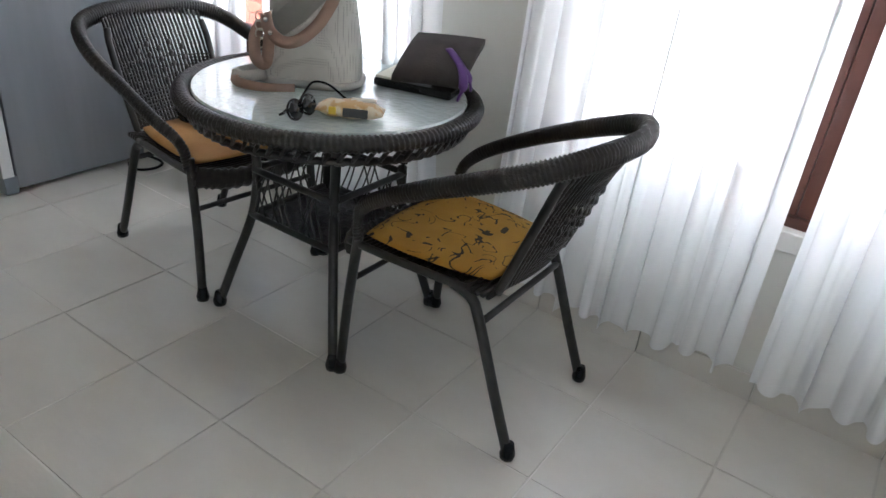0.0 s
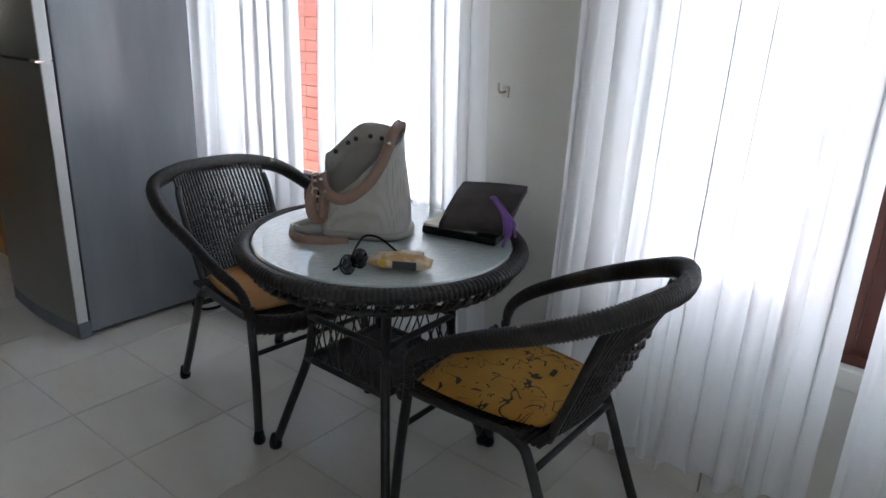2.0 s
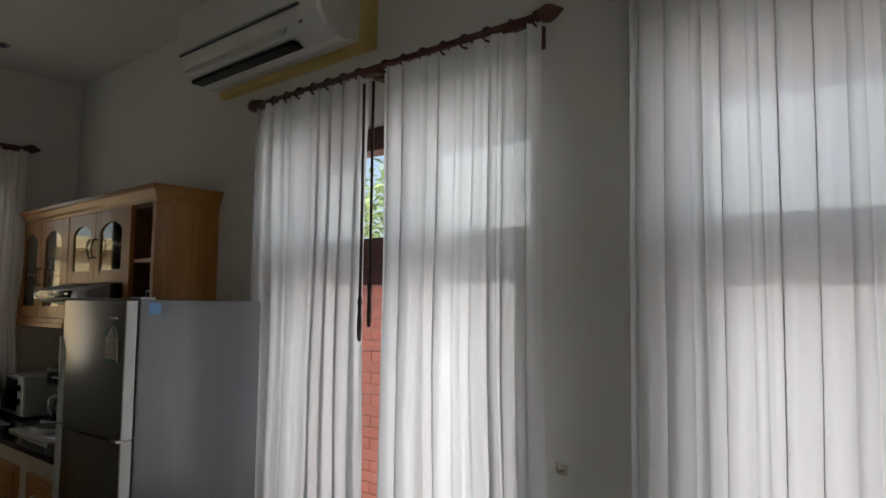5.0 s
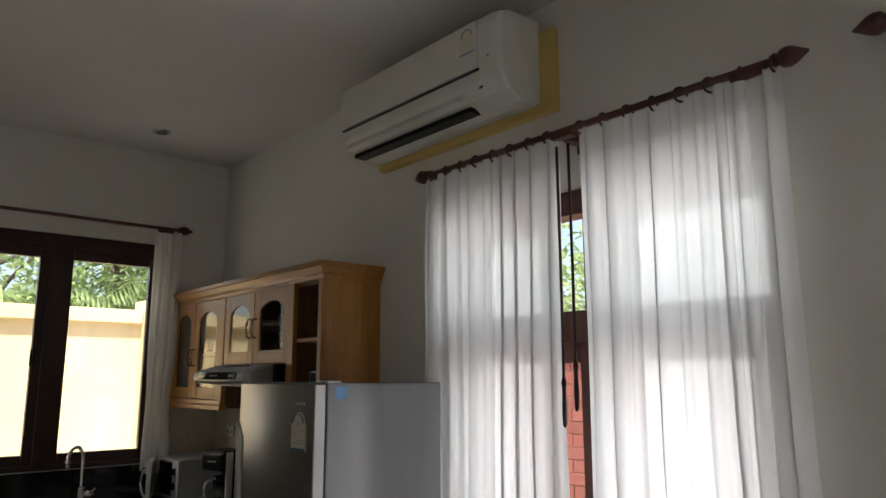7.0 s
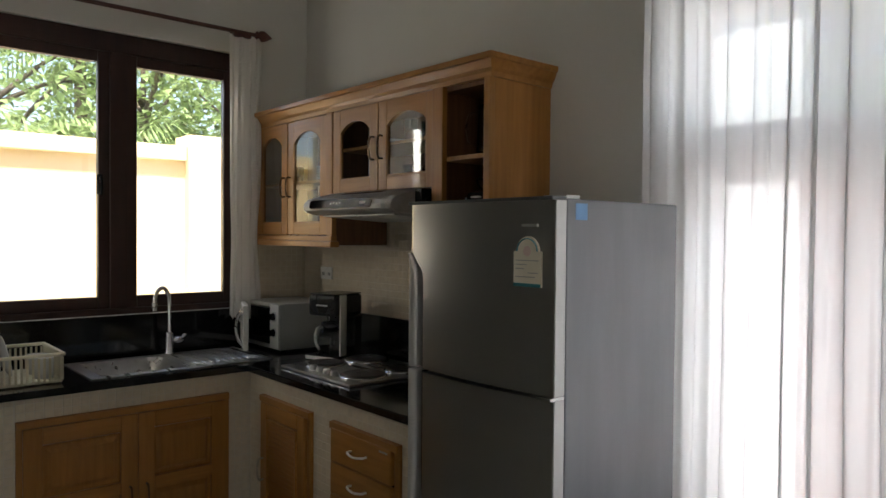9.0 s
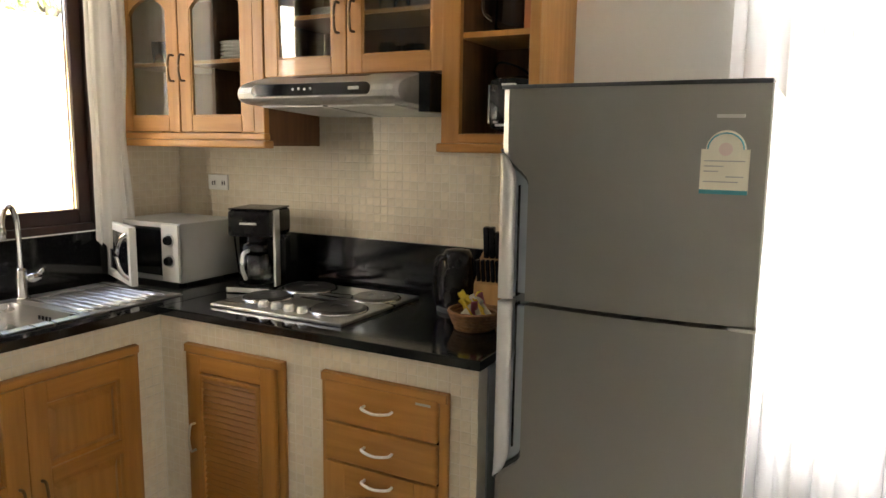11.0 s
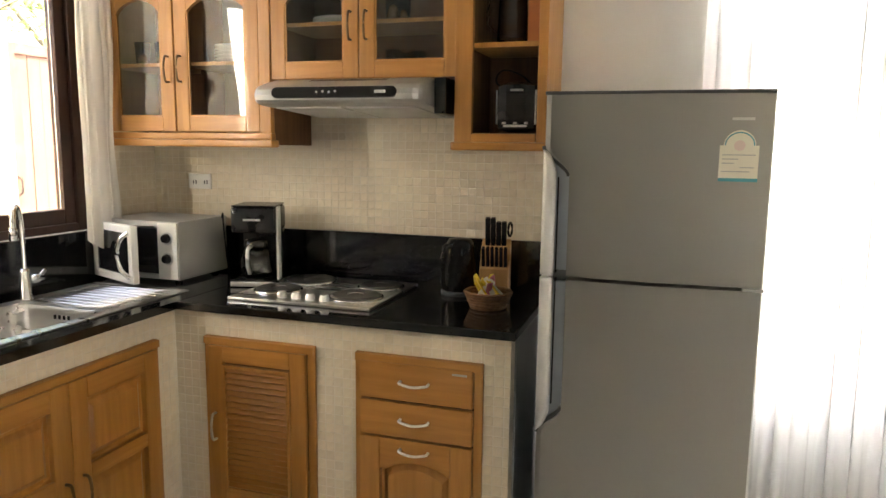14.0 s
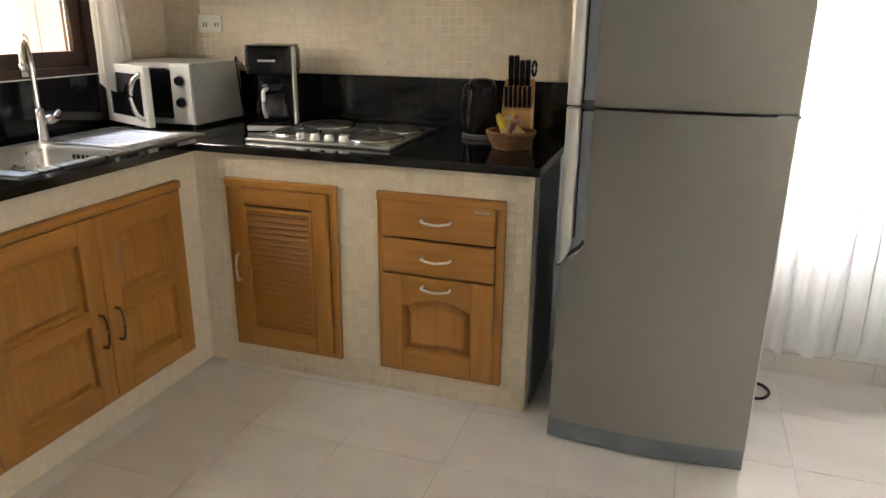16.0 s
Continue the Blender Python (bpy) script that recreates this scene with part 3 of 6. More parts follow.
part("casing", slice_of(bmesh.new(), ((1.952, 0.86), (1.962, 0.96), (1.975, 1.0), (2.93, 1.0), (3.01, 0.995), (3.038, 0.965), (3.052, 0.90)), prof), WHITEPL, ac, smooth=False)
part("front_panel", B(1.966, 2.945, WY - 0.2985, WY - 0.2845, 2.832, 3.028, bevel=0.005), WHITEPL, ac, "plain white front panel")
part("panel_groove", B(1.975, 2.945, WY - 0.2865, WY - 0.278, 2.823, 2.831), DGREY, ac)
low = Matrix.Translation((0, WY - 0.2535, 2.757)) @ Matrix.Rotation(radians(-30), 4, "X")
part("louvre", B(1.99, 2.83, -0.006, 0.004, -0.034, 0.036, bevel=0.003, m=low), WHITEPL, ac, "white air louvre")
part("air_slot", B(2.005, 2.84, WY - 0.228, WY - 0.168, 2.692, 2.712, m=Matrix.Translation((0, -0.003, 0.002))), BLACK, ac, "dark air outlet slot")
eye_m = low @ Matrix.Translation((2.93, -0.004, 0.005)) @ Matrix.Rotation(radians(90), 4, "X")
part("receiver_eye", lathe(bmesh.new(), [(0.011, 0), (0.010, 0.004), (0.004, 0.005)], m=eye_m, seg=14), DGREY, ac, smooth=True)
part("screw_cover", lathe(bmesh.new(), [(0.006, 0), (0.005, 0.004)], m=Matrix.Translation((3.0, WY - 0.285, 2.865)) @ Matrix.Rotation(radians(90), 4, "X"), seg=10), GREYPRINT, ac)
part("energy_label", B(2.855, 2.938, WY - 0.3005, WY - 0.2985, 2.90, 2.975), PAPER, ac, "pale energy label")
part("label_top", prism(bmesh.new(), [(2.8965 + 0.036 * math.cos(math.pi * k / 12), 2.974 + 0.038 * math.sin(math.pi * k / 12)) for k in range(13)], WY - 0.3005, WY - 0.2985), PAPER, ac)
part("label_print", B(2.855, 2.938, WY - 0.302, WY - 0.3005, 2.90, 2.907), BLUEPRINT, ac)
bm = bmesh.new()
tube(bm, [(2.8965 + 0.030 * math.cos(w), WY - 0.3012, 2.974 + 0.030 * math.sin(w)) for w in [math.pi * i / 10 for i in range(11)]], 0.004, seg=5, per=0)
part("label_dial", bm, GREYPRINT, ac)
dl = thing("downlight", "small recessed chrome downlight in the ceiling", "ceiling light")
part("rim", lathe(bmesh.new(), [(0.05, ROOM_Z - 0.008), (0.056, ROOM_Z - 0.004), (0.056, ROOM_Z + 0.0)], 0.47, -0.61), CHROME, dl, smooth=True)
part("lamp", lathe(bmesh.new(), [(0.036, ROOM_Z - 0.0105), (0.036, ROOM_Z - 0.0082)], 0.47, -0.61), DGREY, dl)

# ---- kitchen: masonry base, worktop ----
counter = thing("kitchen_counter", "tiled masonry kitchen counter with cream mosaic fronts", "kitchen counter")
FY, FX, DT, DB = -0.595, 0.595, 0.758, 0.091
D1, D2, DL = (0.732, 1.186), (1.342, 1.797), (-1.59, -0.71)
for x0, x1, z0, z1 in ((FX, D1[0], 0, 0.85), (D1[0], D1[1], 0, DB), (D1[0], D1[1], DT, 0.85), (D1[1], D2[0], 0, 0.85), (D2[0], D2[1], 0, DB), (D2[0], D2[1], DT, 0.85), (D2[1], 1.885, 0, 0.85)):
    part("masonry", B(x0, x1, FY, FY + 0.06, z0, z1), MGROUT, counter)
for y0, y1, z0, z1 in ((-1.8, DL[0], 0, 0.85), (DL[0], DL[1], 0, DB), (DL[0], DL[1], DT, 0.85), (DL[1], FY, 0, 0.85)):
    part("masonry", B(FX - 0.06, FX, y0, y1, z0, z1), MGROUT, counter)
part("end_wall", B(1.825, 1.89, FY + 0.061, WY, 0, 0.85), M("grey_paint", (0.33, 0.34, 0.35), (0.29, 0.3, 0.31), 3, 0.5), counter, "grey painted end wall")
part("end_wall", B(0, FX - 0.061, -1.8, -1.74, 0, 0.85), MGROUT, counter)
part("cavity_back", B(0.62, 1.82, -0.06, -0.02, 0.0, 0.85), BLACK, counter)

SINK = (0.10, 0.555, -1.30, -0.455)      # x0 x1 y0 y1
BOWL = (0.15, 0.515, -1.25, -0.87)
worktop = thing("worktop", "polished black granite kitchen worktop in an L shape", "worktop")
part("slab", B(0.628, 1.905, -0.63, WY, 0.85, 0.88, bevel=0.004), GRANITE, worktop)
for x0, x1, y0, y1 in ((0.0, BOWL[0], -1.82, WY), (BOWL[1], 0.6275, -1.82, WY), (BOWL[0], BOWL[1], BOWL[3], WY), (BOWL[0], BOWL[1], -1.82, BOWL[2])):
    part("slab", B(x0, x1, y0, y1, 0.85, 0.88), GRANITE, worktop)
upstand = thing("splashback_upstand", "polished black granite upstand behind the worktop", "upstand")
part("upstand_slab", B(0.0, 1.99, WY - 0.02, WY, 0.8805, 1.085, bevel=0.002), GRANITE, upstand)
part("upstand_slab", B(0.0, 0.02, -1.8, WY - 0.021, 0.8805, 1.088, bevel=0.002), GRANITE, upstand)


# ---- cabinet doors; local x along, z up, front at -y ----
def bow_handle(parent, x, z, length, upright=True, material=None, y=0.0):
    h = length / 2
    pts = [(-h, 0.0), (-h * 0.92, -0.022), (0, -0.03), (h * 0.92, -0.022), (h, 0.0)]
    pts = [(x, y + d, z + a) if upright else (x + a, y + d, z - 0.006 * (1 - (a / h) ** 2)) for a, d in pts]
    part("handle", T(pts, 0.0047, seg=8, per=6), material or SATIN, parent, "curved metal bow handle", smooth=True)


def raised_panel(parent, x0, x1, z0, z1, y, arch=0.0, material=None):
    """A raised field with chamfered sides, its top arched."""
    bm = bmesh.new()
    n = 10
    def outline(i):
        a, b = x0 + i, x1 - i
        pts = [(a, z0 + i), (b, z0 + i)]
        for k in range(n + 1):
            s = k / n
            pts.append((b + (a - b) * s, z1 - i - arch + arch * math.sin(math.pi * s) ** 0.8))
        return pts
    loops = [[bm.verts.new((x, yy, z)) for x, z in outline(i)] for i, yy in ((0, y), (0.006, y + 0.006), (0.016, y + 0.006), (0.034, y - 0.006))]
    for q, w in zip(loops, loops[1:]):
        for j in range(len(q)):
            bm.faces.new((q[j], q[(j + 1) % len(q)], w[(j + 1) % len(q)], w[j]))
    bm.faces.new(loops[-1])
    part("panel", bm, material or OAK, parent)


def frame_bars(bm, x0, x1, z0, z1, w, y0, y1, bevel=0.004, top=True):
    box(bm, x0, x0 + w, y0, y1, z0, z1, bevel=bevel), box(bm, x1 - w, x1, y0, y1, z0, z1, bevel=bevel)
    box(bm, x0 + w, x1 - w, y0, y1, z0, z0 + w, bevel=bevel)
    if top:
        box(bm, x0 + w, x1 - w, y0, y1, z1 - w, z1, bevel=bevel)
    return bm


def door_frame(parent, x0, x1, z0, z1, w, y0, y1, top=True, label=""):
    """A door of two stiles and its rails."""
    d = part("door", B(x0, x0 + w, y0, y1, z0, z1, bevel=0.004), OAK, parent, label)
    part("stile", B(x1 - w, x1, y0, y1, z0, z1, bevel=0.004), OAK, d)
    part("rail", B(x0 + w, x1 - w, y0, y1, z0, z0 + w, bevel=0.004), OAKX, d)
    if top:
        part("rail", B(x0 + w, x1 - w, y0, y1, z1 - w, z1, bevel=0.004), OAKX, d)
    return d


def surround(parent, x0, x1, z0, z1, w=0.03):
    part("surround", frame_bars(bmesh.new(), x0, x1, z0, z1, w, -0.014, 0.05), OAK, parent)


# louvred unit
lu = thing("base_cabinet", "honey oak base cabinet with a louvred door", "cabinet", pose(0, FY, 0), group="base cabinets")
surround(lu, D1[0], D1[1], DB, DT)
part("top_lip", B(D1[0] + 0.002, D1[1] - 0.002, -0.024, -0.0142, DT - 0.0295, DT - 0.001, bevel=0.004), OAKX, lu)
door = door_frame(lu, D1[0] + 0.022, D1[1] - 0.032, DB + 0.02, DT - 0.031, 0.062, -0.028, -0.008)
a, b = D1[0] + 0.084, D1[1] - 0.094
part("door_edge", frame_bars(bmesh.new(), a, b, DB + 0.082, DT - 0.1, 0.012, -0.034, -0.012, 0.003), OAK, door)
# darkened oak backing puts shade into the gaps between the slats
part("back_board", B(a, b, -0.010, -0.004, DB + 0.08, DT - 0.1), OAKSHADED, door)
SLATWOOD = M("matt_oak_slat", (0.40, 0.175, 0.038), (0.33, 0.14, 0.028), 5, 0.45, 0.6, stretch=(0.7, 9, 9), spec=0.4)
slat = mesh_of(B(a + 0.012, b - 0.012, -0.003, 0.003, -0.0105, 0.0105, bevel=0.001), "slat", SLATWOOD)
for k in range(21):
    s = new("slat", slat)
    s.parent, s.location, s.rotation_euler = door, (0, -0.023, DB + 0.105 + 0.0222 * k), (radians(-42), 0, 0)
bow_handle(door, D1[0] + 0.05, 0.42, 0.10, True, BRASSY, y=-0.028)
# drawer unit
du = thing("base_cabinet", "honey oak base cabinet with two drawers over a panelled door", "cabinet", pose(0, FY, 0), group="base cabinets")
surround(du, D2[0], D2[1], DB, DT)
part("top_lip", B(D2[0] + 0.002, D2[1] - 0.002, -0.024, -0.0142, DT - 0.0295, DT - 0.001, bevel=0.004), OAKX, du)
dx0, dx1 = D2[0] + 0.022, D2[1] - 0.03
for z0, z1 in ((0.605, 0.735), (0.475, 0.598)):
    dr = part("drawer", B(dx0, dx1, -0.03, -0.008, z0, z1, bevel=0.006), OAKX, du)
    bow_handle(dr, (dx0 + dx1) / 2, (z0 + z1) / 2 + 0.005, 0.10, False, y=-0.03)
dd = door_frame(du, dx0, dx1, DB + 0.02, 0.468, 0.075, -0.03, -0.008, top=False)
n = 12
poly = [(dx0 + 0.075, 0.468), (dx1 - 0.075, 0.468)] + [(dx1 - 0.075 + (dx0 - dx1 + 0.15) * k / n, 0.355 + 0.035 * math.sin(math.pi * k / n) ** 0.8) for k in range(n + 1)]
part("top_rail", prism(bmesh.new(), poly, -0.03, -0.008), OAKX, dd)
raised_panel(dd, dx0 + 0.07, dx1 - 0.07, DB + 0.09, 0.395, -0.014, 0.035)
bow_handle(dd, (dx0 + dx1) / 2, 0.435, 0.10, False, y=-0.03)
part("maker_badge", B(dx1 - 0.07, dx1 - 0.02, -0.0315, -0.03, 0.715, 0.722), GREYPRINT, du)
# sink unit
su = thing("base_cabinet", "honey oak double-door cabinet under the kitchen sink", "cabinet", pose(FX, 0, 0, 0, 0, 90), group="base cabinets")
surround(su, DL[0], DL[1], DB, DT)
part("top_lip", B(DL[0] + 0.002, DL[1] - 0.002, -0.024, -0.0142, DT - 0.0295, DT - 0.001, bevel=0.004), OAKX, su)
midy = -1.13
for x0, x1, hx in ((DL[0] + 0.022, midy - 0.001, midy - 0.035), (midy + 0.001, DL[1] - 0.022, midy + 0.035)):
    d = door_frame(su, x0, x1, DB + 0.02, DT - 0.031, 0.07, -0.03, -0.008)
    raised_panel(d, x0 + 0.065, x1 - 0.065, DB + 0.085, 0.39, -0.014)
    part("mid_rail", B(x0 + 0.07, x1 - 0.07, -0.03, -0.008, 0.39, 0.44, bevel=0.003), OAKX, d)
    raised_panel(d, x0 + 0.065, x1 - 0.065, 0.44, DT - 0.105, -0.014)
    bow_handle(d, hx, 0.36, 0.11, True, ANTIQUE, y=-0.03)

# ---- wall cabinets ----
CF = -0.29                                     # front plane
YB = WY


def cab_carcass(parent, x0, x1, z0, z1, back, inside, t=0.018):
    for xa, xb in ((x0, x0 + t), (x1 - t, x1)):
        part("carcass_side", B(xa, xb, CF + 0.02, YB - 0.012, z0, z1), inside, parent)
    part("carcass_floor", B(x0 + t, x1 - t, CF + 0.02, YB - 0.012, z0, z0 + t), inside, parent)
    part("carcass_top", B(x0 + t, x1 - t, CF + 0.02, YB - 0.012, z1 - t, z1), inside, parent)
    part("back_board", B(x0, x1, YB - 0.012, YB, z0, z1), back, parent)


def glazed_door(parent, x0, x1, z0, z1, arch, handle_x, handle_z):
    w = 0.062
    d = door_frame(parent, x0, x1, z0, z1, w, CF - 0.004, CF + 0.018, top=False)
    n = 14
    a, b = x0 + w, x1 - w
    poly = [(a, z1), (b, z1)] + [(b + (a - b) * k / n, z1 - w - arch + arch * math.sin(math.pi * k / n) ** 0.7) for k in range(n + 1)]
    part("arched_rail", prism(bmesh.new(), poly, CF - 0.003, CF + 0.018), OAKX, d)
    part("pane", B(a - 0.005, b + 0.005, CF + 0.004, CF + 0.008, z0 + w - 0.005, z1 - w + 0.002), CABGLASS, d)
    part("bead", frame_bars(bmesh.new(), a, b, z0 + w, z1 - w - arch, 0.006, CF - 0.001, CF + 0.003, 0.001, top=False), OAK, d)
    bow_handle(d, handle_x, handle_z, 0.10, True, ANTIQUE, y=CF - 0.004)
    return d


wc = thing("wall_cabinet", "honey oak wall cabinet with two tall glazed doors", "cabinet", group="wall cabinets")
cab_carcass(wc, 0.035, 0.815, 1.455, 2.10, OAKPALE, OAKPALE)
# thin dark overlay on the pale back: the left compartment's shade as colour
part("inner_back", B(0.054, 0.394, YB - 0.018, YB - 0.0125, 1.474, 2.08), OAKSHADED, wc)
part("divider", B(0.395, 0.410, -0.11, YB - 0.013, 1.474, 2.08), OAKSHADED, wc)
part("shelf", B(0.054, 0.394, CF + 0.03, YB - 0.013, 1.77, 1.785), OAK, wc)
part("shelf", B(0.411, 0.796, CF + 0.03, YB - 0.013, 1.77, 1.785), OAK, wc)
glazed_door(wc, 0.058, 0.398, 1.505, 2.095, 0.055, 0.372, 1.755)
glazed_door(wc, 0.404, 0.792, 1.505, 2.095, 0.055, 0.432, 1.755)
part("corner_post", B(0.005, 0.055, CF - 0.008, CF + 0.02, 1.45, 2.10, bevel=0.004), OAK, wc)
part("corner_post", B(0.795, 0.845, CF - 0.008, CF + 0.02, 1.45, 2.10, bevel=0.004), OAK, wc)
# shaded copy of the oak where this side falls dark by the hood
part("side_panel", B(0.816, 0.840, CF + 0.021, YB - 0.013, 1.455, 1.70), OAKSHADED, wc)
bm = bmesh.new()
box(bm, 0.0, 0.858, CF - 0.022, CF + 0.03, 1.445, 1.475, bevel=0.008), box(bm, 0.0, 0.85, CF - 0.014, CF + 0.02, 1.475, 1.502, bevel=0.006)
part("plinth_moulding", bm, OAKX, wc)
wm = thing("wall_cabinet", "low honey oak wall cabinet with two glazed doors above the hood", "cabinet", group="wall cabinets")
cab_carcass(wm, 0.848, 1.615, 1.70, 2.10, OAKSHADED, OAKSHADED)
part("shelf", B(0.868, 1.596, CF + 0.03, YB - 0.013, 1.905, 1.92), OAK, wm)
glazed_door(wm, 0.848, 1.215, 1.705, 2.097, 0.05, 1.185, 1.895)
glazed_door(wm, 1.219, 1.612, 1.705, 2.097, 0.05, 1.249, 1.895)
wo = thing("wall_cabinet", "open honey oak shelf unit with a toaster and a jug", "cabinet", group="wall cabinets")
cab_carcass(wo, 1.62, 1.903, 1.49, 2.10, OAKSHADED, OAKSHADED)
part("shelf", B(1.639, 1.884, CF + 0.02, YB - 0.013, 1.805, 1.823, bevel=0.002), OAK, wo)
part("side_panel", B(1.904, 1.918, CF, YB - 0.001, 1.455, 2.10), OAK, wo)
part("corner_post", B(1.59, 1.655, CF - 0.006, CF + 0.02, 1.45, 2.10, bevel=0.004), OAK, wo)
part("corner_post", B(1.888, 1.922, CF - 0.006, CF + 0.02, 1.45, 2.10, bevel=0.004), OAK, wo)
bm = bmesh.new()
box(bm, 1.58, 1.928, CF - 0.022, CF + 0.03, 1.445, 1.475, bevel=0.008), box(bm, 1.655, 1.888, CF - 0.012, CF + 0.02, 1.475, 1.505, bevel=0.006)
part("plinth_moulding", bm, OAKX, wo)
# crown moulding over all three
bm = bmesh.new()
prof = [(0.0, 2.098), (-0.012, 2.100), (-0.016, 2.118), (-0.030, 2.130), (-0.046, 2.158), (-0.056, 2.162), (-0.056, 2.182), (0.0, 2.186)]
rows = [[bm.verts.new((x + (ex * -dy * 0.7), CF + 0.01 + dy * 0.85, z)) for dy, z in prof] for x, ex in ((0.0, 0), (1.916, 1))]
rows.append([bm.verts.new((1.916 - dy * 0.7, YB - 0.001, z)) for dy, z in prof])
for q, w in zip(rows, rows[1:]):
    for j in range(len(prof)):
        bm.faces.new((q[j], q[(j + 1) % len(prof)], w[(j + 1) % len(prof)], w[j]))
bm.faces.new(rows[0]), bm.faces.new(rows[-1][::-1])
bm.faces.new([bm.verts.new(v) for v in ((0, CF + 0.01, 2.186), (1.916, CF + 0.01, 2.186), (1.916, YB, 2.186), (0, YB, 2.186))])
solid("crown_moulding", bm, OAKX, "honey oak crown moulding along the wall cabinets", "moulding", "structure")

# crockery behind the glass
for k in range(5):
    solid("plate", lathe(bmesh.new(), [(0.05, 1.786 + 0.014 * k), (0.06, 1.788 + 0.014 * k), (0.118, 1.803 + 0.014 * k), (0.116, 1.806 + 0.014 * k), (0.05, 1.792 + 0.014 * k)], 0.60, -0.10), CHINA,
          "white china plate in a stack on the cabinet shelf", "plate", group="stacked plates", smooth=True)
for k in range(2):
    solid("plate", lathe(bmesh.new(), [(0.05, 1.921 + 0.012 * k), (0.06, 1.923 + 0.012 * k), (0.118, 1.938 + 0.012 * k), (0.116, 1.941 + 0.012 * k), (0.05, 1.927 + 0.012 * k)], 1.06, -0.10), CHINA,
          "white china plate on the cabinet shelf", "plate", group="stacked plates", smooth=True)
for gx, gy, gz in ((1.31, -0.18, 1.9205), (1.31, -0.08, 1.9205), (1.31, -0.18, 1.7185), (1.31, -0.08, 1.7185), (1.39, -0.12, 1.7185), (0.13, -0.15, 1.786), (0.21, -0.12, 1.786), (0.13, -0.12, 1.474), (0.22, -0.15, 1.474)):
    solid("drinking_glass", lathe(bmesh.new(), [(0.026, gz), (0.034, gz + 0.10), (0.032, gz + 0.10), (0.024, gz + 0.006)], gx, gy, seg=18), JUG, "clear drinking glass in the cabinet", "glass", group="drinking glasses", smooth=True)
jug = thing("water_jug", "clear glass water jug with a handle on the open shelf", "jug")
part("body", lathe(bmesh.new(), [(0.05, 1.8235), (0.058, 1.84), (0.05, 2.0), (0.052, 2.03), (0.047, 2.03), (0.045, 2.0), (0.052, 1.845), (0.02, 1.832)], 1.76, -0.13), JUG, jug, smooth=True)
part("handle", T([(1.715, -0.16, 2.0), (1.685, -0.185, 1.99), (1.683, -0.187, 1.9), (1.708, -0.165, 1.87)], 0.006), JUG, jug, smooth=True)
box_ob = solid("carton", B(1.83, 1.884, -0.2, -0.05, 1.8235, 2.01, bevel=0.002), M("orange_carton", (0.42, 0.13, 0.03), (0.36, 0.10, 0.025), 9, 0.5), "orange cardboard carton on the open shelf", "carton")

# ---- cooker hood, hob ----
hood = thing("cooker_hood", "slim stainless steel cooker hood under the wall cabinet", "cooker hood")
part("housing", B(1.5255, 1.568, -0.33, WY - 0.001, 1.574, 1.699, bevel=0.003), BLACK, hood, "black sheet side housing under the cabinet")
bm = bmesh.new()
prof = [(0.048, 1.699), (-0.34, 1.699), (-0.425, 1.678), (-0.463, 1.666), (-0.482, 1.652), (-0.489, 1.634), (-0.484, 1.616), (-0.468, 1.606), (-0.44, 1.600), (0.048, 1.572)]
rows = []
for x, k in ((0.876, 0.93), (0.884, 0.97), (0.900, 0.993), (0.925, 1.0), (1.475, 1.0), (1.500, 0.993), (1.516, 0.97), (1.524, 0.93)):
    rows.append([bm.verts.new((x, 0.048 + (y - 0.048) * k, 1.648 + (z - 1.648) * (0.5 + 0.5 * k))) for y, z in prof])
for q, w in zip(rows, rows[1:]):
    for j in range(len(prof)):
        bm.faces.new((q[j], q[(j + 1) % len(prof)], w[(j + 1) % len(prof)], w[j]))
bm.faces.new(rows[0]), bm.faces.new(rows[-1][::-1])
part("canopy", bm, HOODSTEEL, hood, "rounded dull steel visor")
# lozenge-ended black control strip on the sloping lip
bm = bmesh.new()
n = 10
half_h = 0.019
poly = [(1.425 + 0.020 * math.sin(math.pi * k / n), -half_h * math.cos(math.pi * k / n)) for k in range(n + 1)] + [(0.985 - 0.020 * math.sin(math.pi * k / n), half_h * math.cos(math.pi * k / n)) for k in range(n + 1)]
tilt = Matrix.Translation((0, -0.4858, 1.640)) @ Matrix.Rotation(radians(-12), 4, "X")
prism(bm, poly, -0.006, 0.004, m=tilt)
cp = part("control_panel", bm, BLACKGLASS, hood, "black control strip")
for k in range(4):
    part("button", lathe(bmesh.new(), [(0.0042, 0), (0.0042, 0.0025)], m=tilt @ Matrix.Translation((1.145 + 0.024 * k, -0.006, 0.002 * (k % 2))) @ Matrix.Rotation(radians(90), 4, "X"), seg=8), SILVERPL, cp)
part("badge", B(1.365, 1.405, -0.0075, -0.006, -0.005, 0.005, m=tilt), SILVERPL, cp)
vent = bmesh.new()
for k in range(22):
    box(vent, 1.06 + 0.014 * k, 1.067 + 0.014 * k, -0.385, -0.350, 0.0, 0.0025, m=Matrix.Translation((0, 0, 1.6905)) @ Matrix.Translation((0, -0.3675, 0)) @ Matrix.Rotation(radians(13.9), 4, 'X') @ Matrix.Translation((0, 0.3675, 0)))
part("vent_slots", vent, BLACK, hood)
under = Matrix.Translation((0, -0.25, 1.5855)) @ Matrix.Rotation(radians(-3.3), 4, "X")
for fx in (0.93, 1.215):
    part("grease_filter", B(fx, fx + 0.265, -0.15, 0.20, -0.004, 0.003, bevel=0.002, m=under), SILVERPL, hood, "flat metal grease filter")

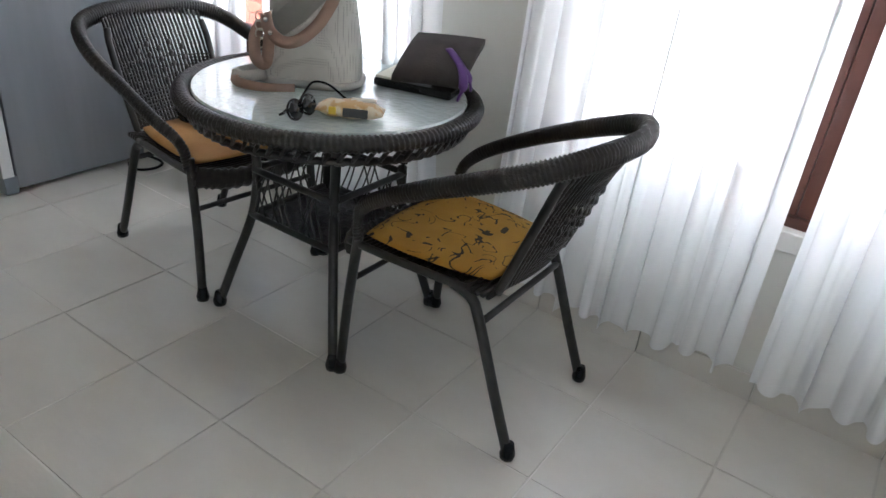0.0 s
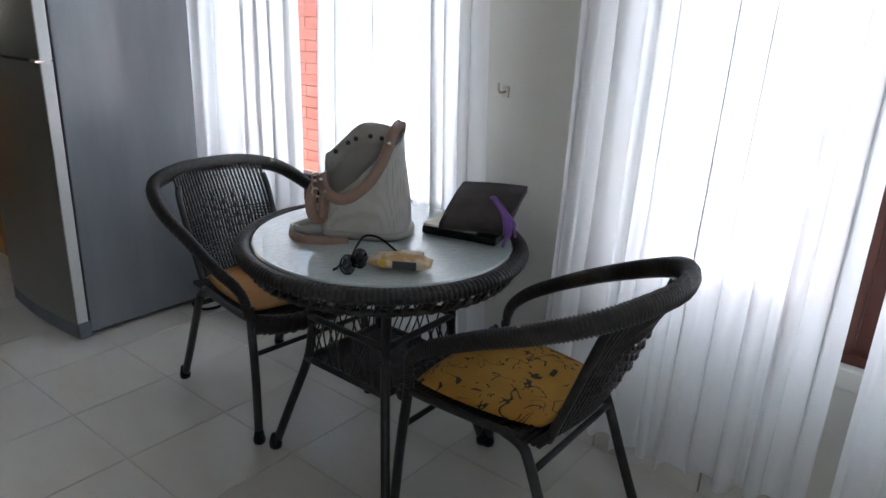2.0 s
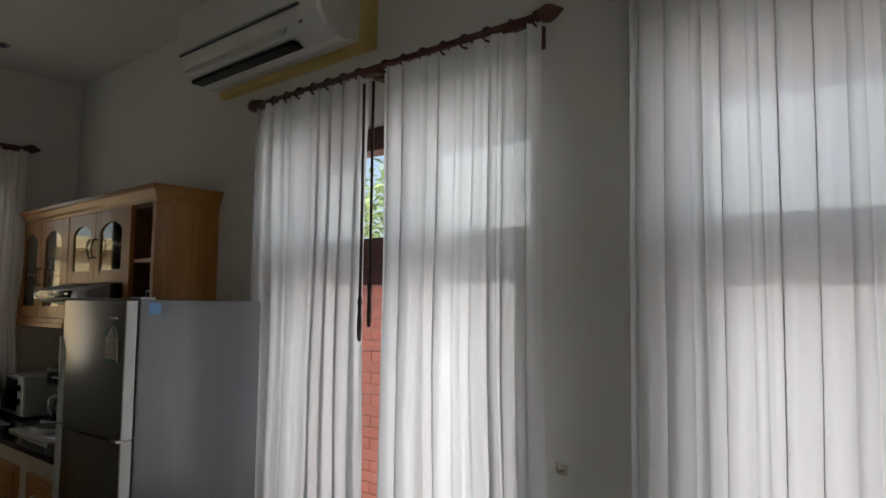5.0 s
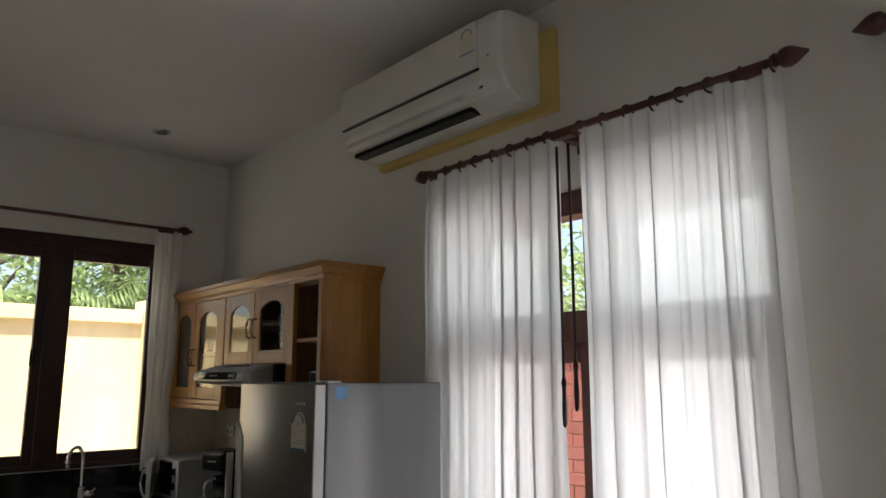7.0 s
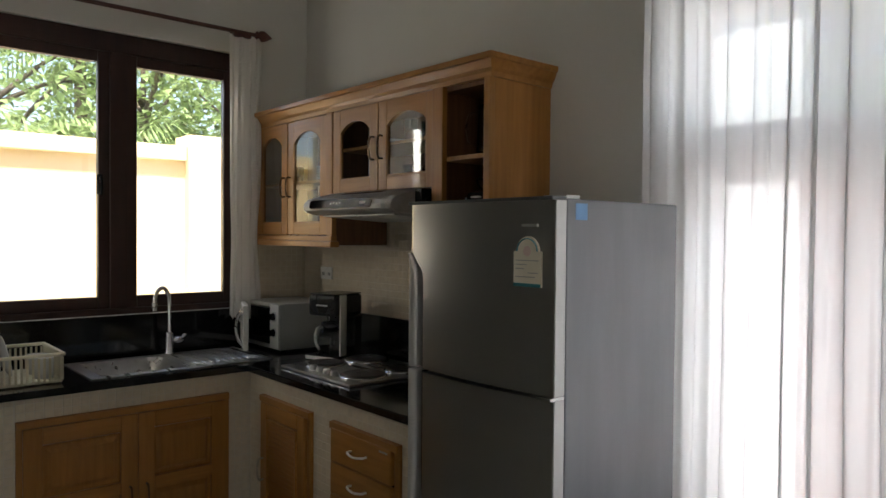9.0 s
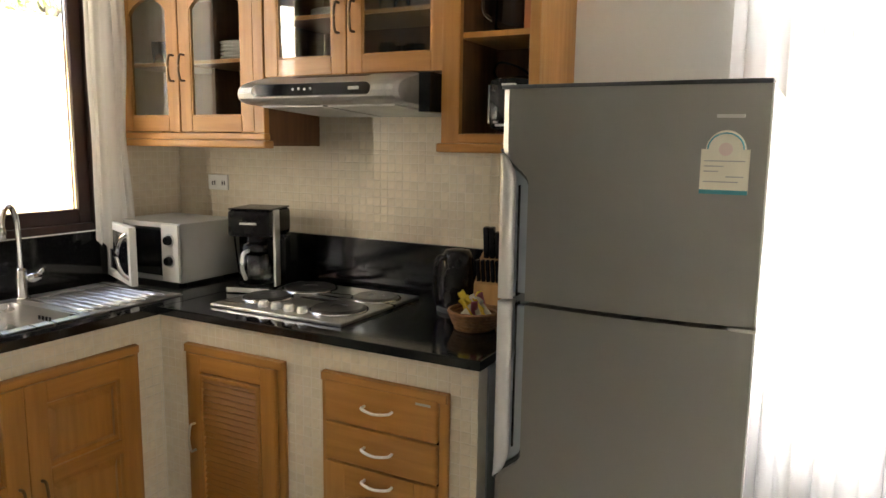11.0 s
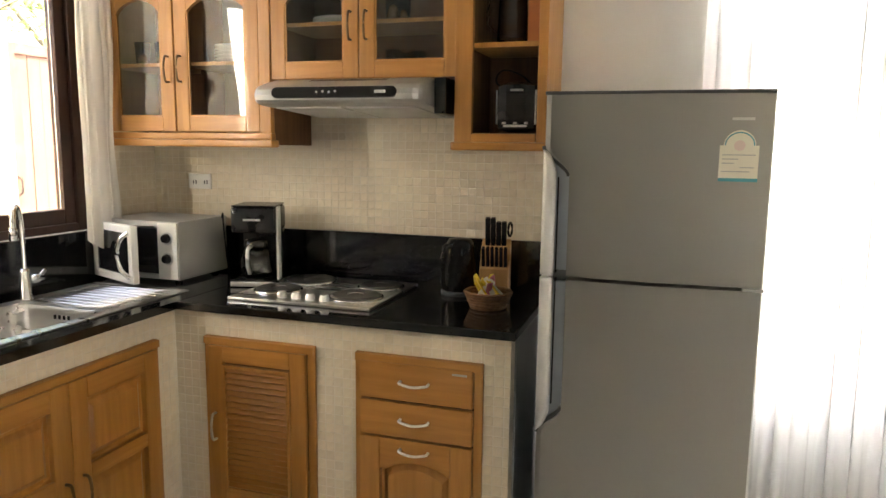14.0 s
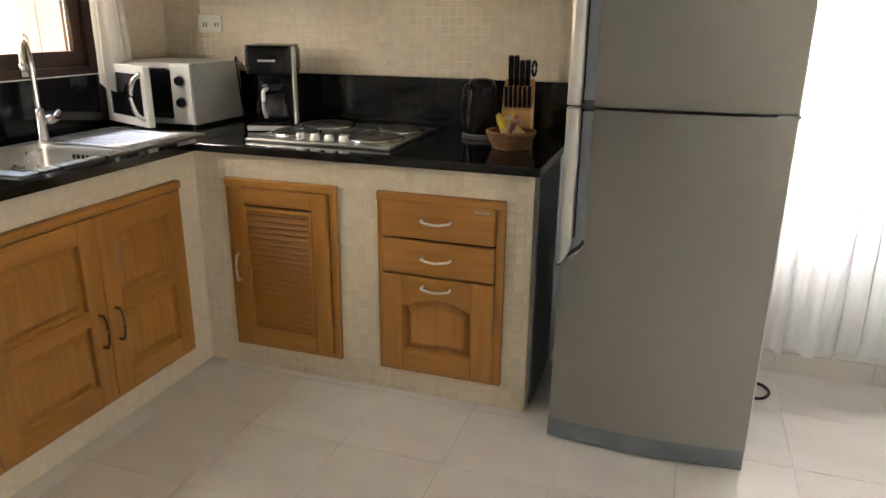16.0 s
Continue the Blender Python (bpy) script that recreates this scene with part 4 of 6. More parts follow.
hob = thing("electric_hob", "stainless steel electric hob with four solid hotplates", "hob")
part("tray", B(0.782, 1.362, -0.533, -0.03, 0.8803, 0.893, bevel=0.004), STEEL, hob)
for hx, hy, r in ((0.90, -0.36, 0.085), (1.24, -0.38, 0.095), (0.93, -0.15, 0.10), (1.25, -0.16, 0.085)):
    hp = part("hotplate", lathe(bmesh.new(), [(r, 0.8935), (r, 0.903), (r - 0.008, 0.907), (0.03, 0.907), (0.028, 0.904), (0.001, 0.904)], hx, hy, seg=36), HOTPLATE, hob, "dark cast iron hotplate", smooth=False)
    part("ring", lathe(bmesh.new(), [(r + 0.012, 0.8932), (r + 0.010, 0.899), (r + 0.001, 0.901), (r + 0.001, 0.8935)], hx, hy, seg=36), CHROME, hp, smooth=True)
for k in range(4):
    part("knob", lathe(bmesh.new(), [(0.019, 0.8935), (0.019, 0.906), (0.015, 0.916), (0.001, 0.917)], 0.985 + 0.058 * k, -0.478, seg=16), SATIN, hob, smooth=False)

# ---- sink and tap ----
sink = thing("kitchen_sink", "stainless steel sink with a ribbed draining board", "sink")
x0, x1, y0, y1 = SINK
bm = bmesh.new()
for q in ((x0, BOWL[0], y0, y1), (BOWL[1], x1, y0, y1), (BOWL[0], BOWL[1], BOWL[3], BOWL[3] + 0.03), (BOWL[0], BOWL[1], y0, BOWL[2]), (BOWL[0], BOWL[1], y1 - 0.03, y1)):
    box(bm, q[0], q[1], q[2], q[3], 0.8803, 0.886, bevel=0.0015)
part("rim", bm, STEEL, sink)
bm = bmesh.new()
loops = []
for i, z in ((0.0, 0.885), (0.006, 0.87), (0.012, 0.76), (0.035, 0.735), (0.06, 0.732)):
    a, b, c, d = BOWL[0] + i, BOWL[1] - i, BOWL[2] + i, BOWL[3] - i
    rr = 0.05
    ring = []
    for cx, cy, s in ((b - rr, d - rr, 0), (a + rr, d - rr, 90), (a + rr, c + rr, 180), (b - rr, c + rr, 270)):
        for k in range(6):
            w = radians(s + 18 * k)
            ring.append(bm.verts.new((cx + rr * math.cos(w), cy + rr * math.sin(w), z)))
    loops.append(ring)
for q, w in zip(loops, loops[1:]):
    for j in range(24):
        bm.faces.new((q[j], q[(j + 1) % 24], w[(j + 1) % 24], w[j]))
bm.faces.new(loops[-1])
part("bowl", bm, STEEL, sink, smooth=True)
part("drainer", B(BOWL[0], BOWL[1], BOWL[3] + 0.03, y1 - 0.03, 0.876, 0.8825), STEEL, sink)
for k in range(9):
    yy = BOWL[3] + 0.055 + 0.038 * k
    part("rib", T([(BOWL[0] + 0.02, yy, 0.883), (0.33, yy, 0.884), (BOWL[1] - 0.01, yy, 0.8835)], 0.006, seg=8, per=3), STEEL, sink, smooth=True)
for k in range(4):
    part("overflow", B(BOWL[1] - 0.2 + 0.02 * k, BOWL[1] - 0.19 + 0.02 * k, BOWL[3] - 0.009, BOWL[3] - 0.004, 0.845, 0.86), BLACK, sink)
part("drain", lathe(bmesh.new(), [(0.04, 0.7325), (0.04, 0.735), (0.03, 0.735), (0.025, 0.733)], 0.33, -1.06), CHROME, sink, smooth=True)
tap = thing("kitchen_tap", "tall chrome swan-neck kitchen tap at the sink", "tap")
part("base", lathe(bmesh.new(), [(0.028, 0.886), (0.028, 0.892), (0.021, 0.90), (0.019, 0.99), (0.015, 1.0)], 0.125, -0.815), CHROME, tap, smooth=True)
part("spout", T([(0.125, -0.815, 0.99), (0.125, -0.815, 1.12), (0.128, -0.822, 1.19), (0.148, -0.85, 1.228), (0.178, -0.888, 1.222), (0.198, -0.912, 1.19), (0.202, -0.917, 1.15)], 0.0105, seg=12), CHROME, tap, smooth=True)
part("nozzle", lathe(bmesh.new(), [(0.014, 1.12), (0.015, 1.155), (0.011, 1.165)], 0.202, -0.917, seg=14), CHROME, tap, smooth=True)
part("lever", T([(0.125, -0.80, 0.955), (0.13, -0.765, 0.96), (0.135, -0.735, 0.985)], 0.008, seg=10), CHROME, tap, smooth=True)
part("knob", lathe(bmesh.new(), [(0.016, -0.028), (0.018, 0.0), (0.014, 0.02)], m=Matrix.Translation((0.128, -0.775, 0.957)) @ Matrix.Rotation(radians(90), 4, "X"), seg=14), CHROME, tap, smooth=True)

# ---- dish rack ----
rack = thing("dish_rack", "cream plastic dish rack with crockery on the worktop", "dish rack")
rx0, rx1, ry0, ry1, rz0, rz1 = 0.17, 0.54, -1.80, -1.395, 0.884, 0.995
part("base", B(rx0 + 0.01, rx1 - 0.01, ry0 + 0.01, ry1 - 0.01, rz0, rz0 + 0.012, bevel=0.003), CREAMPL, rack)
part("rim", frame_bars(bmesh.new(), 0, ry1 - ry0, 0, rx1 - rx0, 0.016, -0.014, 0, bevel=0.004), CREAMPL, rack).matrix_basis = Matrix.Translation((rx0, ry0, rz1)) @ Matrix(((0, 0, 1, 0), (1, 0, 0, 0), (0, -1, 0, 0), (0, 0, 0, 1))) @ pose(0, 0, 0)
bar = mesh_of(B(-0.004, 0.004, -0.003, 0.003, rz0 + 0.01, rz1 - 0.004), "bar", CREAMPL)
bars = [(rx1 - 0.008, ry0 + 0.02 + 0.0205 * i, 90) for i in range(19)] + [(rx0 + 0.008, ry0 + 0.02 + 0.0205 * i, 90) for i in range(19)]
bars += [(rx0 + 0.02 + 0.021 * i, ry1 - 0.008, 0) for i in range(17)] + [(rx0 + 0.02 + 0.021 * i, ry0 + 0.008, 0) for i in range(17)]
for x, y, r in bars:
    o = new("bar", bar)
    o.parent, o.location, o.rotation_euler = rack, (x, y, 0), (0, 0, radians(r))
for k, yy in enumerate((-1.72, -1.66, -1.60)):
    solid("plate", lathe(bmesh.new(), [(0.055, 0), (0.06, 0.003), (0.09, 0.016), (0.088, 0.02), (0.05, 0.006)], m=Matrix.Translation((0.36, yy, 0.985)) @ Matrix.Rotation(radians(-78), 4, "X")), CHINA, "white china plate standing in the dish rack", "plate", group="plates in the rack", smooth=True)
for cx in (0.45, 0.33):
    solid("mug", lathe(bmesh.new(), [(0.038, 0.897), (0.04, 0.98), (0.036, 0.98), (0.034, 0.903)], cx, -1.46, seg=20), CHINA, "white china mug in the dish rack", "mug", group="mugs in the rack", smooth=True)
sp = thing("sponge", "yellow and green dish sponge on the rack", "sponge")
part("pad", B(0.20, 0.26, -1.70, -1.62, 0.998, 1.03, bevel=0.006), YELLOW, sp)
part("scourer", B(0.20, 0.26, -1.70, -1.62, 1.03, 1.042, bevel=0.003), M("green_scourer", (0.12, 0.24, 0.05), (0.09, 0.19, 0.04), 90, 0.95), sp)

# ---- microwave with its door ajar ----
mw = thing("microwave", "silver-white microwave oven with its door ajar in the worktop corner", "microwave")
mx0, mx1, my0, my1, mz0, mz1 = 0.03, 0.433, -0.348, -0.02, 0.895, 1.137
ENAMEL = M("silver_enamel", (0.52, 0.52, 0.51), (0.47, 0.47, 0.46), 6, 0.35, 0.45, metal=0.25)
for q in ((mx0, mx1, my0, my1, mz1 - 0.02, mz1), (mx0, mx1, my0, my1, mz0, mz0 + 0.02), (mx0, mx0 + 0.02, my0, my1, mz0 + 0.02, mz1 - 0.02), (mx1 - 0.10, mx1, my0, my1, mz0 + 0.02, mz1 - 0.02), (mx0 + 0.02, mx1 - 0.10, my1 - 0.02, my1, mz0 + 0.02, mz1 - 0.02)):
    part("casing_panel", B(*q), ENAMEL, mw)
part("cavity_lining", B(mx0 + 0.021, mx1 - 0.101, my0 + 0.03, my1 - 0.021, mz0 + 0.0205, mz0 + 0.024), DGREY, mw)
part("inner_screen", B(mx0 + 0.03, mx1 - 0.101, my0 + 0.002, my0 + 0.006, mz0 + 0.022, mz1 - 0.03), BLACKGLASS, mw)
pn = part("control_panel", B(mx1 - 0.098, mx1 - 0.002, my0 - 0.012, my0 - 0.0005, mz0 + 0.004, mz1 - 0.004, bevel=0.004), WHITEPL, mw)
for z in (1.07, 0.985):
    k = part("knob", lathe(bmesh.new(), [(0.02, 0), (0.02, 0.008), (0.016, 0.02), (0.001, 0.021)], m=Matrix.Translation((mx1 - 0.05, my0 - 0.012, z)) @ Matrix.Rotation(radians(90), 4, "X"), seg=18), BLACK, pn, "black dial", smooth=False)
    part("bezel", lathe(bmesh.new(), [(0.027, 0), (0.026, 0.003), (0.0205, 0.003)], m=Matrix.Translation((mx1 - 0.05, my0 - 0.012, z)) @ Matrix.Rotation(radians(90), 4, "X"), seg=18), SILVERPL, pn)
dm = Matrix.Translation((mx0, my0 - 0.004, 0)) @ Matrix.Rotation(radians(-23), 4, "Z")
dr = part("door", frame_bars(bmesh.new(), 0, 0.345, mz0 + 0.004, mz1 - 0.004, 0.032, -0.028, 0.0, bevel=0.004), WHITEPL, mw)
dr.matrix_basis = dm
part("window", B(0.032, 0.313, -0.022, -0.006, mz0 + 0.036, mz1 - 0.036), BLACKGLASS, dr, "black glass door window")
part("handle", T([(0.325, -0.028, mz1 - 0.03), (0.30, -0.05, mz1 - 0.06), (0.29, -0.062, 1.016), (0.30, -0.05, mz0 + 0.06), (0.325, -0.028, mz0 + 0.03)], 0.010, seg=10, flat=1.0), CHROME, dr, "curved silver door handle", smooth=True)
for x in (mx0 + 0.04, mx1 - 0.04):
    for y in (my0 + 0.04, my1 - 0.04):
        part("foot", lathe(bmesh.new(), [(0.014, 0.8805), (0.014, 0.8952)], x, y, seg=12), BLACK, mw)
solid("power_cord", T([(0.44, -0.06, 1.13), (0.455, -0.075, 1.15), (0.462, -0.08, 1.08), (0.468, -0.07, 0.95), (0.47, -0.06, 0.887)], 0.004, seg=8), BLACK, "black power cord hanging beside the microwave", "power cord", smooth=True)

# ---- coffee maker ----
cm = thing("coffee_maker", "black and silver drip coffee maker with a glass jug", "coffee maker", Matrix.Translation((0.705, -0.185, 0)) @ Matrix.Rotation(radians(18), 4, "Z") @ Matrix.Translation((-0.65, 0.18, 0)))
part("base", B(0.555, 0.745, -0.30, -0.07, 0.8805, 0.905, bevel=0.01), BLACK, cm)
part("base_trim", B(0.562, 0.738, -0.306, -0.3005, 0.884, 0.903, bevel=0.002), SATIN, cm, "silver base trim")
part("warming_plate", lathe(bmesh.new(), [(0.072, 0.905), (0.072, 0.911), (0.001, 0.912)], 0.648, -0.215), BLACK, cm)
part("tower", B(0.57, 0.74, -0.135, -0.075, 0.905, 1.10, bevel=0.01), BLACK, cm)
part("brew_head", B(0.562, 0.742, -0.285, -0.075, 1.10, 1.205, bevel=0.016), BLACK, cm)
part("lid", B(0.566, 0.738, -0.28, -0.08, 1.205, 1.212, bevel=0.003), BLACK, cm)
part("side_strip", B(0.7425, 0.752, -0.262, -0.215, 0.905, 1.207, bevel=0.003), SATIN, cm, "silver side panel")
part("badge", B(0.615, 0.685, -0.2865, -0.285, 1.15, 1.158), SILVERPL, cm)
jg = part("jug", lathe(bmesh.new(), [(0.055, 0.9125), (0.066, 0.935), (0.064, 0.985), (0.045, 1.04), (0.042, 1.04), (0.061, 0.985), (0.063, 0.937), (0.052, 0.916)], 0.648, -0.215), JUG, cm, smooth=True)
part("collar", lathe(bmesh.new(), [(0.047, 1.035), (0.05, 1.045), (0.046, 1.065), (0.03, 1.07), (0.001, 1.071)], 0.648, -0.215), BLACK, jg, smooth=True)
part("handle", T([(0.64, -0.268, 1.045), (0.636, -0.305, 1.035), (0.635, -0.312, 0.98), (0.638, -0.29, 0.935)], 0.0075, seg=8), SATIN, jg, "silver jug handle", smooth=True)

# ---- kettle, knife block, basket, toaster ----
kt = thing("electric_kettle", "black electric kettle on the worktop", "kettle")
part("body", lathe(bmesh.new(), [(0.066, 0.8805), (0.068, 0.90), (0.064, 1.0), (0.056, 1.075), (0.044, 1.098), (0.02, 1.103), (0.001, 1.104)], 1.565, -0.11), BLACK, kt, smooth=True)
part("handle", T([(1.54, -0.155, 1.075), (1.525, -0.185, 1.07), (1.52, -0.195, 1.0), (1.523, -0.185, 0.92), (1.535, -0.155, 0.91)], 0.010, seg=10), BLACK, kt, smooth=True)
part("base", lathe(bmesh.new(), [(0.073, 0.8803), (0.073, 0.893), (0.068, 0.898)], 1.565, -0.11), DGREY, kt)
kb = thing("knife_block", "wooden knife block with black-handled knives in two rows", "knife block", pose(1.712, -0.12, 0.8805, 0, 0, 8))
side_m = Matrix(((0, -1, 0, 0), (-1, 0, 0, 0), (0, 0, 1, 0), (0, 0, 0, 1)))
bm = prism(bmesh.new(), [(-0.075, 0.0), (0.062, 0.0), (0.052, 0.118), (0.012, 0.142), (0.006, 0.188), (-0.058, 0.222)], -0.056, 0.056, m=side_m)
bmesh.ops.bevel(bm, geom=bm.edges[:], offset=0.003, segments=1, affect="EDGES")
part("block", bm, BLOCKWOOD, kb)
rnd = random.Random(2)
for c in range(4):
    kn = box(bmesh.new(), -0.0095, 0.0095, -0.014, 0.014, -0.02, 0.100 + rnd.uniform(-0.012, 0.006), bevel=0.005, m=Matrix.Translation((-0.033 + 0.021 * c, 0.026, 0.205)) @ Matrix.Rotation(radians(9), 4, "X"))
    part("knife_handle", kn, BLACK, kb)
part("scissor_handle", T([(0.052 + 0.006 * math.sin(w), 0.03 + 0.02 * math.sin(w), 0.262 + 0.026 * math.cos(w)) for w in [2 * math.pi * i / 14 for i in range(14)]], 0.005, seg=6, per=0, closed=True), BLACK, kb, smooth=True)
for c in range(6):
    kn = box(bmesh.new(), -0.0065, 0.0065, -0.009, 0.009, -0.03, 0.072, bevel=0.004, m=Matrix.Translation((-0.0425 + 0.017 * c, -0.034, 0.132)) @ Matrix.Rotation(radians(14), 4, "X"))
    part("steak_knife_handle", kn, BLACK, kb)
bk = thing("snack_basket", "small round woven basket with sugar and coffee sachets", "basket")
bm = bmesh.new()
for k in range(6):
    r = 0.056 + 0.004 * k
    tube(bm, [(1.735 + r * 1.1 * math.cos(w), -0.315 + r * 1.1 * math.sin(w), 0.887 + 0.0105 * k) for w in [2 * math.pi * i / 36 for i in range(36)]], 0.0062, seg=6, per=0, closed=True, ridge=0.15, pitch=0.011)
lathe(bm, [(0.061, 0.8815), (0.061, 0.886), (0.001, 0.886)], 1.735, -0.315)
part("weave", bm, BASKET, bk, smooth=True)
rnd = random.Random(4)
for k in range(16):
    mat_ = (YELLOW, PAPER, PINK, YELLOW, CHINA, YELLOW)[k % 6]
    w = rnd.uniform(0, 6.28)
    q = Matrix.Translation((1.735 + 0.042 * math.cos(w) * rnd.random(), -0.315 + 0.042 * math.sin(w) * rnd.random(), 0.952 + rnd.uniform(-0.012, 0.012))) @ Euler((rnd.uniform(-0.7, 0.7), rnd.uniform(-0.8, 0.8), rnd.uniform(0, 3))).to_matrix().to_4x4()
    solid("sachet", B(-0.011, 0.011, -0.003, 0.003, -0.045, 0.045, bevel=0.002, m=q), mat_, "paper sachet standing in the basket", "sachet", group="sachets in the basket")
ts = thing("toaster", "black two-slice toaster with silver trim on the open shelf", "toaster")
part("shell", B(1.722, 1.882, -0.245, -0.02, 1.512, 1.69, bevel=0.045), BLACK, ts, smooth=False)
part("front_trim", B(1.76, 1.845, -0.249, -0.2445, 1.53, 1.538, bevel=0.001), SILVERPL, ts)
for x in (1.729, 1.870):
    part("side_trim", B(x, x + 0.005, -0.238, -0.225, 1.54, 1.66, bevel=0.001), SILVERPL, ts)
part("lever", B(1.785, 1.83, -0.262, -0.246, 1.655, 1.662, bevel=0.002), SILVERPL, ts)
for k in range(3):
    part("button", B(1.757 + 0.04 * k, 1.769 + 0.04 * k, -0.256, -0.245, 1.54, 1.547), SILVERPL, ts)
solid("power_cord", T([(1.74, -0.06, 1.66), (1.70, -0.12, 1.70), (1.74, -0.18, 1.735), (1.80, -0.15, 1.72), (1.83, -0.1, 1.69)], 0.0035, seg=8), BLACK, "black toaster cord lying in a loop", "power cord", smooth=True)

# ---- socket and switch ----
sk = thing("wall_socket", "white double power socket on the tiled wall", "socket")
part("plate", B(0.20, 0.32, WY - 0.018, WY - 0.008, 1.25, 1.32, bevel=0.003), WHITEPL, sk)
for x in (0.225, 0.285):
    for dx in (0, 0.014):
        part("pin_hole", B(x + dx, x + dx + 0.005, WY - 0.0192, WY - 0.0178, 1.272, 1.29), BLACK, sk)

# ---- fridge ----
fr = thing("refrigerator", "tall silver two-door fridge freezer with grey sides", "refrigerator")
X0, X1, YF = 1.99, 2.592, -0.725
part("cabinet", B(X0 + 0.004, X1 - 0.002, -0.665, -0.125, 0.02, 1.612, bevel=0.006), FRSIDE, fr, "grey enamelled cabinet")


BLUEGREY = M("blue_grey_plastic", (0.42, 0.47, 0.54), (0.36, 0.41, 0.48), 6, 0.3)


def ease(e):
    e = max(0.0, min(1.0, e))
    return e * e * (3 - 2 * e)


def fridge_door(z0, z1, low_grip):
    """A bowed door whose skin sweeps back round a grip bar at the hinge-free edge."""
    hx, bar_w, back = X0 + 0.078, 0.040, -0.674

    def front(x):
        s = (x - X0) / (X1 - X0)
        return YF - 0.022 * (1 - (2 * s - 1) ** 2) + 0.006

    h0, h1 = (z0 + 0.012, z0 + 0.375) if low_grip else (z1 - 0.48, z1 - 0.012)

    def edge(z):
        e = (h1 - z) / 0.085 if low_grip else (z - h0) / 0.085
        return X0 + 0.004 + 0.074 * ease(e)
    d = part("door", skin(z0, z1, front, hx, back), FRIDGE, fr, "silver door with a long recessed handle", smooth=False)
    part("edge_strip", B(X1 + 0.0004, X1 + 0.004, -0.716, -0.676, z0, z1), FREDGE, d)
    bm = bmesh.new()
    rows, n = [], 60
    for k in range(n + 1):
        z = z0 + (z1 - z0) * k / n
        e = edge(z)
        xs = [e + (hx - e) * q / 5 for q in range(6)]
        rows.append([bm.verts.new((e, back, z)), bm.verts.new((e, front(e) + 0.010, z))] + [bm.verts.new((x + 0.0004, front(x) + (0.004 if q == 0 else 0.0), z)) for q, x in enumerate(xs)])
    for q, w in zip(rows, rows[1:]):
        for j in range(len(q) - 1):
            bm.faces.new((q[j], q[j + 1], w[j + 1], w[j]))
    part("grip_skin", bm, FRIDGE, d)
    # dark tube along the sweep stands in for the shade under its edge
    sweep = [h1 - 0.085 * k / 10 for k in range(11)] if low_grip else [h0 + 0.085 * k / 10 for k in range(11)]
    part("grip_shade", T([(edge(z) + 0.001, -0.704, z) for z in sweep], 0.0125, seg=8, per=3), DGREY, d, "dark bar standing in for shade at the grip's curved end", smooth=True)
    # thin black strip put in for the shadow line beside the bar
    gap = (z0 + 0.004, h1 - 0.09) if low_grip else (h0 + 0.09, z1 - 0.004)
    part("grip_gap", B(X0 + bar_w + 0.001, X0 + bar_w + 0.0045, -0.700, -0.6745, *gap), BLACK, d)
    part("grip_recess", B(X0 + 0.010, hx + 0.002, -0.6925, -0.6745, h0, h1, bevel=0.002), BLUEGREY, d, "blue-grey grip recess")
    lo, hi = (z0, h1 - 0.012) if low_grip else (h0 + 0.012, z1)
    bm = bmesh.new()
    rows, n = [], 36
    for k in range(n + 1):
        z = lo + (hi - lo) * k / n
        e = (hi - z) / 0.06 if low_grip else (z - lo) / 0.06
        w = bar_w * (0.12 + 0.88 * math.sqrt(max(0.0, min(1.0, e))))
        yy = YF - 0.006
        rows.append([bm.verts.new((X0 + a * w, b, z)) for a, b in ((0.0, back), (0.0, yy + 0.016), (0.10, yy + 0.005), (0.35, yy), (0.70, yy + 0.001), (0.93, yy + 0.006), (1.0, yy + 0.016), (0.8, -0.694), (0.8, back))])
    for q, w in zip(rows, rows[1:]):
        for j in range(len(q)):
            bm.faces.new((q[j], q[(j + 1) % len(q)], w[(j + 1) % len(q)], w[j]))
    bm.faces.new(rows[0][::-1]), bm.faces.new(rows[-1])
    part("handle", bm, SILVERPL, d, "upright silver grip bar", smooth=True)
    return d


def skin(z0, z1, front, hx, back):
    bm = bmesh.new()
    n = 18
    poly = [(hx + (X1 - hx) * k / n, front(hx + (X1 - hx) * k / n)) for k in range(n + 1)] + [(X1, back), (hx, back)]
    a = [bm.verts.new((x, y, z0)) for x, y in poly]
    b = [bm.verts.new((x, y, z1)) for x, y in poly]
    bm.faces.new(a[::-1]), bm.faces.new(b)
    for i in range(len(poly)):
        j = (i + 1) % len(poly)
        bm.faces.new((a[i], a[j], b[j], b[i]))
    return bm


up_door = fridge_door(1.089, 1.606, True)
lo_door = fridge_door(0.075, 1.079, False)
part("top_cap", B(X0 + 0.002, X1 + 0.002, -0.73, -0.672, 1.6062, 1.616, bevel=0.003), DGREY, fr)
part("hinge_cover", B(X1 - 0.09, X1 - 0.01, -0.66, -0.6, 1.612, 1.622, bevel=0.003), FREDGE, fr)
part("hinge_plate", B(X1 - 0.05, X1 + 0.006, -0.735, -0.68, 1.080, 1.088), CHROME, fr)
bm = bmesh.new()
n = 14
poly = [(X0 + (X1 - X0) * k / n, YF + 0.012 - 0.02 * (1 - (2 * k / n - 1) ** 2)) for k in range(n + 1)] + [(X1, -0.666), (X0, -0.666)]
a = [bm.verts.new((x, y, 0.006)) for x, y in poly]
b = [bm.verts.new((x, y, 0.072)) for x, y in poly]
bm.faces.new(a[::-1]), bm.faces.new(b)
for i in range(len(poly)):
    j = (i + 1) % len(poly)
    bm.faces.new((a[i], a[j], b[j], b[i]))
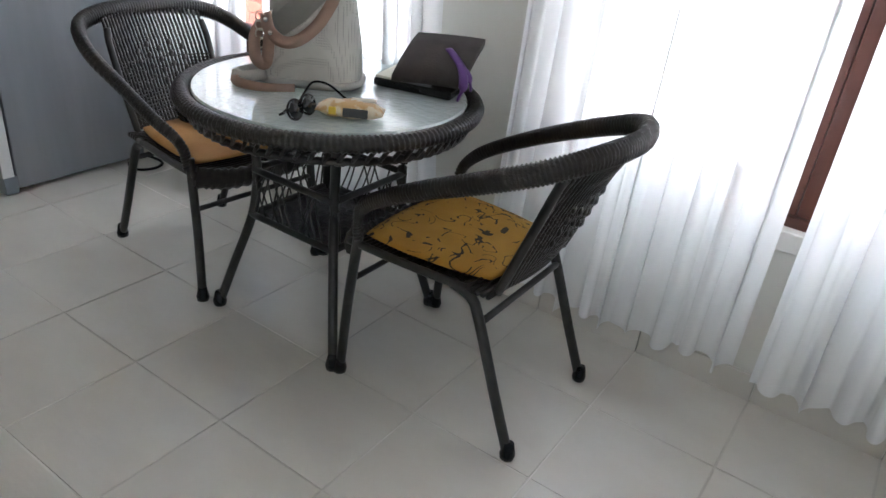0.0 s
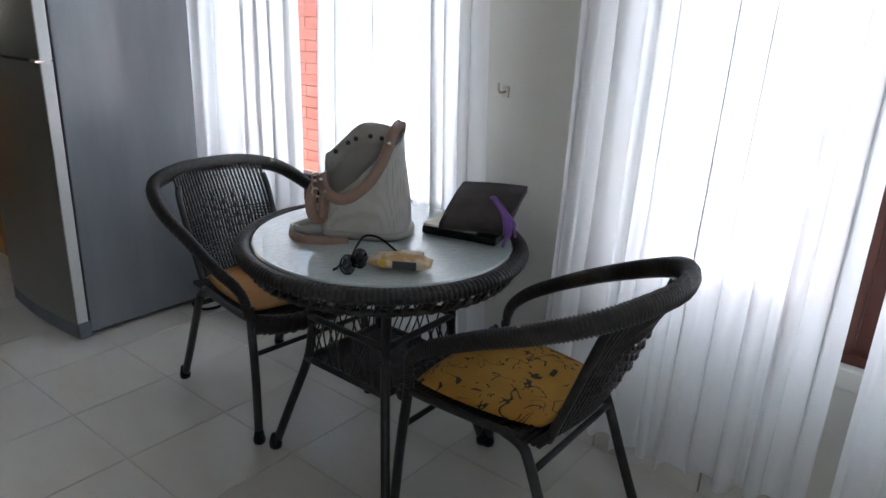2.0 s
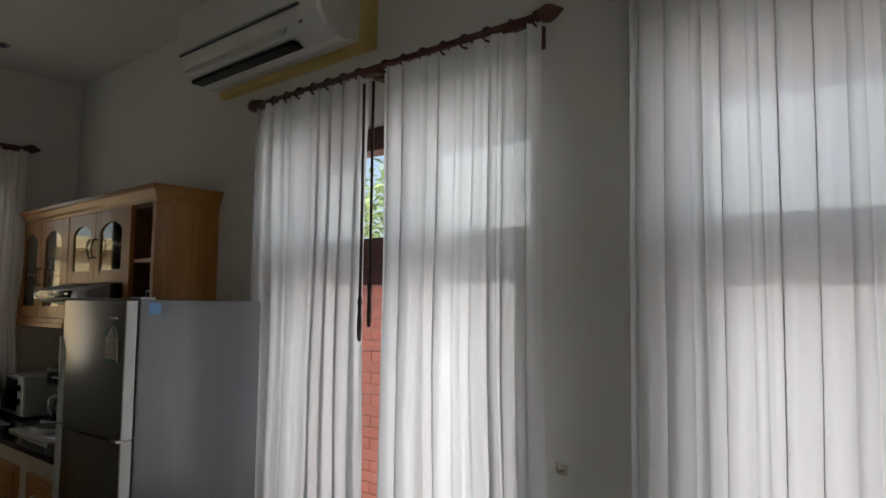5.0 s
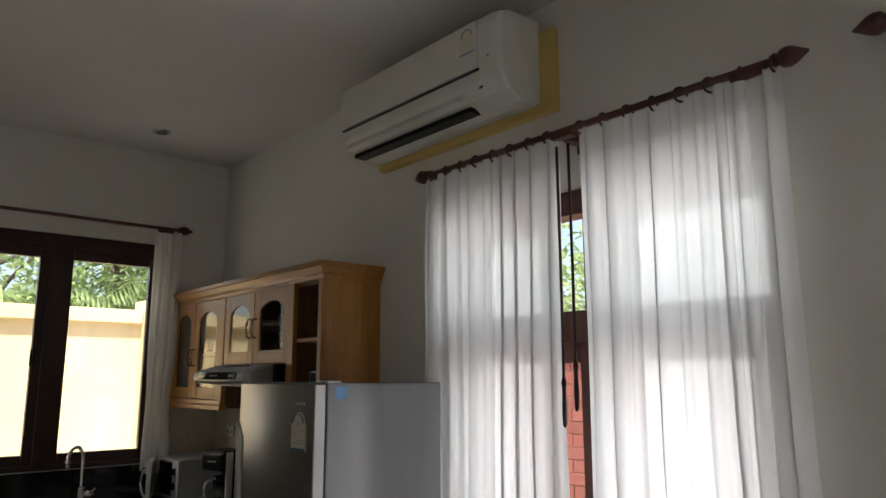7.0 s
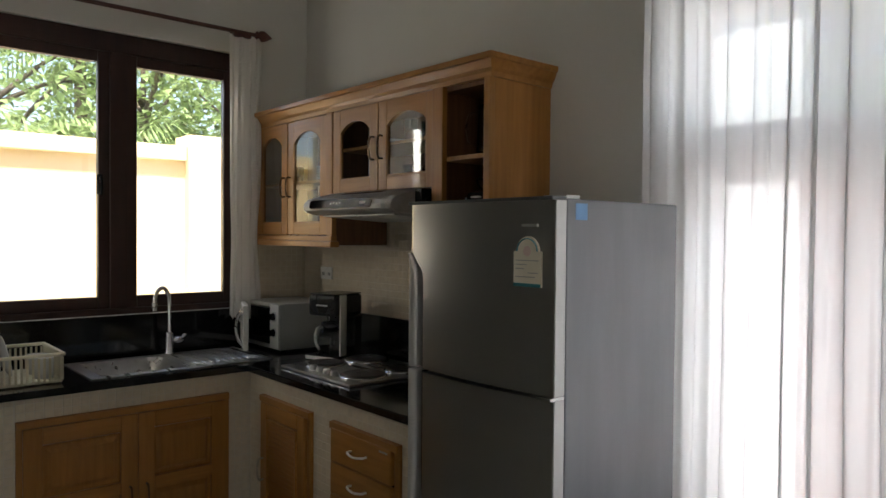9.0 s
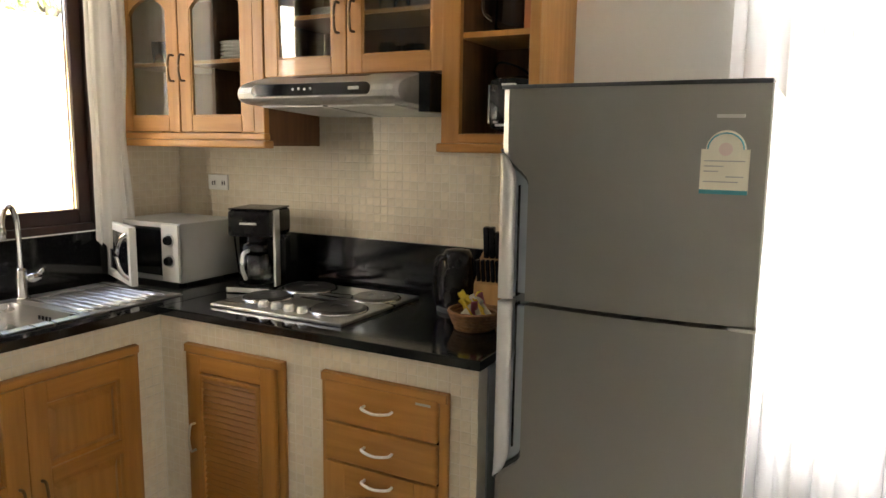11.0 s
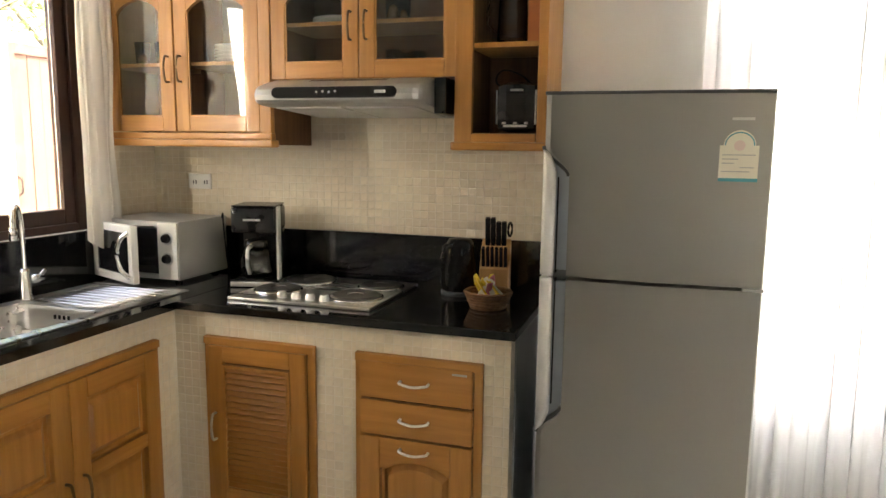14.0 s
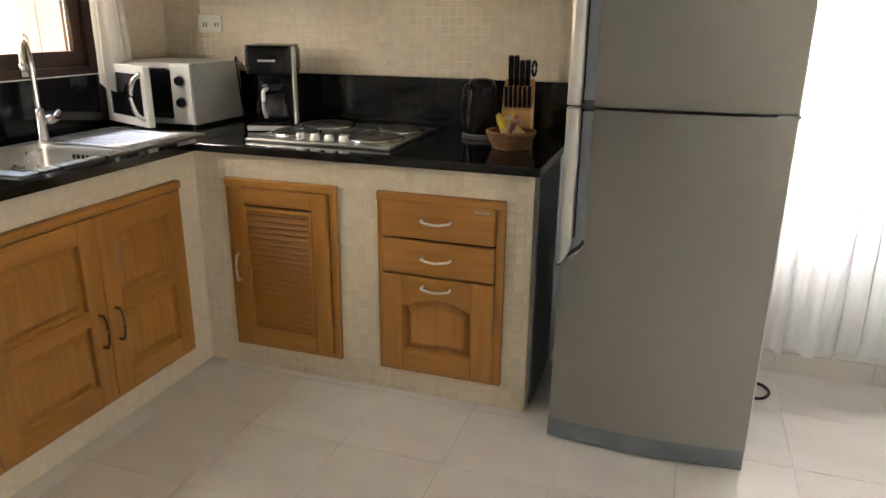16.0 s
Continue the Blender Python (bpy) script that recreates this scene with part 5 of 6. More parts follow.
part("kick_plate", bm, M("slate_plastic", (0.2, 0.225, 0.25), (0.17, 0.19, 0.21), 6, 0.5), fr)
for x, y in ((X0 + 0.06, -0.6), (X1 - 0.06, -0.6), (X0 + 0.06, -0.17), (X1 - 0.06, -0.17)):
    part("foot", lathe(bmesh.new(), [(0.02, 0.0), (0.02, 0.022)], x, y, seg=12), BLACK, fr)
# energy label on the upper door
yl = YF - 0.0085
lab = part("energy_label", B(2.463, 2.560, yl - 0.0012, yl + 0.006, 1.375, 1.47), PAPER, up_door, "cream energy rating label")
bm = bmesh.new()
prism(bm, [(2.512 + 0.04 * math.cos(math.pi * k / 14), 1.468 + 0.042 * math.sin(math.pi * k / 14)) for k in range(15)], yl - 0.0012, yl + 0.006)
part("label_top", bm, PAPER, lab)
bm = bmesh.new()
tube(bm, [(2.512 + 0.036 * math.cos(w), yl - 0.0016, 1.470 + 0.034 * math.sin(w)) for w in [math.pi * i / 14 for i in range(15)]], 0.0042, seg=6, per=0, flat=0.4)
part("rating_arc", bm, TEAL, lab)
part("footer_bar", B(2.463, 2.560, yl - 0.0018, yl - 0.0012, 1.375, 1.384), TEAL, lab)
part("rating_mark", lathe(bmesh.new(), [(0.014, 0), (0.014, 0.0008)], m=Matrix.Translation((2.512, yl - 0.0012, 1.470)) @ Matrix.Rotation(radians(90), 4, "X"), seg=16), M("pale_pink_print", (0.7, 0.55, 0.5), (0.68, 0.52, 0.48), 9, 0.6), lab)
for k, (a, b) in enumerate(((2.47, 2.552), (2.47, 2.51), (2.47, 2.50), (2.515, 2.55), (2.47, 2.54))):
    part("print_line", B(a, b, yl - 0.0018, yl - 0.0012, 1.444 - 0.011 * k, 1.4465 - 0.011 * k), GREYPRINT, lab)
part("maker_mark", B(2.490, 2.545, yl - 0.0006, yl + 0.006, 1.536, 1.543), SILVERPL, up_door)
st = part("blue_sticker", B(X1 - 0.0024, X1 - 0.0012, -0.63, -0.58, 1.555, 1.60), BLUEPRINT, fr, "small blue sticker")
solid("fridge_cord", T([(2.60, -0.12, 0.02), (2.66, -0.10, 0.008), (2.70, -0.12, 0.008), (2.715, -0.17, 0.008), (2.69, -0.22, 0.008), (2.64, -0.23, 0.008), (2.60, -0.21, 0.008)], 0.006, seg=8), BLACK, "black fridge power cord curled on the floor", "power cord", smooth=True)

# ---- wicker table ----
TX, TY, TZ = 3.952, -0.415, 0.705
tb = thing("dining_table", "round dark wicker dining table with a pebbled glass top", "table", pose(TX, TY, 0))
circ = lambda r, z, n=96: [(r * math.cos(2 * math.pi * i / n), r * math.sin(2 * math.pi * i / n), z) for i in range(n)]
part("rim", T(circ(0.393, TZ - 0.020, 720), 0.023, seg=10, per=0, closed=True, ridge=0.10, pitch=0.0137, flat=0.9), WICKER, tb, "wound wicker rim", smooth=True)
bm = bmesh.new()
tube(bm, circ(0.372, TZ - 0.072, 200), 0.010, seg=8, per=0, closed=True, ridge=0.2, pitch=0.018)
for i in range(72):
    w = 2 * math.pi * i / 72
    w2 = w + 0.05
    tube(bm, [(0.378 * math.cos(w), 0.378 * math.sin(w), TZ - 0.07), (0.388 * math.cos(w2), 0.388 * math.sin(w2), TZ - 0.036)], 0.006, seg=5, per=0)
tagged(part("apron", bm, WICKER, tb, "open woven apron", smooth=True), kind="stuff")
part("glass_top", lathe(bmesh.new(), [(0.366, TZ - 0.010), (0.370, TZ - 0.006), (0.366, TZ - 0.001)], seg=72), TABLEGLASS, tb, "pale green pebbled glass")
part("under_ring", T(circ(0.355, TZ - 0.024), 0.009, seg=8, per=0, closed=True), TUBE, tb, smooth=True)
for sx in (-1, 1):
    for sy in (-1, 1):
        leg = part("leg", T([(sx * 0.235, sy * 0.228, 0.012), (sx * 0.20, sy * 0.195, 0.15), (sx * 0.162, sy * 0.158, 0.30), (sx * 0.150, sy * 0.146, 0.40), (sx * 0.150, sy * 0.146, 0.50), (sx * 0.165, sy * 0.16, 0.58), (sx * 0.215, sy * 0.21, 0.665)], 0.0135, seg=12), TUBE, tb, smooth=True)
        part("foot_cap", lathe(bmesh.new(), [(0.019, 0.0), (0.021, 0.012), (0.016, 0.035), (0.013, 0.045)], sx * 0.236, sy * 0.229, seg=14), BLACK, leg, smooth=True)
for z, h in ((0.315, 0.16), (0.455, 0.152)):
    for k in range(4):
        c, s = math.cos(math.pi / 2 * k), math.sin(math.pi / 2 * k)
        rot = lambda x, y: (x * c - y * s, x * s + y * c)
        part("stretcher", T([(*rot(-h, -h), z), (*rot(0, -h), z), (*rot(h, -h), z)], 0.010, seg=8, per=3), TUBE, tb, smooth=True)
bm = bmesh.new()
rnd = random.Random(9)
for k in range(4):
    c, s = math.cos(math.pi / 2 * k), math.sin(math.pi / 2 * k)
    rot = lambda x, y: (x * c - y * s, x * s + y * c)
    for i in range(13):
        a = -0.15 + 0.025 * i
        b = a + rnd.choice((-0.045, 0.045)) + rnd.uniform(-0.01, 0.01)
        b = max(-0.15, min(0.15, b))
        tube(bm, [(*rot(a, -0.157), 0.318), (*rot((a + b) / 2, -0.160), 0.385), (*rot(b, -0.153), 0.452)], 0.0028, seg=5, per=3)
tagged(part("basket_side", bm, WICKER, tb, "loose criss-cross wicker side", smooth=True), kind="stuff")
bm = bmesh.new()
for i in range(22):
    a = -0.152 + 0.0145 * i
    box(bm, a - 0.006, a + 0.006, -0.155, 0.155, 0.302 + 0.002 * (i % 2), 0.308 + 0.002 * (i % 2))
    box(bm, -0.155, 0.155, a - 0.006, a + 0.006, 0.304 - 0.002 * (i % 2), 0.310 - 0.002 * (i % 2))
tagged(part("basket_floor", bm, WICKER, tb, "woven wicker tray"), kind="stuff")


# ---- wicker chairs; local +x forward, the seat's middle over the origin ----
def wicker_chair(label, seat_label, cushion, m, reach=0.0, toe=0.25, widen=1.0, square=0.0, drop=0.0):
    ch = thing("wicker_chair", label, "chair", m, group="chairs round the table")
    for s in (-1, 1):
        leg = part("front_leg", T([(toe, s * 0.228, 0.012), (toe * 0.5 + 0.112, s * 0.222, 0.22), (0.218, s * 0.218, 0.40), (0.214, s * 0.217, 0.455)], 0.0135, seg=12), TUBE, ch, smooth=True)
        part("foot_cap", lathe(bmesh.new(), [(0.018, 0.0), (0.02, 0.012), (0.015, 0.035), (0.013, 0.045)], toe + 0.001, s * 0.228, seg=14), BLACK, leg, smooth=True)
        leg = part("back_leg", T([(-0.278, s * 0.203, 0.012), (-0.216, s * 0.200, 0.16), (-0.142, s * 0.197, 0.345), (-0.112, s * 0.196, 0.390), (-0.06, s * 0.198, 0.408)], 0.0135, seg=12), TUBE, ch, smooth=True)
        part("foot_cap", lathe(bmesh.new(), [(0.018, 0.0), (0.02, 0.012), (0.015, 0.035), (0.013, 0.045)], -0.279, s * 0.203, seg=14), BLACK, leg, smooth=True)
        part("side_rail", T([(-0.10, s * 0.198, 0.408), (0.10, s * 0.214, 0.41), (0.245, s * 0.217, 0.41)], 0.011, seg=10), TUBE, ch, smooth=True)
        part("back_upright", T([(q[0] - reach * max(0.0, q[2] - 0.45) / 0.33, q[1], q[2] - drop * max(0.0, q[2] - 0.45) / 0.33) for q in ((-0.165, s * 0.165, 0.41), (-0.215, s * 0.170, 0.55), (-0.262, s * 0.172, 0.69), (-0.280, s * 0.165, 0.745))], 0.011, seg=10), TUBE, ch, smooth=True)
    part("cross_brace", T([(-0.150, -0.197, 0.335), (-0.150, 0.0, 0.335), (-0.150, 0.197, 0.335)], 0.009, seg=8, per=3), TUBE, ch, smooth=True)
    part("cross_brace", T([(0.230, -0.220, 0.30), (0.230, 0.0, 0.30), (0.230, 0.220, 0.30)], 0.008, seg=8, per=3), TUBE, ch, smooth=True)
    half = [(0.214, 0.218, 0.425), (0.212, 0.226, 0.485), (0.190, 0.238, 0.525), (0.13, 0.250, 0.572), (0.0, 0.262, 0.642), (-0.14, 0.262, 0.705), (-0.262, 0.224, 0.757), (-0.330, 0.127, 0.784)]
    lean = lambda p: (p[0] - reach * max(0.0, p[2] - 0.45) / 0.33 * (1 if p[0] < 0.1 else 0.2), p[1], p[2] - drop * max(0.0, p[2] - 0.45) / 0.33)
    half = [(x, y * (widen if z > 0.55 else 1 + (widen - 1) * 0.4), z) for x, y, z in half]
    half = [(x - square * (0, 0, 0, 0, 0.3, 0.9, 1.0, 0.4)[i], y, z) for i, (x, y, z) in enumerate(half)]
    pts = half + [(-0.356, 0.0, 0.791)] + [(x, -y, z) for x, y, z in half[::-1]]
    part("arm_and_back_rail", T([lean(p) for p in pts], 0.0160, seg=10, per=44, ridge=0.09, pitch=0.0095, flat=1.3, taper=lambda t: 0.70 + 0.62 * math.sin(math.pi * t) ** 1.5), WICKER, ch, "wicker-wound arm and back rail", smooth=True)
    bm = bmesh.new()
    n = 27
    for i in range(n):
        u = -1 + 2 * i / (n - 1)
        y = u * 0.158
        bow = 0.035 * (1 - u * u)
        p = [(-0.168 - bow * 0.5, y, 0.415), (-0.200 - bow, y * 1.03, 0.52), (-0.248 - bow, y * 1.06, 0.65), (-0.302 - bow * 1.4, y * 1.05, 0.788 - 0.016 * u * u)]
        tube(bm, [lean(q) for q in p], 0.0054, seg=6, per=10, ridge=0.12, pitch=0.02, flat=1.0)
    for zi in range(19):
        t = zi / 29
        z = 0.425 + 0.325 * t
        if 9 < zi < 21:
            us = [(-1, -0.62), (0.62, 1)] if zi % 3 else [(-1, 1)]
        else:
            us = [(-1, 1)]
        for ua, ub in us:
            line = []
            for k in range(13):
                u = ua + (ub - ua) * k / 12
                bow = 0.035 * (1 - u * u)
                line.append((-0.168 - 0.116 * t - bow * (0.5 + 0.5 * min(1, t * 2.5)) + 0.005 * math.cos(math.pi * (k + zi)), u * 0.157 * (1 + 0.05 * t), z))
            tube(bm, [lean(q) for q in line], 0.0032, seg=5, per=0)
    for k in range(5):
        for j in range(4):
            u, t = -0.5 + 0.25 * k, 0.34 + 0.1 * j + (0.05 if k % 2 else 0)
            bow = 0.035 * (1 - u * u)
            q = Matrix.Translation((-0.168 - 0.116 * t - bow - 0.004 - reach * max(0.0, t - 0.08), u * 0.157, 0.425 + 0.325 * t))
            bmesh.ops.create_icosphere(bm, subdivisions=1, radius=0.013, matrix=q @ Matrix.Diagonal((0.5, 0.8, 1.1, 1)))
    tagged(part("backrest", bm, WICKER, ch, "woven wicker backrest", smooth=True), kind="stuff")
    bm = bmesh.new()
    for i in range(28):
        x = -0.16 + 0.0145 * i
        w = 0.20 + 0.02 * (i / 27)
        tube(bm, [(x, -w, 0.411), (x, -w * 0.5, 0.402), (x, 0, 0.400), (x, w * 0.5, 0.402), (x, w, 0.411)], 0.0075, seg=6, per=2)
    tagged(part("seat", bm, WICKER, ch, "woven wicker seat", smooth=True), kind="stuff")
    part("seat_front", T([(0.240, -0.217, 0.405), (0.262, -0.12, 0.385), (0.265, 0.0, 0.38), (0.262, 0.12, 0.385), (0.240, 0.217, 0.405)], 0.020, seg=10, per=12, ridge=0.1, pitch=0.014, flat=1.6), WICKER, ch, smooth=True)
    # cushion
    bm = bmesh.new()
    n = 20
    grid = {}
    for lay, zz in ((0, 0.4215), (1, 0.447)):
        for i in range(n + 1):
            for j in range(n + 1):
                u, v = -1 + 2 * i / n, -1 + 2 * j / n
                sq = (1 - 0.10 * u * u * v * v)
                x = 0.035 + u * 0.195 * sq
                y = v * (0.198 + 0.018 * u) * sq
                e = max(abs(u), abs(v))
                puff = (1 - e ** 6)
                z = 0.432 + (0.016 * puff if lay else -0.012 * puff) + 0.003 * math.sin(7 * u + 3 * v) * puff * lay
                grid[lay, i, j] = bm.verts.new((x, y, z))
        for i in range(n):
            for j in range(n):
                q = [grid[lay, i, j], grid[lay, i + 1, j], grid[lay, i + 1, j + 1], grid[lay, i, j + 1]]
                bm.faces.new(q if lay else q[::-1])
    bmesh.ops.remove_doubles(bm, verts=bm.verts, dist=0.0004)
    part("seat_cushion", bm, cushion, ch, seat_label, smooth=True)
    return ch


chair_b = wicker_chair("dark wicker armchair with a mustard floral seat cushion", "mustard seat cushion with dark curling leaves", FLORAL, pose(4.46, -0.41, 0, 0, 0, 180))
chair_a = wicker_chair("dark wicker armchair with a tan seat cushion beside the fridge", "worn tan seat cushion", TAN, pose(3.432, -0.415, 0, 0, 0, -5), 0.01, 0.248, 1.08, 0.035, 0.035)
coil = []
for i in range(40):
    w = 0.5 * i
    coil.append((3.36 + (0.05 + 0.0008 * i) * math.cos(w), -0.42 + 0.045 * math.sin(w), 0.452 + 0.0008 * i))
solid("black_strap", T(coil, 0.008, seg=8, per=2), BLACK, "black strap coiled on the tan chair cushion", "strap", smooth=True)

# ---- things on the table ----
bag = thing("handbag", "open pale grey perforated leather handbag with tan handles on the table", "handbag", pose(3.88, -0.425, TZ, 0, 0, 33))
# local x along the bag, y its depth
nb = 40
def ring_at(t, grow=0.0, top_cut=0.0):
    out = []
    for k in range(nb):
        w = 2 * math.pi * k / nb
        hx, hy = 0.135 - 0.018 * t + grow, (0.075 - 0.014 * t) * (1 + 0.1 * math.sin(3 * w)) + grow
        c, s = math.cos(w), math.sin(w)
        x = hx * math.copysign(abs(c) ** 0.45, c)
        y = hy * math.copysign(abs(s) ** 0.6, s)
        back = ease(0.5 + 0.62 * y / hy)
        rim_front = 0.128 + 0.142 * ease((x + 0.075) / 0.2)
        rim_back = 0.205 + 0.095 * ease((x + 0.13) / 0.13) - 0.012 * ease((x - 0.02) / 0.1)
        z = t * (rim_front * (1 - back) + rim_back * back)
        y -= 0.018 * t * t * (1 - back) * (1 - ease((x + 0.02) / 0.14))
        out.append(Vector((x + 0.006 * math.sin(5 * t + w), y + 0.004 * math.sin(7 * t + 2 * w), z)))
    return out
bm = bmesh.new()
loops = [[bm.verts.new(v) for v in ring_at(i / 14)] for i in range(15)]
loops += [[bm.verts.new(v + Vector((0, 0, -0.001))) for v in ring_at(1.0, -0.006)]]
for q, w in zip(loops, loops[1:]):
    for j in range(nb):
        bm.faces.new((q[j], q[(j + 1) % nb], w[(j + 1) % nb], w[j]))
bm.faces.new(loops[0][::-1])
PERF = M("perforated_leather", (0.60, 0.585, 0.545), (0.54, 0.525, 0.49), 14, 0.5, 0.65)
pn_, pl_ = PERF.node_tree.nodes, PERF.node_tree.links
vo, cr = pn_.new("ShaderNodeTexVoronoi"), pn_.new("ShaderNodeMath")
vo.inputs["Scale"].default_value, vo.inputs["Randomness"].default_value = 150, 0.12
cr.operation, cr.inputs[1].default_value = "LESS_THAN", 0.26
pm = pn_.new("ShaderNodeMix")
pm.data_type, pm.inputs["B"].default_value = "RGBA", (0.22, 0.21, 0.20, 1)
ps = pn_["Principled BSDF"].inputs["Base Color"].links[0].from_socket
pt = pn_.new("ShaderNodeTexCoord")
pl_.new(pt.outputs["Object"], vo.inputs["Vector"]), pl_.new(vo.outputs["Distance"], cr.inputs[0]), pl_.new(cr.outputs[0], pm.inputs["Factor"])
pl_.new(ps, pm.inputs["A"]), pl_.new(pm.outputs["Result"], pn_["Principled BSDF"].inputs["Base Color"])
part("body", bm, PERF, bag, "perforated pale grey leather body", smooth=True)
bm = bmesh.new()
loops = [[bm.verts.new(v) for v in ring_at(1.0 - 0.12 * i, -0.0065 - 0.001 * i)] for i in range(7)]
for q, w in zip(loops, loops[1:]):
    for j in range(nb):
        bm.faces.new((q[j], q[(j + 1) % nb], w[(j + 1) % nb], w[j]))
bm.faces.new(loops[-1])
part("lining", bm, BAGIN, bag, smooth=True)
part("bottom_trim", T([v + Vector((0, 0, 0.012)) for v in ring_at(0.0, 0.003)], 0.008, seg=8, per=0, closed=True, flat=1.3), BAGGREY, bag, smooth=True)
def strap(pts, w, th, name, material, label=""):
    path = smooth_path(pts, 8)
    bm = bmesh.new()
    rows = []
    for i, c in enumerate(path):
        d = (path[min(i + 1, len(path) - 1)] - path[max(i - 1, 0)]).normalized()
        nrm = Vector((0, -1, 0.15)).normalized()
        sd = d.cross(nrm).normalized()
        nn = sd.cross(d)
        rows.append([bm.verts.new(c + sd * a * w / 2 + nn * b * th / 2) for a, b in ((-1, -1), (1, -1), (1, 1), (-1, 1))])
    for q, r in zip(rows, rows[1:]):
        for j in range(4):
            bm.faces.new((q[j], q[(j + 1) % 4], r[(j + 1) % 4], r[j]))
    bm.faces.new(rows[0]), bm.faces.new(rows[-1][::-1])
    return part(name, bm, material, bag, label, smooth=True)
strap([(0.088, -0.045, 0.295), (0.080, -0.072, 0.262), (0.062, -0.086, 0.215), (0.030, -0.097, 0.165), (-0.015, -0.104, 0.128), (-0.055, -0.104, 0.122), (-0.088, -0.095, 0.145), (-0.102, -0.082, 0.185)], 0.03, 0.006, "handle", LEATHER, "flat tan leather handle")
strap([(0.094, 0.050, 0.285), (0.100, 0.03, 0.312), (0.096, -0.02, 0.312), (0.088, -0.047, 0.293)], 0.028, 0.006, "handle", LEATHER, "flat tan leather handle")
strap([(-0.115, -0.07, 0.16), (-0.13, -0.085, 0.12), (-0.125, -0.092, 0.07), (-0.10, -0.09, 0.06), (-0.09, -0.09, 0.13)], 0.03, 0.005, "leather_tag", LEATHER)
strap([(-0.10, -0.085, 0.03), (-0.16, -0.10, 0.02), (-0.185, -0.07, 0.018), (-0.15, 0.0, 0.02)], 0.028, 0.006, "shoulder_strap", BAGGREY)
strap([(-0.02, -0.115, 0.006), (-0.10, -0.14, 0.008), (-0.17, -0.12, 0.012), (-0.185, -0.07, 0.018)], 0.024, 0.006, "shoulder_strap", LEATHER)
# turned-down grey flap along the back of the mouth, with eyelets
bm = bmesh.new()
rows = []
for k in range(15):
    x = -0.112 + 0.205 * k / 14
    zt = 0.207 + 0.095 * ease((x + 0.13) / 0.13) - 0.012 * ease((x - 0.02) / 0.1)
    yb = 0.050 * (1 - abs(x / 0.125) ** 3)
    rows.append([bm.verts.new((x, yb + dy, zt + dz)) for dy, dz in ((0.008, -0.01), (0.006, 0.006), (-0.004, 0.007), (-0.013, -0.012), (-0.016, -0.052), (-0.011, -0.052))])
for q, w in zip(rows, rows[1:]):
    for j in range(6):
        bm.faces.new((q[j], q[(j + 1) % 6], w[(j + 1) % 6], w[j]))
bm.faces.new(rows[0]), bm.faces.new(rows[-1][::-1])
part("flap", bm, BAGGREY, bag, "turned-down grey leather flap", smooth=True)
for x, z in ((-0.085, 0.225), (-0.052, 0.250), (-0.030, 0.262), (0.012, 0.272), (0.045, 0.268)):
    part("eyelet", lathe(bmesh.new(), [(0.007, 0), (0.0065, 0.003), (0.002, 0.0035)], m=Matrix.Translation((x, 0.050 * (1 - abs(x / 0.125) ** 3) - 0.0145, z)) @ Matrix.Rotation(radians(90), 4, "X"), seg=10), DGREY, bag, smooth=True)
for x, z in ((0.084, 0.275), (0.074, 0.242), (-0.098, 0.17), (-0.085, 0.14)):
    part("stud", lathe(bmesh.new(), [(0.007, 0), (0.006, 0.003), (0.001, 0.004)], m=Matrix.Translation((x, -0.068 - 0.24 * (0.28 - z), z)) @ Matrix.Rotation(radians(90), 4, "X"), seg=10), CHROME, bag, smooth=True)
for k in range(4):
    part("charm_ring", T([(-0.115 + 0.012 * math.cos(w), -0.085, 0.175 - 0.022 * k + 0.013 * math.sin(w)) for w in [2 * math.pi * i / 12 for i in range(12)]], 0.0022, seg=5, per=0, closed=True), BRASSY, bag, smooth=True)

yp = solid("yellow_pouch", B(3.765, 3.815, -0.47, -0.42, TZ, TZ + 0.075, bevel=0.014), YELLOW, "small yellow packet standing behind the handbag", "packet")
cord_pts = [(4.06, -0.66, TZ + 0.012), (4.03, -0.60, TZ + 0.035), (4.03, -0.57, TZ + 0.055), (4.06, -0.545, TZ + 0.05), (4.11, -0.53, TZ + 0.02), (4.145, -0.52, TZ + 0.006), (4.17, -0.505, TZ + 0.005)]
solid("glasses_cord", T(cord_pts, 0.003, seg=7), BLACK, "thin dark neck cord of the sunglasses", "cord", smooth=True)
sg = thing("sunglasses", "folded dark sunglasses lying at the table's rim", "sunglasses", pose(4.085, -0.67, TZ + 0.001, 0, 0, 100))
for k, x in enumerate((-0.0, 0.052)):
    lens = lathe(bmesh.new(), [(0.003, 0.0), (0.024, 0.002), (0.027, 0.004), (0.003, 0.006)], m=Matrix.Translation((x - 0.026, -0.004, 0.025)) @ Matrix.Rotation(radians(72), 4, "X") @ Matrix.Diagonal((1, 0.8, 1, 1)), seg=20)
    part("lens", lens, BLACKGLASS, sg, "dark tinted lens", smooth=True)
    part("rim", T([(x - 0.026 + 0.028 * math.cos(w), -0.004 + 0.007 * math.sin(w), 0.025 + 0.022 * math.sin(w)) for w in [2 * math.pi * i / 20 for i in range(20)]], 0.0028, seg=6, per=0, closed=True), BLACK, sg, smooth=True)
part("bridge", T([(-0.004, -0.004, 0.034), (0.0, -0.008, 0.036), (0.004, -0.004, 0.034)], 0.0025, seg=6), BLACK, sg, smooth=True)
part("temple", T([(-0.054, 0.0, 0.03), (-0.03, 0.022, 0.014), (0.03, 0.03, 0.006), (0.05, 0.032, 0.004)], 0.003, seg=6), BLACK, sg, smooth=True)
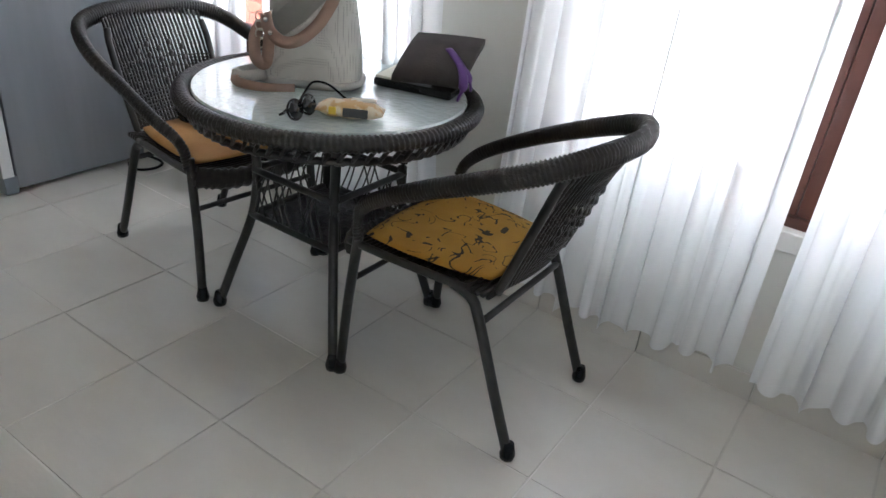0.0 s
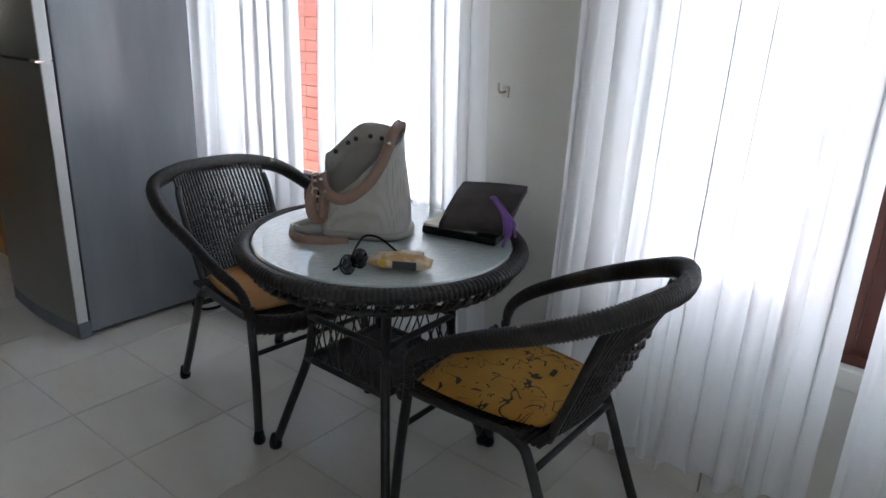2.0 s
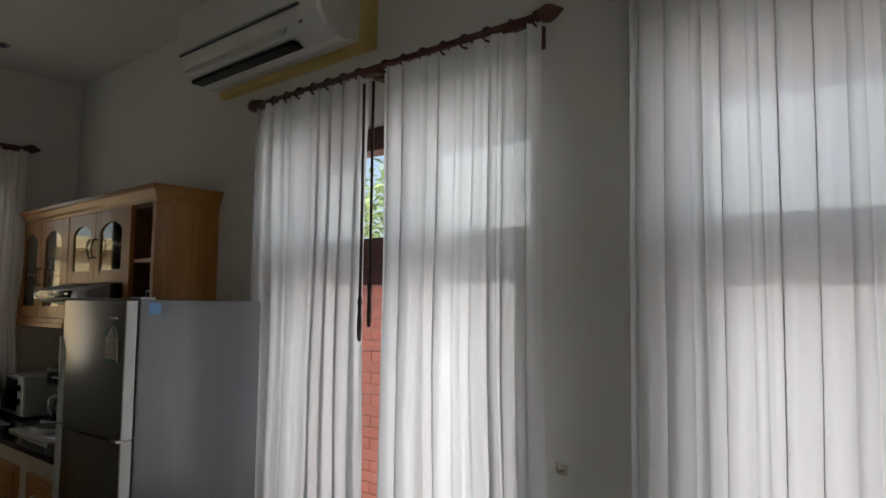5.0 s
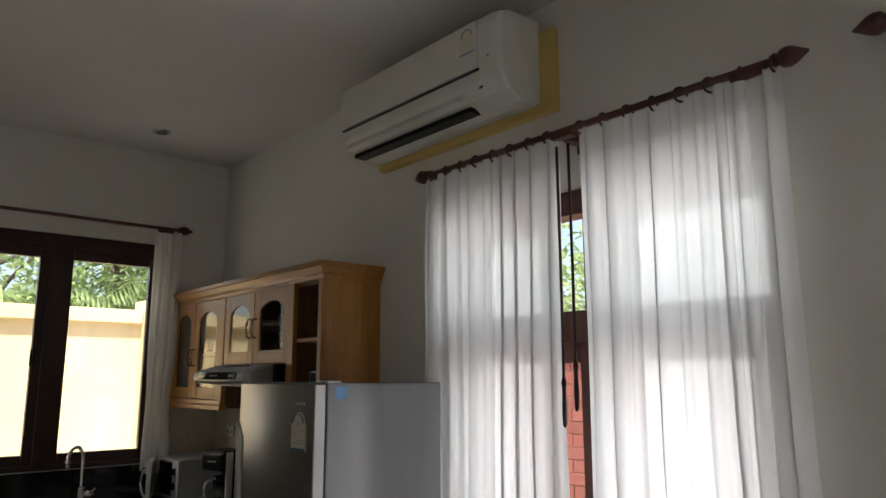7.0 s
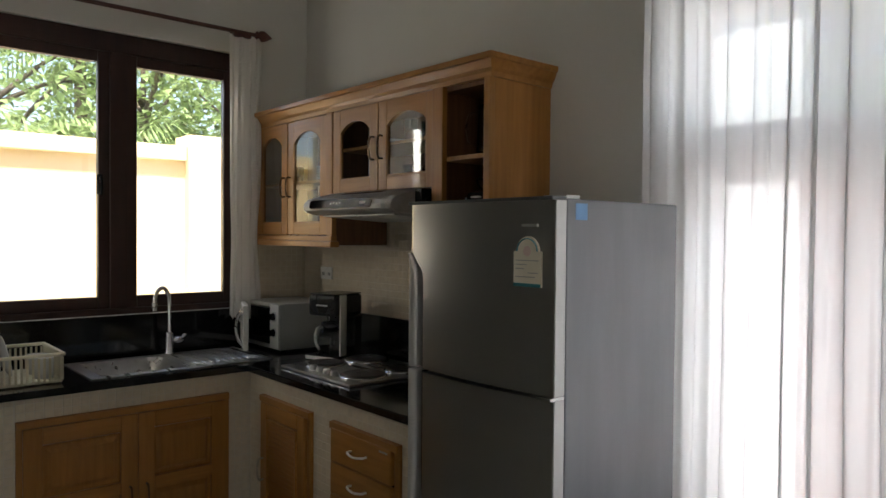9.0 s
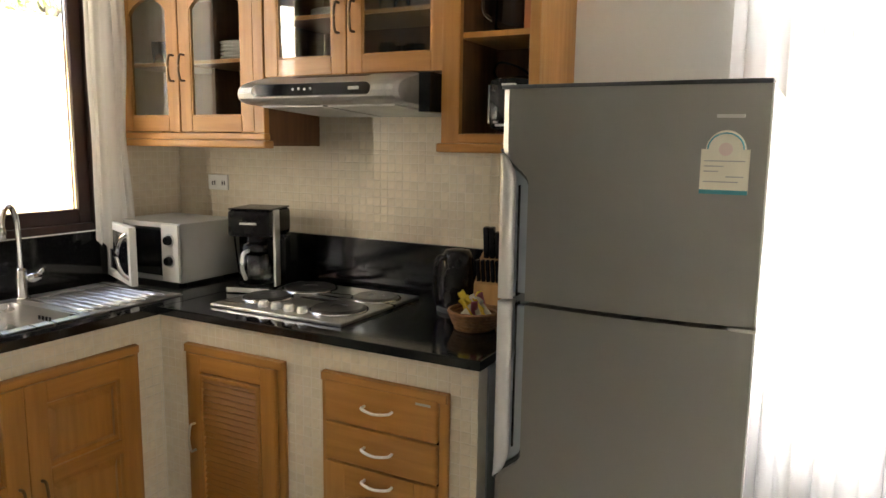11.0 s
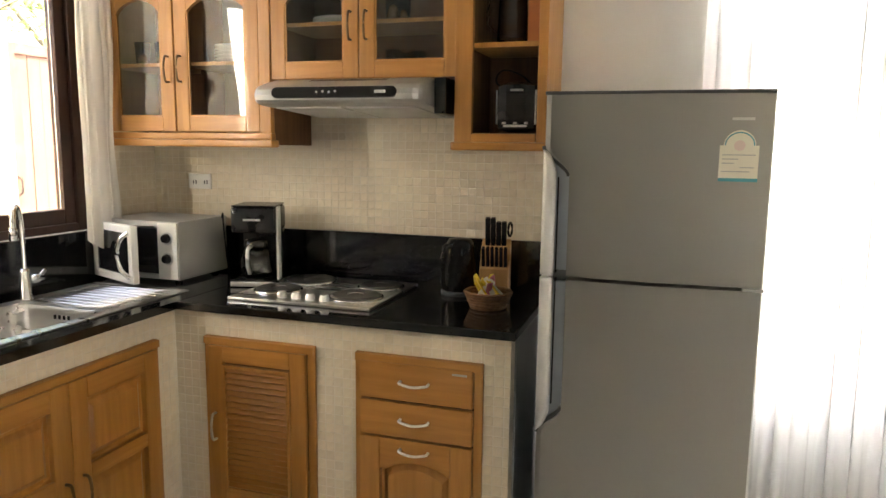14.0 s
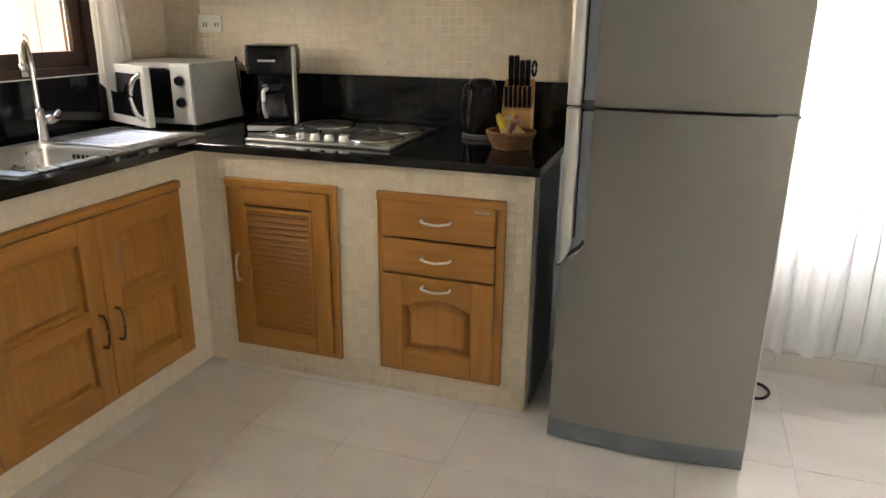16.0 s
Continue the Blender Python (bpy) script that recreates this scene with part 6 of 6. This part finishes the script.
part("temple", T([(0.054, 0.0, 0.03), (0.03, 0.018, 0.02), (-0.03, 0.024, 0.012), (-0.045, 0.026, 0.01)], 0.003, seg=6), BLACK, sg, smooth=True)

pk = thing("snack_packet", "small orange and clear printed snack packet on the glass", "packet", pose(4.158, -0.575, TZ, 0, 0, 33) @ Matrix.Scale(1.2, 4))
bm = bmesh.new()
n = 14
g = {}
for lay in (0, 1):
    for i in range(n + 1):
        for j in range(7):
            u, v = -1 + 2 * i / n, -1 + 2 * j / 6
            puff = (1 - abs(u) ** 4) * (1 - abs(v) ** 4)
            g[lay, i, j] = bm.verts.new((u * 0.068, v * 0.026, 0.016 + (0.019 * puff if lay else -0.0155 * puff) + 0.002 * math.sin(9 * u + 4 * v) * puff))
    for i in range(n):
        for j in range(6):
            q = [g[lay, i, j], g[lay, i + 1, j], g[lay, i + 1, j + 1], g[lay, i, j + 1]]
            bm.faces.new(q if lay else q[::-1])
bmesh.ops.remove_doubles(bm, verts=bm.verts, dist=0.0003)
part("wrapper", bm, ORANGE, pk, smooth=True)
part("print_panel", B(-0.012, 0.038, -0.028, -0.0235, 0.008, 0.026, bevel=0.002), DGREY, pk)
part("print_spot", B(-0.04, -0.025, -0.0275, -0.023, 0.010, 0.026, bevel=0.002), YELLOW, pk)
part("tear_tab", B(0.0, 0.05, 0.0, 0.018, 0.034, 0.036), PAPER, pk)

pu = thing("folded_purse", "dark brown cloth purse folded over a notebook with purple ribbon", "purse", pose(4.135, -0.212, TZ + 0.001, 0, 0, 14) @ Matrix.Scale(1.15, 4))
part("notebook", B(-0.125, 0.075, -0.065, 0.065, 0.0, 0.02, bevel=0.005), BLACK, pu)
part("pages", B(-0.122, -0.05, -0.062, 0.062, 0.0202, 0.027, bevel=0.002), PAPER, pu)
bm = bmesh.new()
rows = []
for i in range(13):
    t = i / 12
    x = -0.075 + 0.175 * t
    z = 0.056 + 0.012 * t
    rows.append([bm.verts.new((x, y + 0.012 * math.sin(3 * t), z + 0.034 * (y / 0.07) + dz)) for y, dz in ((-0.072, 0), (-0.03, 0.004), (0.03, 0.006), (0.075, 0.004), (0.075, 0.020), (0.03, 0.026), (-0.03, 0.024), (-0.072, 0.014))])
for q, w in zip(rows, rows[1:]):
    for j in range(8):
        bm.faces.new((q[j], q[(j + 1) % 8], w[(j + 1) % 8], w[j]))
bm.faces.new(rows[0]), bm.faces.new(rows[-1][::-1])
part("flap", bm, BROWNCLOTH, pu, "dark brown cloth flap", smooth=True)
part("flap_prop", B(0.0, 0.072, -0.01, 0.06, 0.0205, 0.058, bevel=0.012), BROWNCLOTH, pu)
bm = bmesh.new()
tube(bm, [(0.03, 0.02, 0.098), (0.06, -0.01, 0.088), (0.09, -0.045, 0.072), (0.108, -0.08, 0.045), (0.10, -0.085, 0.012)], 0.011, seg=8, per=6, flat=0.35)
tube(bm, [(0.08, -0.03, 0.08), (0.11, -0.05, 0.06), (0.118, -0.05, 0.03)], 0.010, seg=8, per=6, flat=0.35)
part("ribbon", bm, PURPLE, pu, "purple satin ribbon", smooth=True)

# ---- doormat ----
bm = bmesh.new()
box(bm, 5.57, 6.25, -0.62, -0.165, 0.001, 0.016, bevel=0.006)
rnd = random.Random(7)
for k in range(900):
    x, y = rnd.uniform(5.575, 6.245), rnd.uniform(-0.615, -0.17)
    a, h = rnd.uniform(0, 6.28), rnd.uniform(0.012, 0.024)
    v = [bm.verts.new((x + 0.004 * math.cos(a), y + 0.004 * math.sin(a), 0.015)), bm.verts.new((x - 0.004 * math.cos(a), y - 0.004 * math.sin(a), 0.015)), bm.verts.new((x + rnd.uniform(-0.01, 0.01), y + rnd.uniform(-0.01, 0.01), 0.012 + h))]
    bm.faces.new(v)
solid("doormat", bm, RUGGREY, "grey shaggy doormat on the tiles", "doormat")

# ---- outside ----
yard = thing("yard_wall", "cream rendered yard wall with a projecting coping", "wall", kind="structure")
part("wall_face", B(-3.2, -3.0, -9, 1.86, -0.06, 2.19), CREAMWALL, yard)
part("coping", B(-3.25, -2.93, -9, 0.46, 2.19, 2.33, bevel=0.01), CREAMWALL, yard)
part("pier", B(-3.25, -2.90, 0.47, 1.85, -0.05, 2.44, bevel=0.008), CREAMWALL, yard)
gate = thing("yard_gate", "brown wooden board gate in the yard wall", "gate")
part("gate_frame", frame_bars(bmesh.new(), 1.88, 2.98, -0.04, 2.28, 0.09, -0.035, 0.035, bevel=0.004), GATEWOOD, gate).matrix_basis = pose(-3.0, 0, 0, 0, 0, 90)
for k in range(7):
    part("board", B(1.972 + 0.131 * k, 2.097 + 0.131 * k, -0.015 - 0.006 * (k % 2), 0.012, 0.05, 2.19, bevel=0.004), GATEWOOD, gate).matrix_basis = pose(-3.0, 0, 0, 0, 0, 90)
part("gate_handle", T([(0, -0.03, 1.0), (0, -0.075, 1.03), (0, -0.075, 1.13), (0, -0.03, 1.16)], 0.008, seg=8), BLACK, gate, smooth=True).matrix_basis = pose(-3.0, 1.92, 0, 0, 0, 90)
solid("yard_fence", B(-3.2, -3.1, 2.98, 14, -0.06, 2.2), CREAMWALL, "cream rendered yard wall beyond the gate", "wall", "structure")
solid("eave_beam", B(-0.83, -0.77, -6.0, 0.6, 2.555, 2.612, bevel=0.004), GATEWOOD, "slim timber eave beam outside the kitchen window", "beam", "structure")

brickwall = thing("brick_wall", "red brick garden wall outside the tall windows", "wall", kind="structure")
part("wall_core", B(-1.4, 9.0, 1.866, 1.98, -0.06, 1.835), MORTAR, brickwall)
BW, BH = 0.255, 0.083
me = mesh_of(B(0, BW - 0.008, 0, 0.016, 0, BH - 0.008, bevel=0.002), "brick", BRICK)
rest_v, rest_f = [], []
for r in range(22):
    for c in range(41):
        x = -1.4 + BW * c + (BW / 2 if r % 2 else 0)
        z = 0.01 + BH * r
        if 0.8 < x < 3.6:
            o = new("brick", me)
            o.parent, o.location = brickwall, (x, 1.85, z)
        elif x < 8.7:
            i = len(rest_v)
            rest_v += [(x + a * (BW - 0.008), 1.85 + b * 0.016, z + q * (BH - 0.008)) for a in (0, 1) for b in (0, 1) for q in (0, 1)]
            rest_f += [(i, i + 1, i + 5, i + 4), (i, i + 2, i + 3, i + 1), (i + 4, i + 5, i + 7, i + 6), (i + 1, i + 3, i + 7, i + 5), (i, i + 4, i + 6, i + 2)]
m2 = bpy.data.meshes.new("bricks")
m2.from_pydata(rest_v, [], rest_f)
m2.materials.append(BRICK)
ob = new("bricks", m2)
ob.parent = brickwall
tagged(ob, kind="stuff")
part("capping", B(-1.42, 9.0, 1.82, 2.0, 1.838, 1.90, bevel=0.008), M("terracotta_cap", (0.40, 0.16, 0.11), (0.33, 0.12, 0.085), 8, 0.8), brickwall)


def broadleaf(x, y, h, r, seed, n=2900):
    rnd = random.Random(seed)
    tr = thing("tree", "leafy green broadleaf tree beyond the garden wall", "tree", pose(x, y, -0.05), group="trees outside")
    bm = bmesh.new()
    top = h * 0.62
    tube(bm, [(0, 0, 0), (rnd.uniform(-0.1, 0.1), 0.05, top * 0.5), (rnd.uniform(-0.25, 0.25), 0.1, top), (0.1, 0, h * 0.85)], 0.12, seg=9, per=5, taper=lambda t: 1 - 0.8 * t)
    tips = []
    for k in range(11):
        w, up_ = rnd.uniform(0, 6.28), rnd.uniform(0.35, 0.8)
        a = Vector((0, 0.05, h * up_ * 0.9))
        tip = Vector((math.cos(w) * r * rnd.uniform(0.5, 0.95), math.sin(w) * r * rnd.uniform(0.5, 0.95), h * (up_ + rnd.uniform(0.02, 0.22))))
        tube(bm, [a, (a + tip) / 2 + Vector((0, 0, 0.15)), tip], 0.04, seg=6, per=4, taper=lambda t: 1 - 0.75 * t)
        tips.append(tip)
    part("trunk", bm, BARK, tr, smooth=True)
    vs, fs = [], []
    for k in range(n):
        c = rnd.choice(tips)
        p = c + Vector((rnd.gauss(0, r * 0.27), rnd.gauss(0, r * 0.27), rnd.gauss(0, h * 0.10)))
        d = Vector((rnd.uniform(-1, 1), rnd.uniform(-1, 1), rnd.uniform(-0.7, 0.5))).normalized()
        s = d.cross(Vector((rnd.uniform(-0.4, 0.4), rnd.uniform(-0.4, 0.4), 1))).normalized()
        u = s.cross(d)
        ln, wd = rnd.uniform(0.09, 0.2), rnd.uniform(0.025, 0.05)
        i = len(vs)
        vs += [p - d * ln / 2, p + s * wd + u * 0.01, p + d * ln / 2 - u * 0.02, p - s * wd + u * 0.01]
        fs.append((i, i + 1, i + 2, i + 3))
    me = bpy.data.meshes.new("crown")
    me.from_pydata(vs, [], fs)
    me.materials.append(LEAF)
    cr = new("crown", me)
    cr.parent = tr
    return tr


def palm(x, y, h, seed, fronds=16, length=1.7):
    rnd = random.Random(seed)
    tr = thing("palm_tree", "green feather palm beyond the cream yard wall", "tree", pose(x, y, -0.05), group="trees outside")
    part("trunk", T([(0, 0, 0), (0.05, 0.02, h * 0.5), (0.08, 0.0, h)], 0.11, seg=10, per=10, ridge=0.06, pitch=0.11, taper=lambda t: 1 - 0.35 * t), BARK, tr, smooth=True)
    vs, fs = [], []
    for k in range(fronds):
        w = 2 * math.pi * k / fronds + rnd.uniform(-0.2, 0.2)
        el = rnd.uniform(0.1, 1.1)
        out = Vector((math.cos(w), math.sin(w), 0))
        prev = None
        for j in range(26):
            t = j / 25
            c = Vector((0.08, 0, h)) + out * length * t * math.cos(el * (1 - t * 0.4)) + Vector((0, 0, length * (t * math.sin(el) - 0.75 * t * t)))
            if prev is not None:
                d = (c - prev).normalized()
                s = d.cross(Vector((0, 0, 1))).normalized()
                for sg_ in (-1, 1):
                    ll = 0.42 * math.sin(math.pi * min(1, t * 0.9 + 0.08)) + 0.05
                    e = c + s * sg_ * ll * 0.8 + d * ll * 0.5 - Vector((0, 0, ll * rnd.uniform(0.3, 0.7)))
                    i = len(vs)
                    mid = (c + e) / 2
                    vs += [c - d * 0.012, mid - d * 0.022, e, mid + d * 0.022]
                    fs.append((i, i + 1, i + 2, i + 3))
                i = len(vs)
                vs += [prev - s * 0.012, prev + s * 0.012, c + s * 0.010, c - s * 0.010]
                fs.append((i, i + 1, i + 2, i + 3))
            prev = c
    me = bpy.data.meshes.new("crown")
    me.from_pydata(vs, [], fs)
    me.materials.append(PALMLEAF)
    cr = new("crown", me)
    cr.parent = tr
    return tr


for i, (x, y, h, r) in enumerate(((-5.6, 0.9, 4.4, 1.7), (-6.6, -0.6, 4.6, 1.9), (-5.4, 2.9, 4.8, 1.9), (-8.5, 1.6, 5.4, 2.2), (-6.2, 5.4, 5.0, 2.2))):
    broadleaf(x, y, h, r, 31 + i)
for i, (x, y, h) in enumerate(((-5.3, -0.55, 2.55), (-5.4, 1.6, 2.7), (-6.9, 0.5, 4.2))):
    palm(x, y, h, 51 + i)
for i, (x, y, h, r) in enumerate(((-0.4, 5.2, 4.0, 1.7), (1.6, 6.2, 3.4, 1.6), (3.6, 5.4, 2.9, 1.4))):
    broadleaf(x, y, h, r, 71 + i, 4200)
cable = T([(-4.6, -7, 2.62), (-4.6, -1, 2.43), (-4.6, 3, 2.52)], 0.008, seg=6)
solid("overhead_cable", cable, BLACK, "thin dark cable sagging behind the yard wall", "cable", smooth=True)

# ---- mosaic tiles ----
MP = 0.0343


def mosaic(parent, spans, m, keep):
    """Small square tiles over spans (x0, x1, z0, z1) of a face; those inside keep are pieces of their own."""
    e = 0.0013
    def shape(x, z, w, h):
        q = [(x, 0, z), (x + w, 0, z), (x + w, 0, z + h), (x, 0, z + h)]
        f = [(x + e, -0.0009, z + e), (x + w - e, -0.0009, z + e), (x + w - e, -0.0009, z + h - e), (x + e, -0.0009, z + h - e)]
        return q + f
    faces = [(4, 5, 6, 7), (0, 1, 5, 4), (1, 2, 6, 5), (2, 3, 7, 6), (3, 0, 4, 7)]
    one = bpy.data.meshes.new("mosaic_tile")
    one.from_pydata(shape(0, 0, MP - 0.003, MP - 0.003), [], faces)
    one.materials.append(MOSAIC)
    vs, fs, made = [], [], 0
    for x0, x1, z0, z1 in spans:
        z = z0 + 0.001
        while z < z1 - 0.004:
            h = min(MP - 0.003, z1 - z - 0.001)
            x = x0 + 0.001
            while x < x1 - 0.004:
                w = min(MP - 0.003, x1 - x - 0.001)
                if w > MP - 0.0031 and h > MP - 0.0031 and made < 300 and keep and keep[0] < x < keep[1] and keep[2] < z < keep[3]:
                    o = new("mosaic_tile", one)
                    o.parent = parent
                    o.matrix_basis = m @ Matrix.Translation((x, 0, z))
                    made += 1
                else:
                    i = len(vs)
                    vs += [m @ Vector(v) for v in shape(x, z, w, h)]
                    fs += [tuple(i + k for k in f) for f in faces]
                x += MP
            z += MP
    me = bpy.data.meshes.new("mosaic_tiles")
    me.from_pydata(vs, [], fs)
    me.materials.append(MOSAIC)
    o = new("mosaic_tiles", me)
    o.parent = parent
    tagged(o, kind="stuff")


back = thing("tiled_splashback", "cream mosaic tiled wall above the worktop", "wall tiles", kind="structure")
part("tile_bed", B(0.008, 1.99, WY - 0.008, WY - 0.0005, 1.086, 1.445), MGROUT, back)
part("tile_bed", B(0.008, 1.90, WY - 0.008, WY - 0.0005, 1.4452, 1.72), MGROUT, back)
part("tile_bed", B(0.0005, 0.008, -0.325, WY - 0.008, 1.076, 1.46), MGROUT, back)
mosaic(back, [(0.008, 1.99, 1.086, 1.445), (0.008, 1.90, 1.445, 1.72)], pose(0, WY - 0.0082, 0), (0.9, 1.56, 1.10, 1.60))
mosaic(back, [(-0.325, WY - 0.01, 1.076, 1.46)], pose(0.0082, 0, 0, 0, 0, 90), None)
mosaic(counter, [(FX, D1[0], 0, 0.85), (D1[0], D1[1], 0, DB), (D1[0], D1[1], DT, 0.85), (D1[1], D2[0], 0, 0.85), (D2[0], D2[1], 0, DB), (D2[0], D2[1], DT, 0.85), (D2[1], 1.885, 0, 0.85)], pose(0, FY - 0.0002, 0), (1.17, 1.9, 0, 0.85))
mosaic(counter, [(-1.8, DL[0], 0, 0.85), (DL[0], DL[1], 0, DB), (DL[0], DL[1], DT, 0.85), (DL[1], FY - 0.004, 0, 0.85)], pose(FX + 0.0002, 0, 0, 0, 0, 90), None)

# ---- floor tiles ----
G = 0.005
one = mesh_of(B(0, P - G, 0, P - G, -0.004, 0.0, bevel=0.0012), "floor_tile", TILE)
ends = bmesh.new()
for i in range(-1, 22):
    for j in range(0, 17):
        x, y = 4.129 - 12 * P + P * i, 0.055 - P * (j + 1)
        xa, xb, ya, yb = max(x, 0), min(x + P - G, ROOM_X), max(y, ROOM_Y), min(y + P - G, WY)
        if xb - xa < 0.01 or yb - ya < 0.01:
            continue
        if xb - xa > P - G - 0.001 and yb - ya > P - G - 0.02 and j < 13:
            o = new("floor_tile", one)
            o.parent, o.location = floor, (x, y, 0)
        else:
            box(ends, xa, xb, ya, yb, -0.004, 0.0)
o = part("edge_tiles", ends, TILE, floor)
tagged(o, kind="stuff")
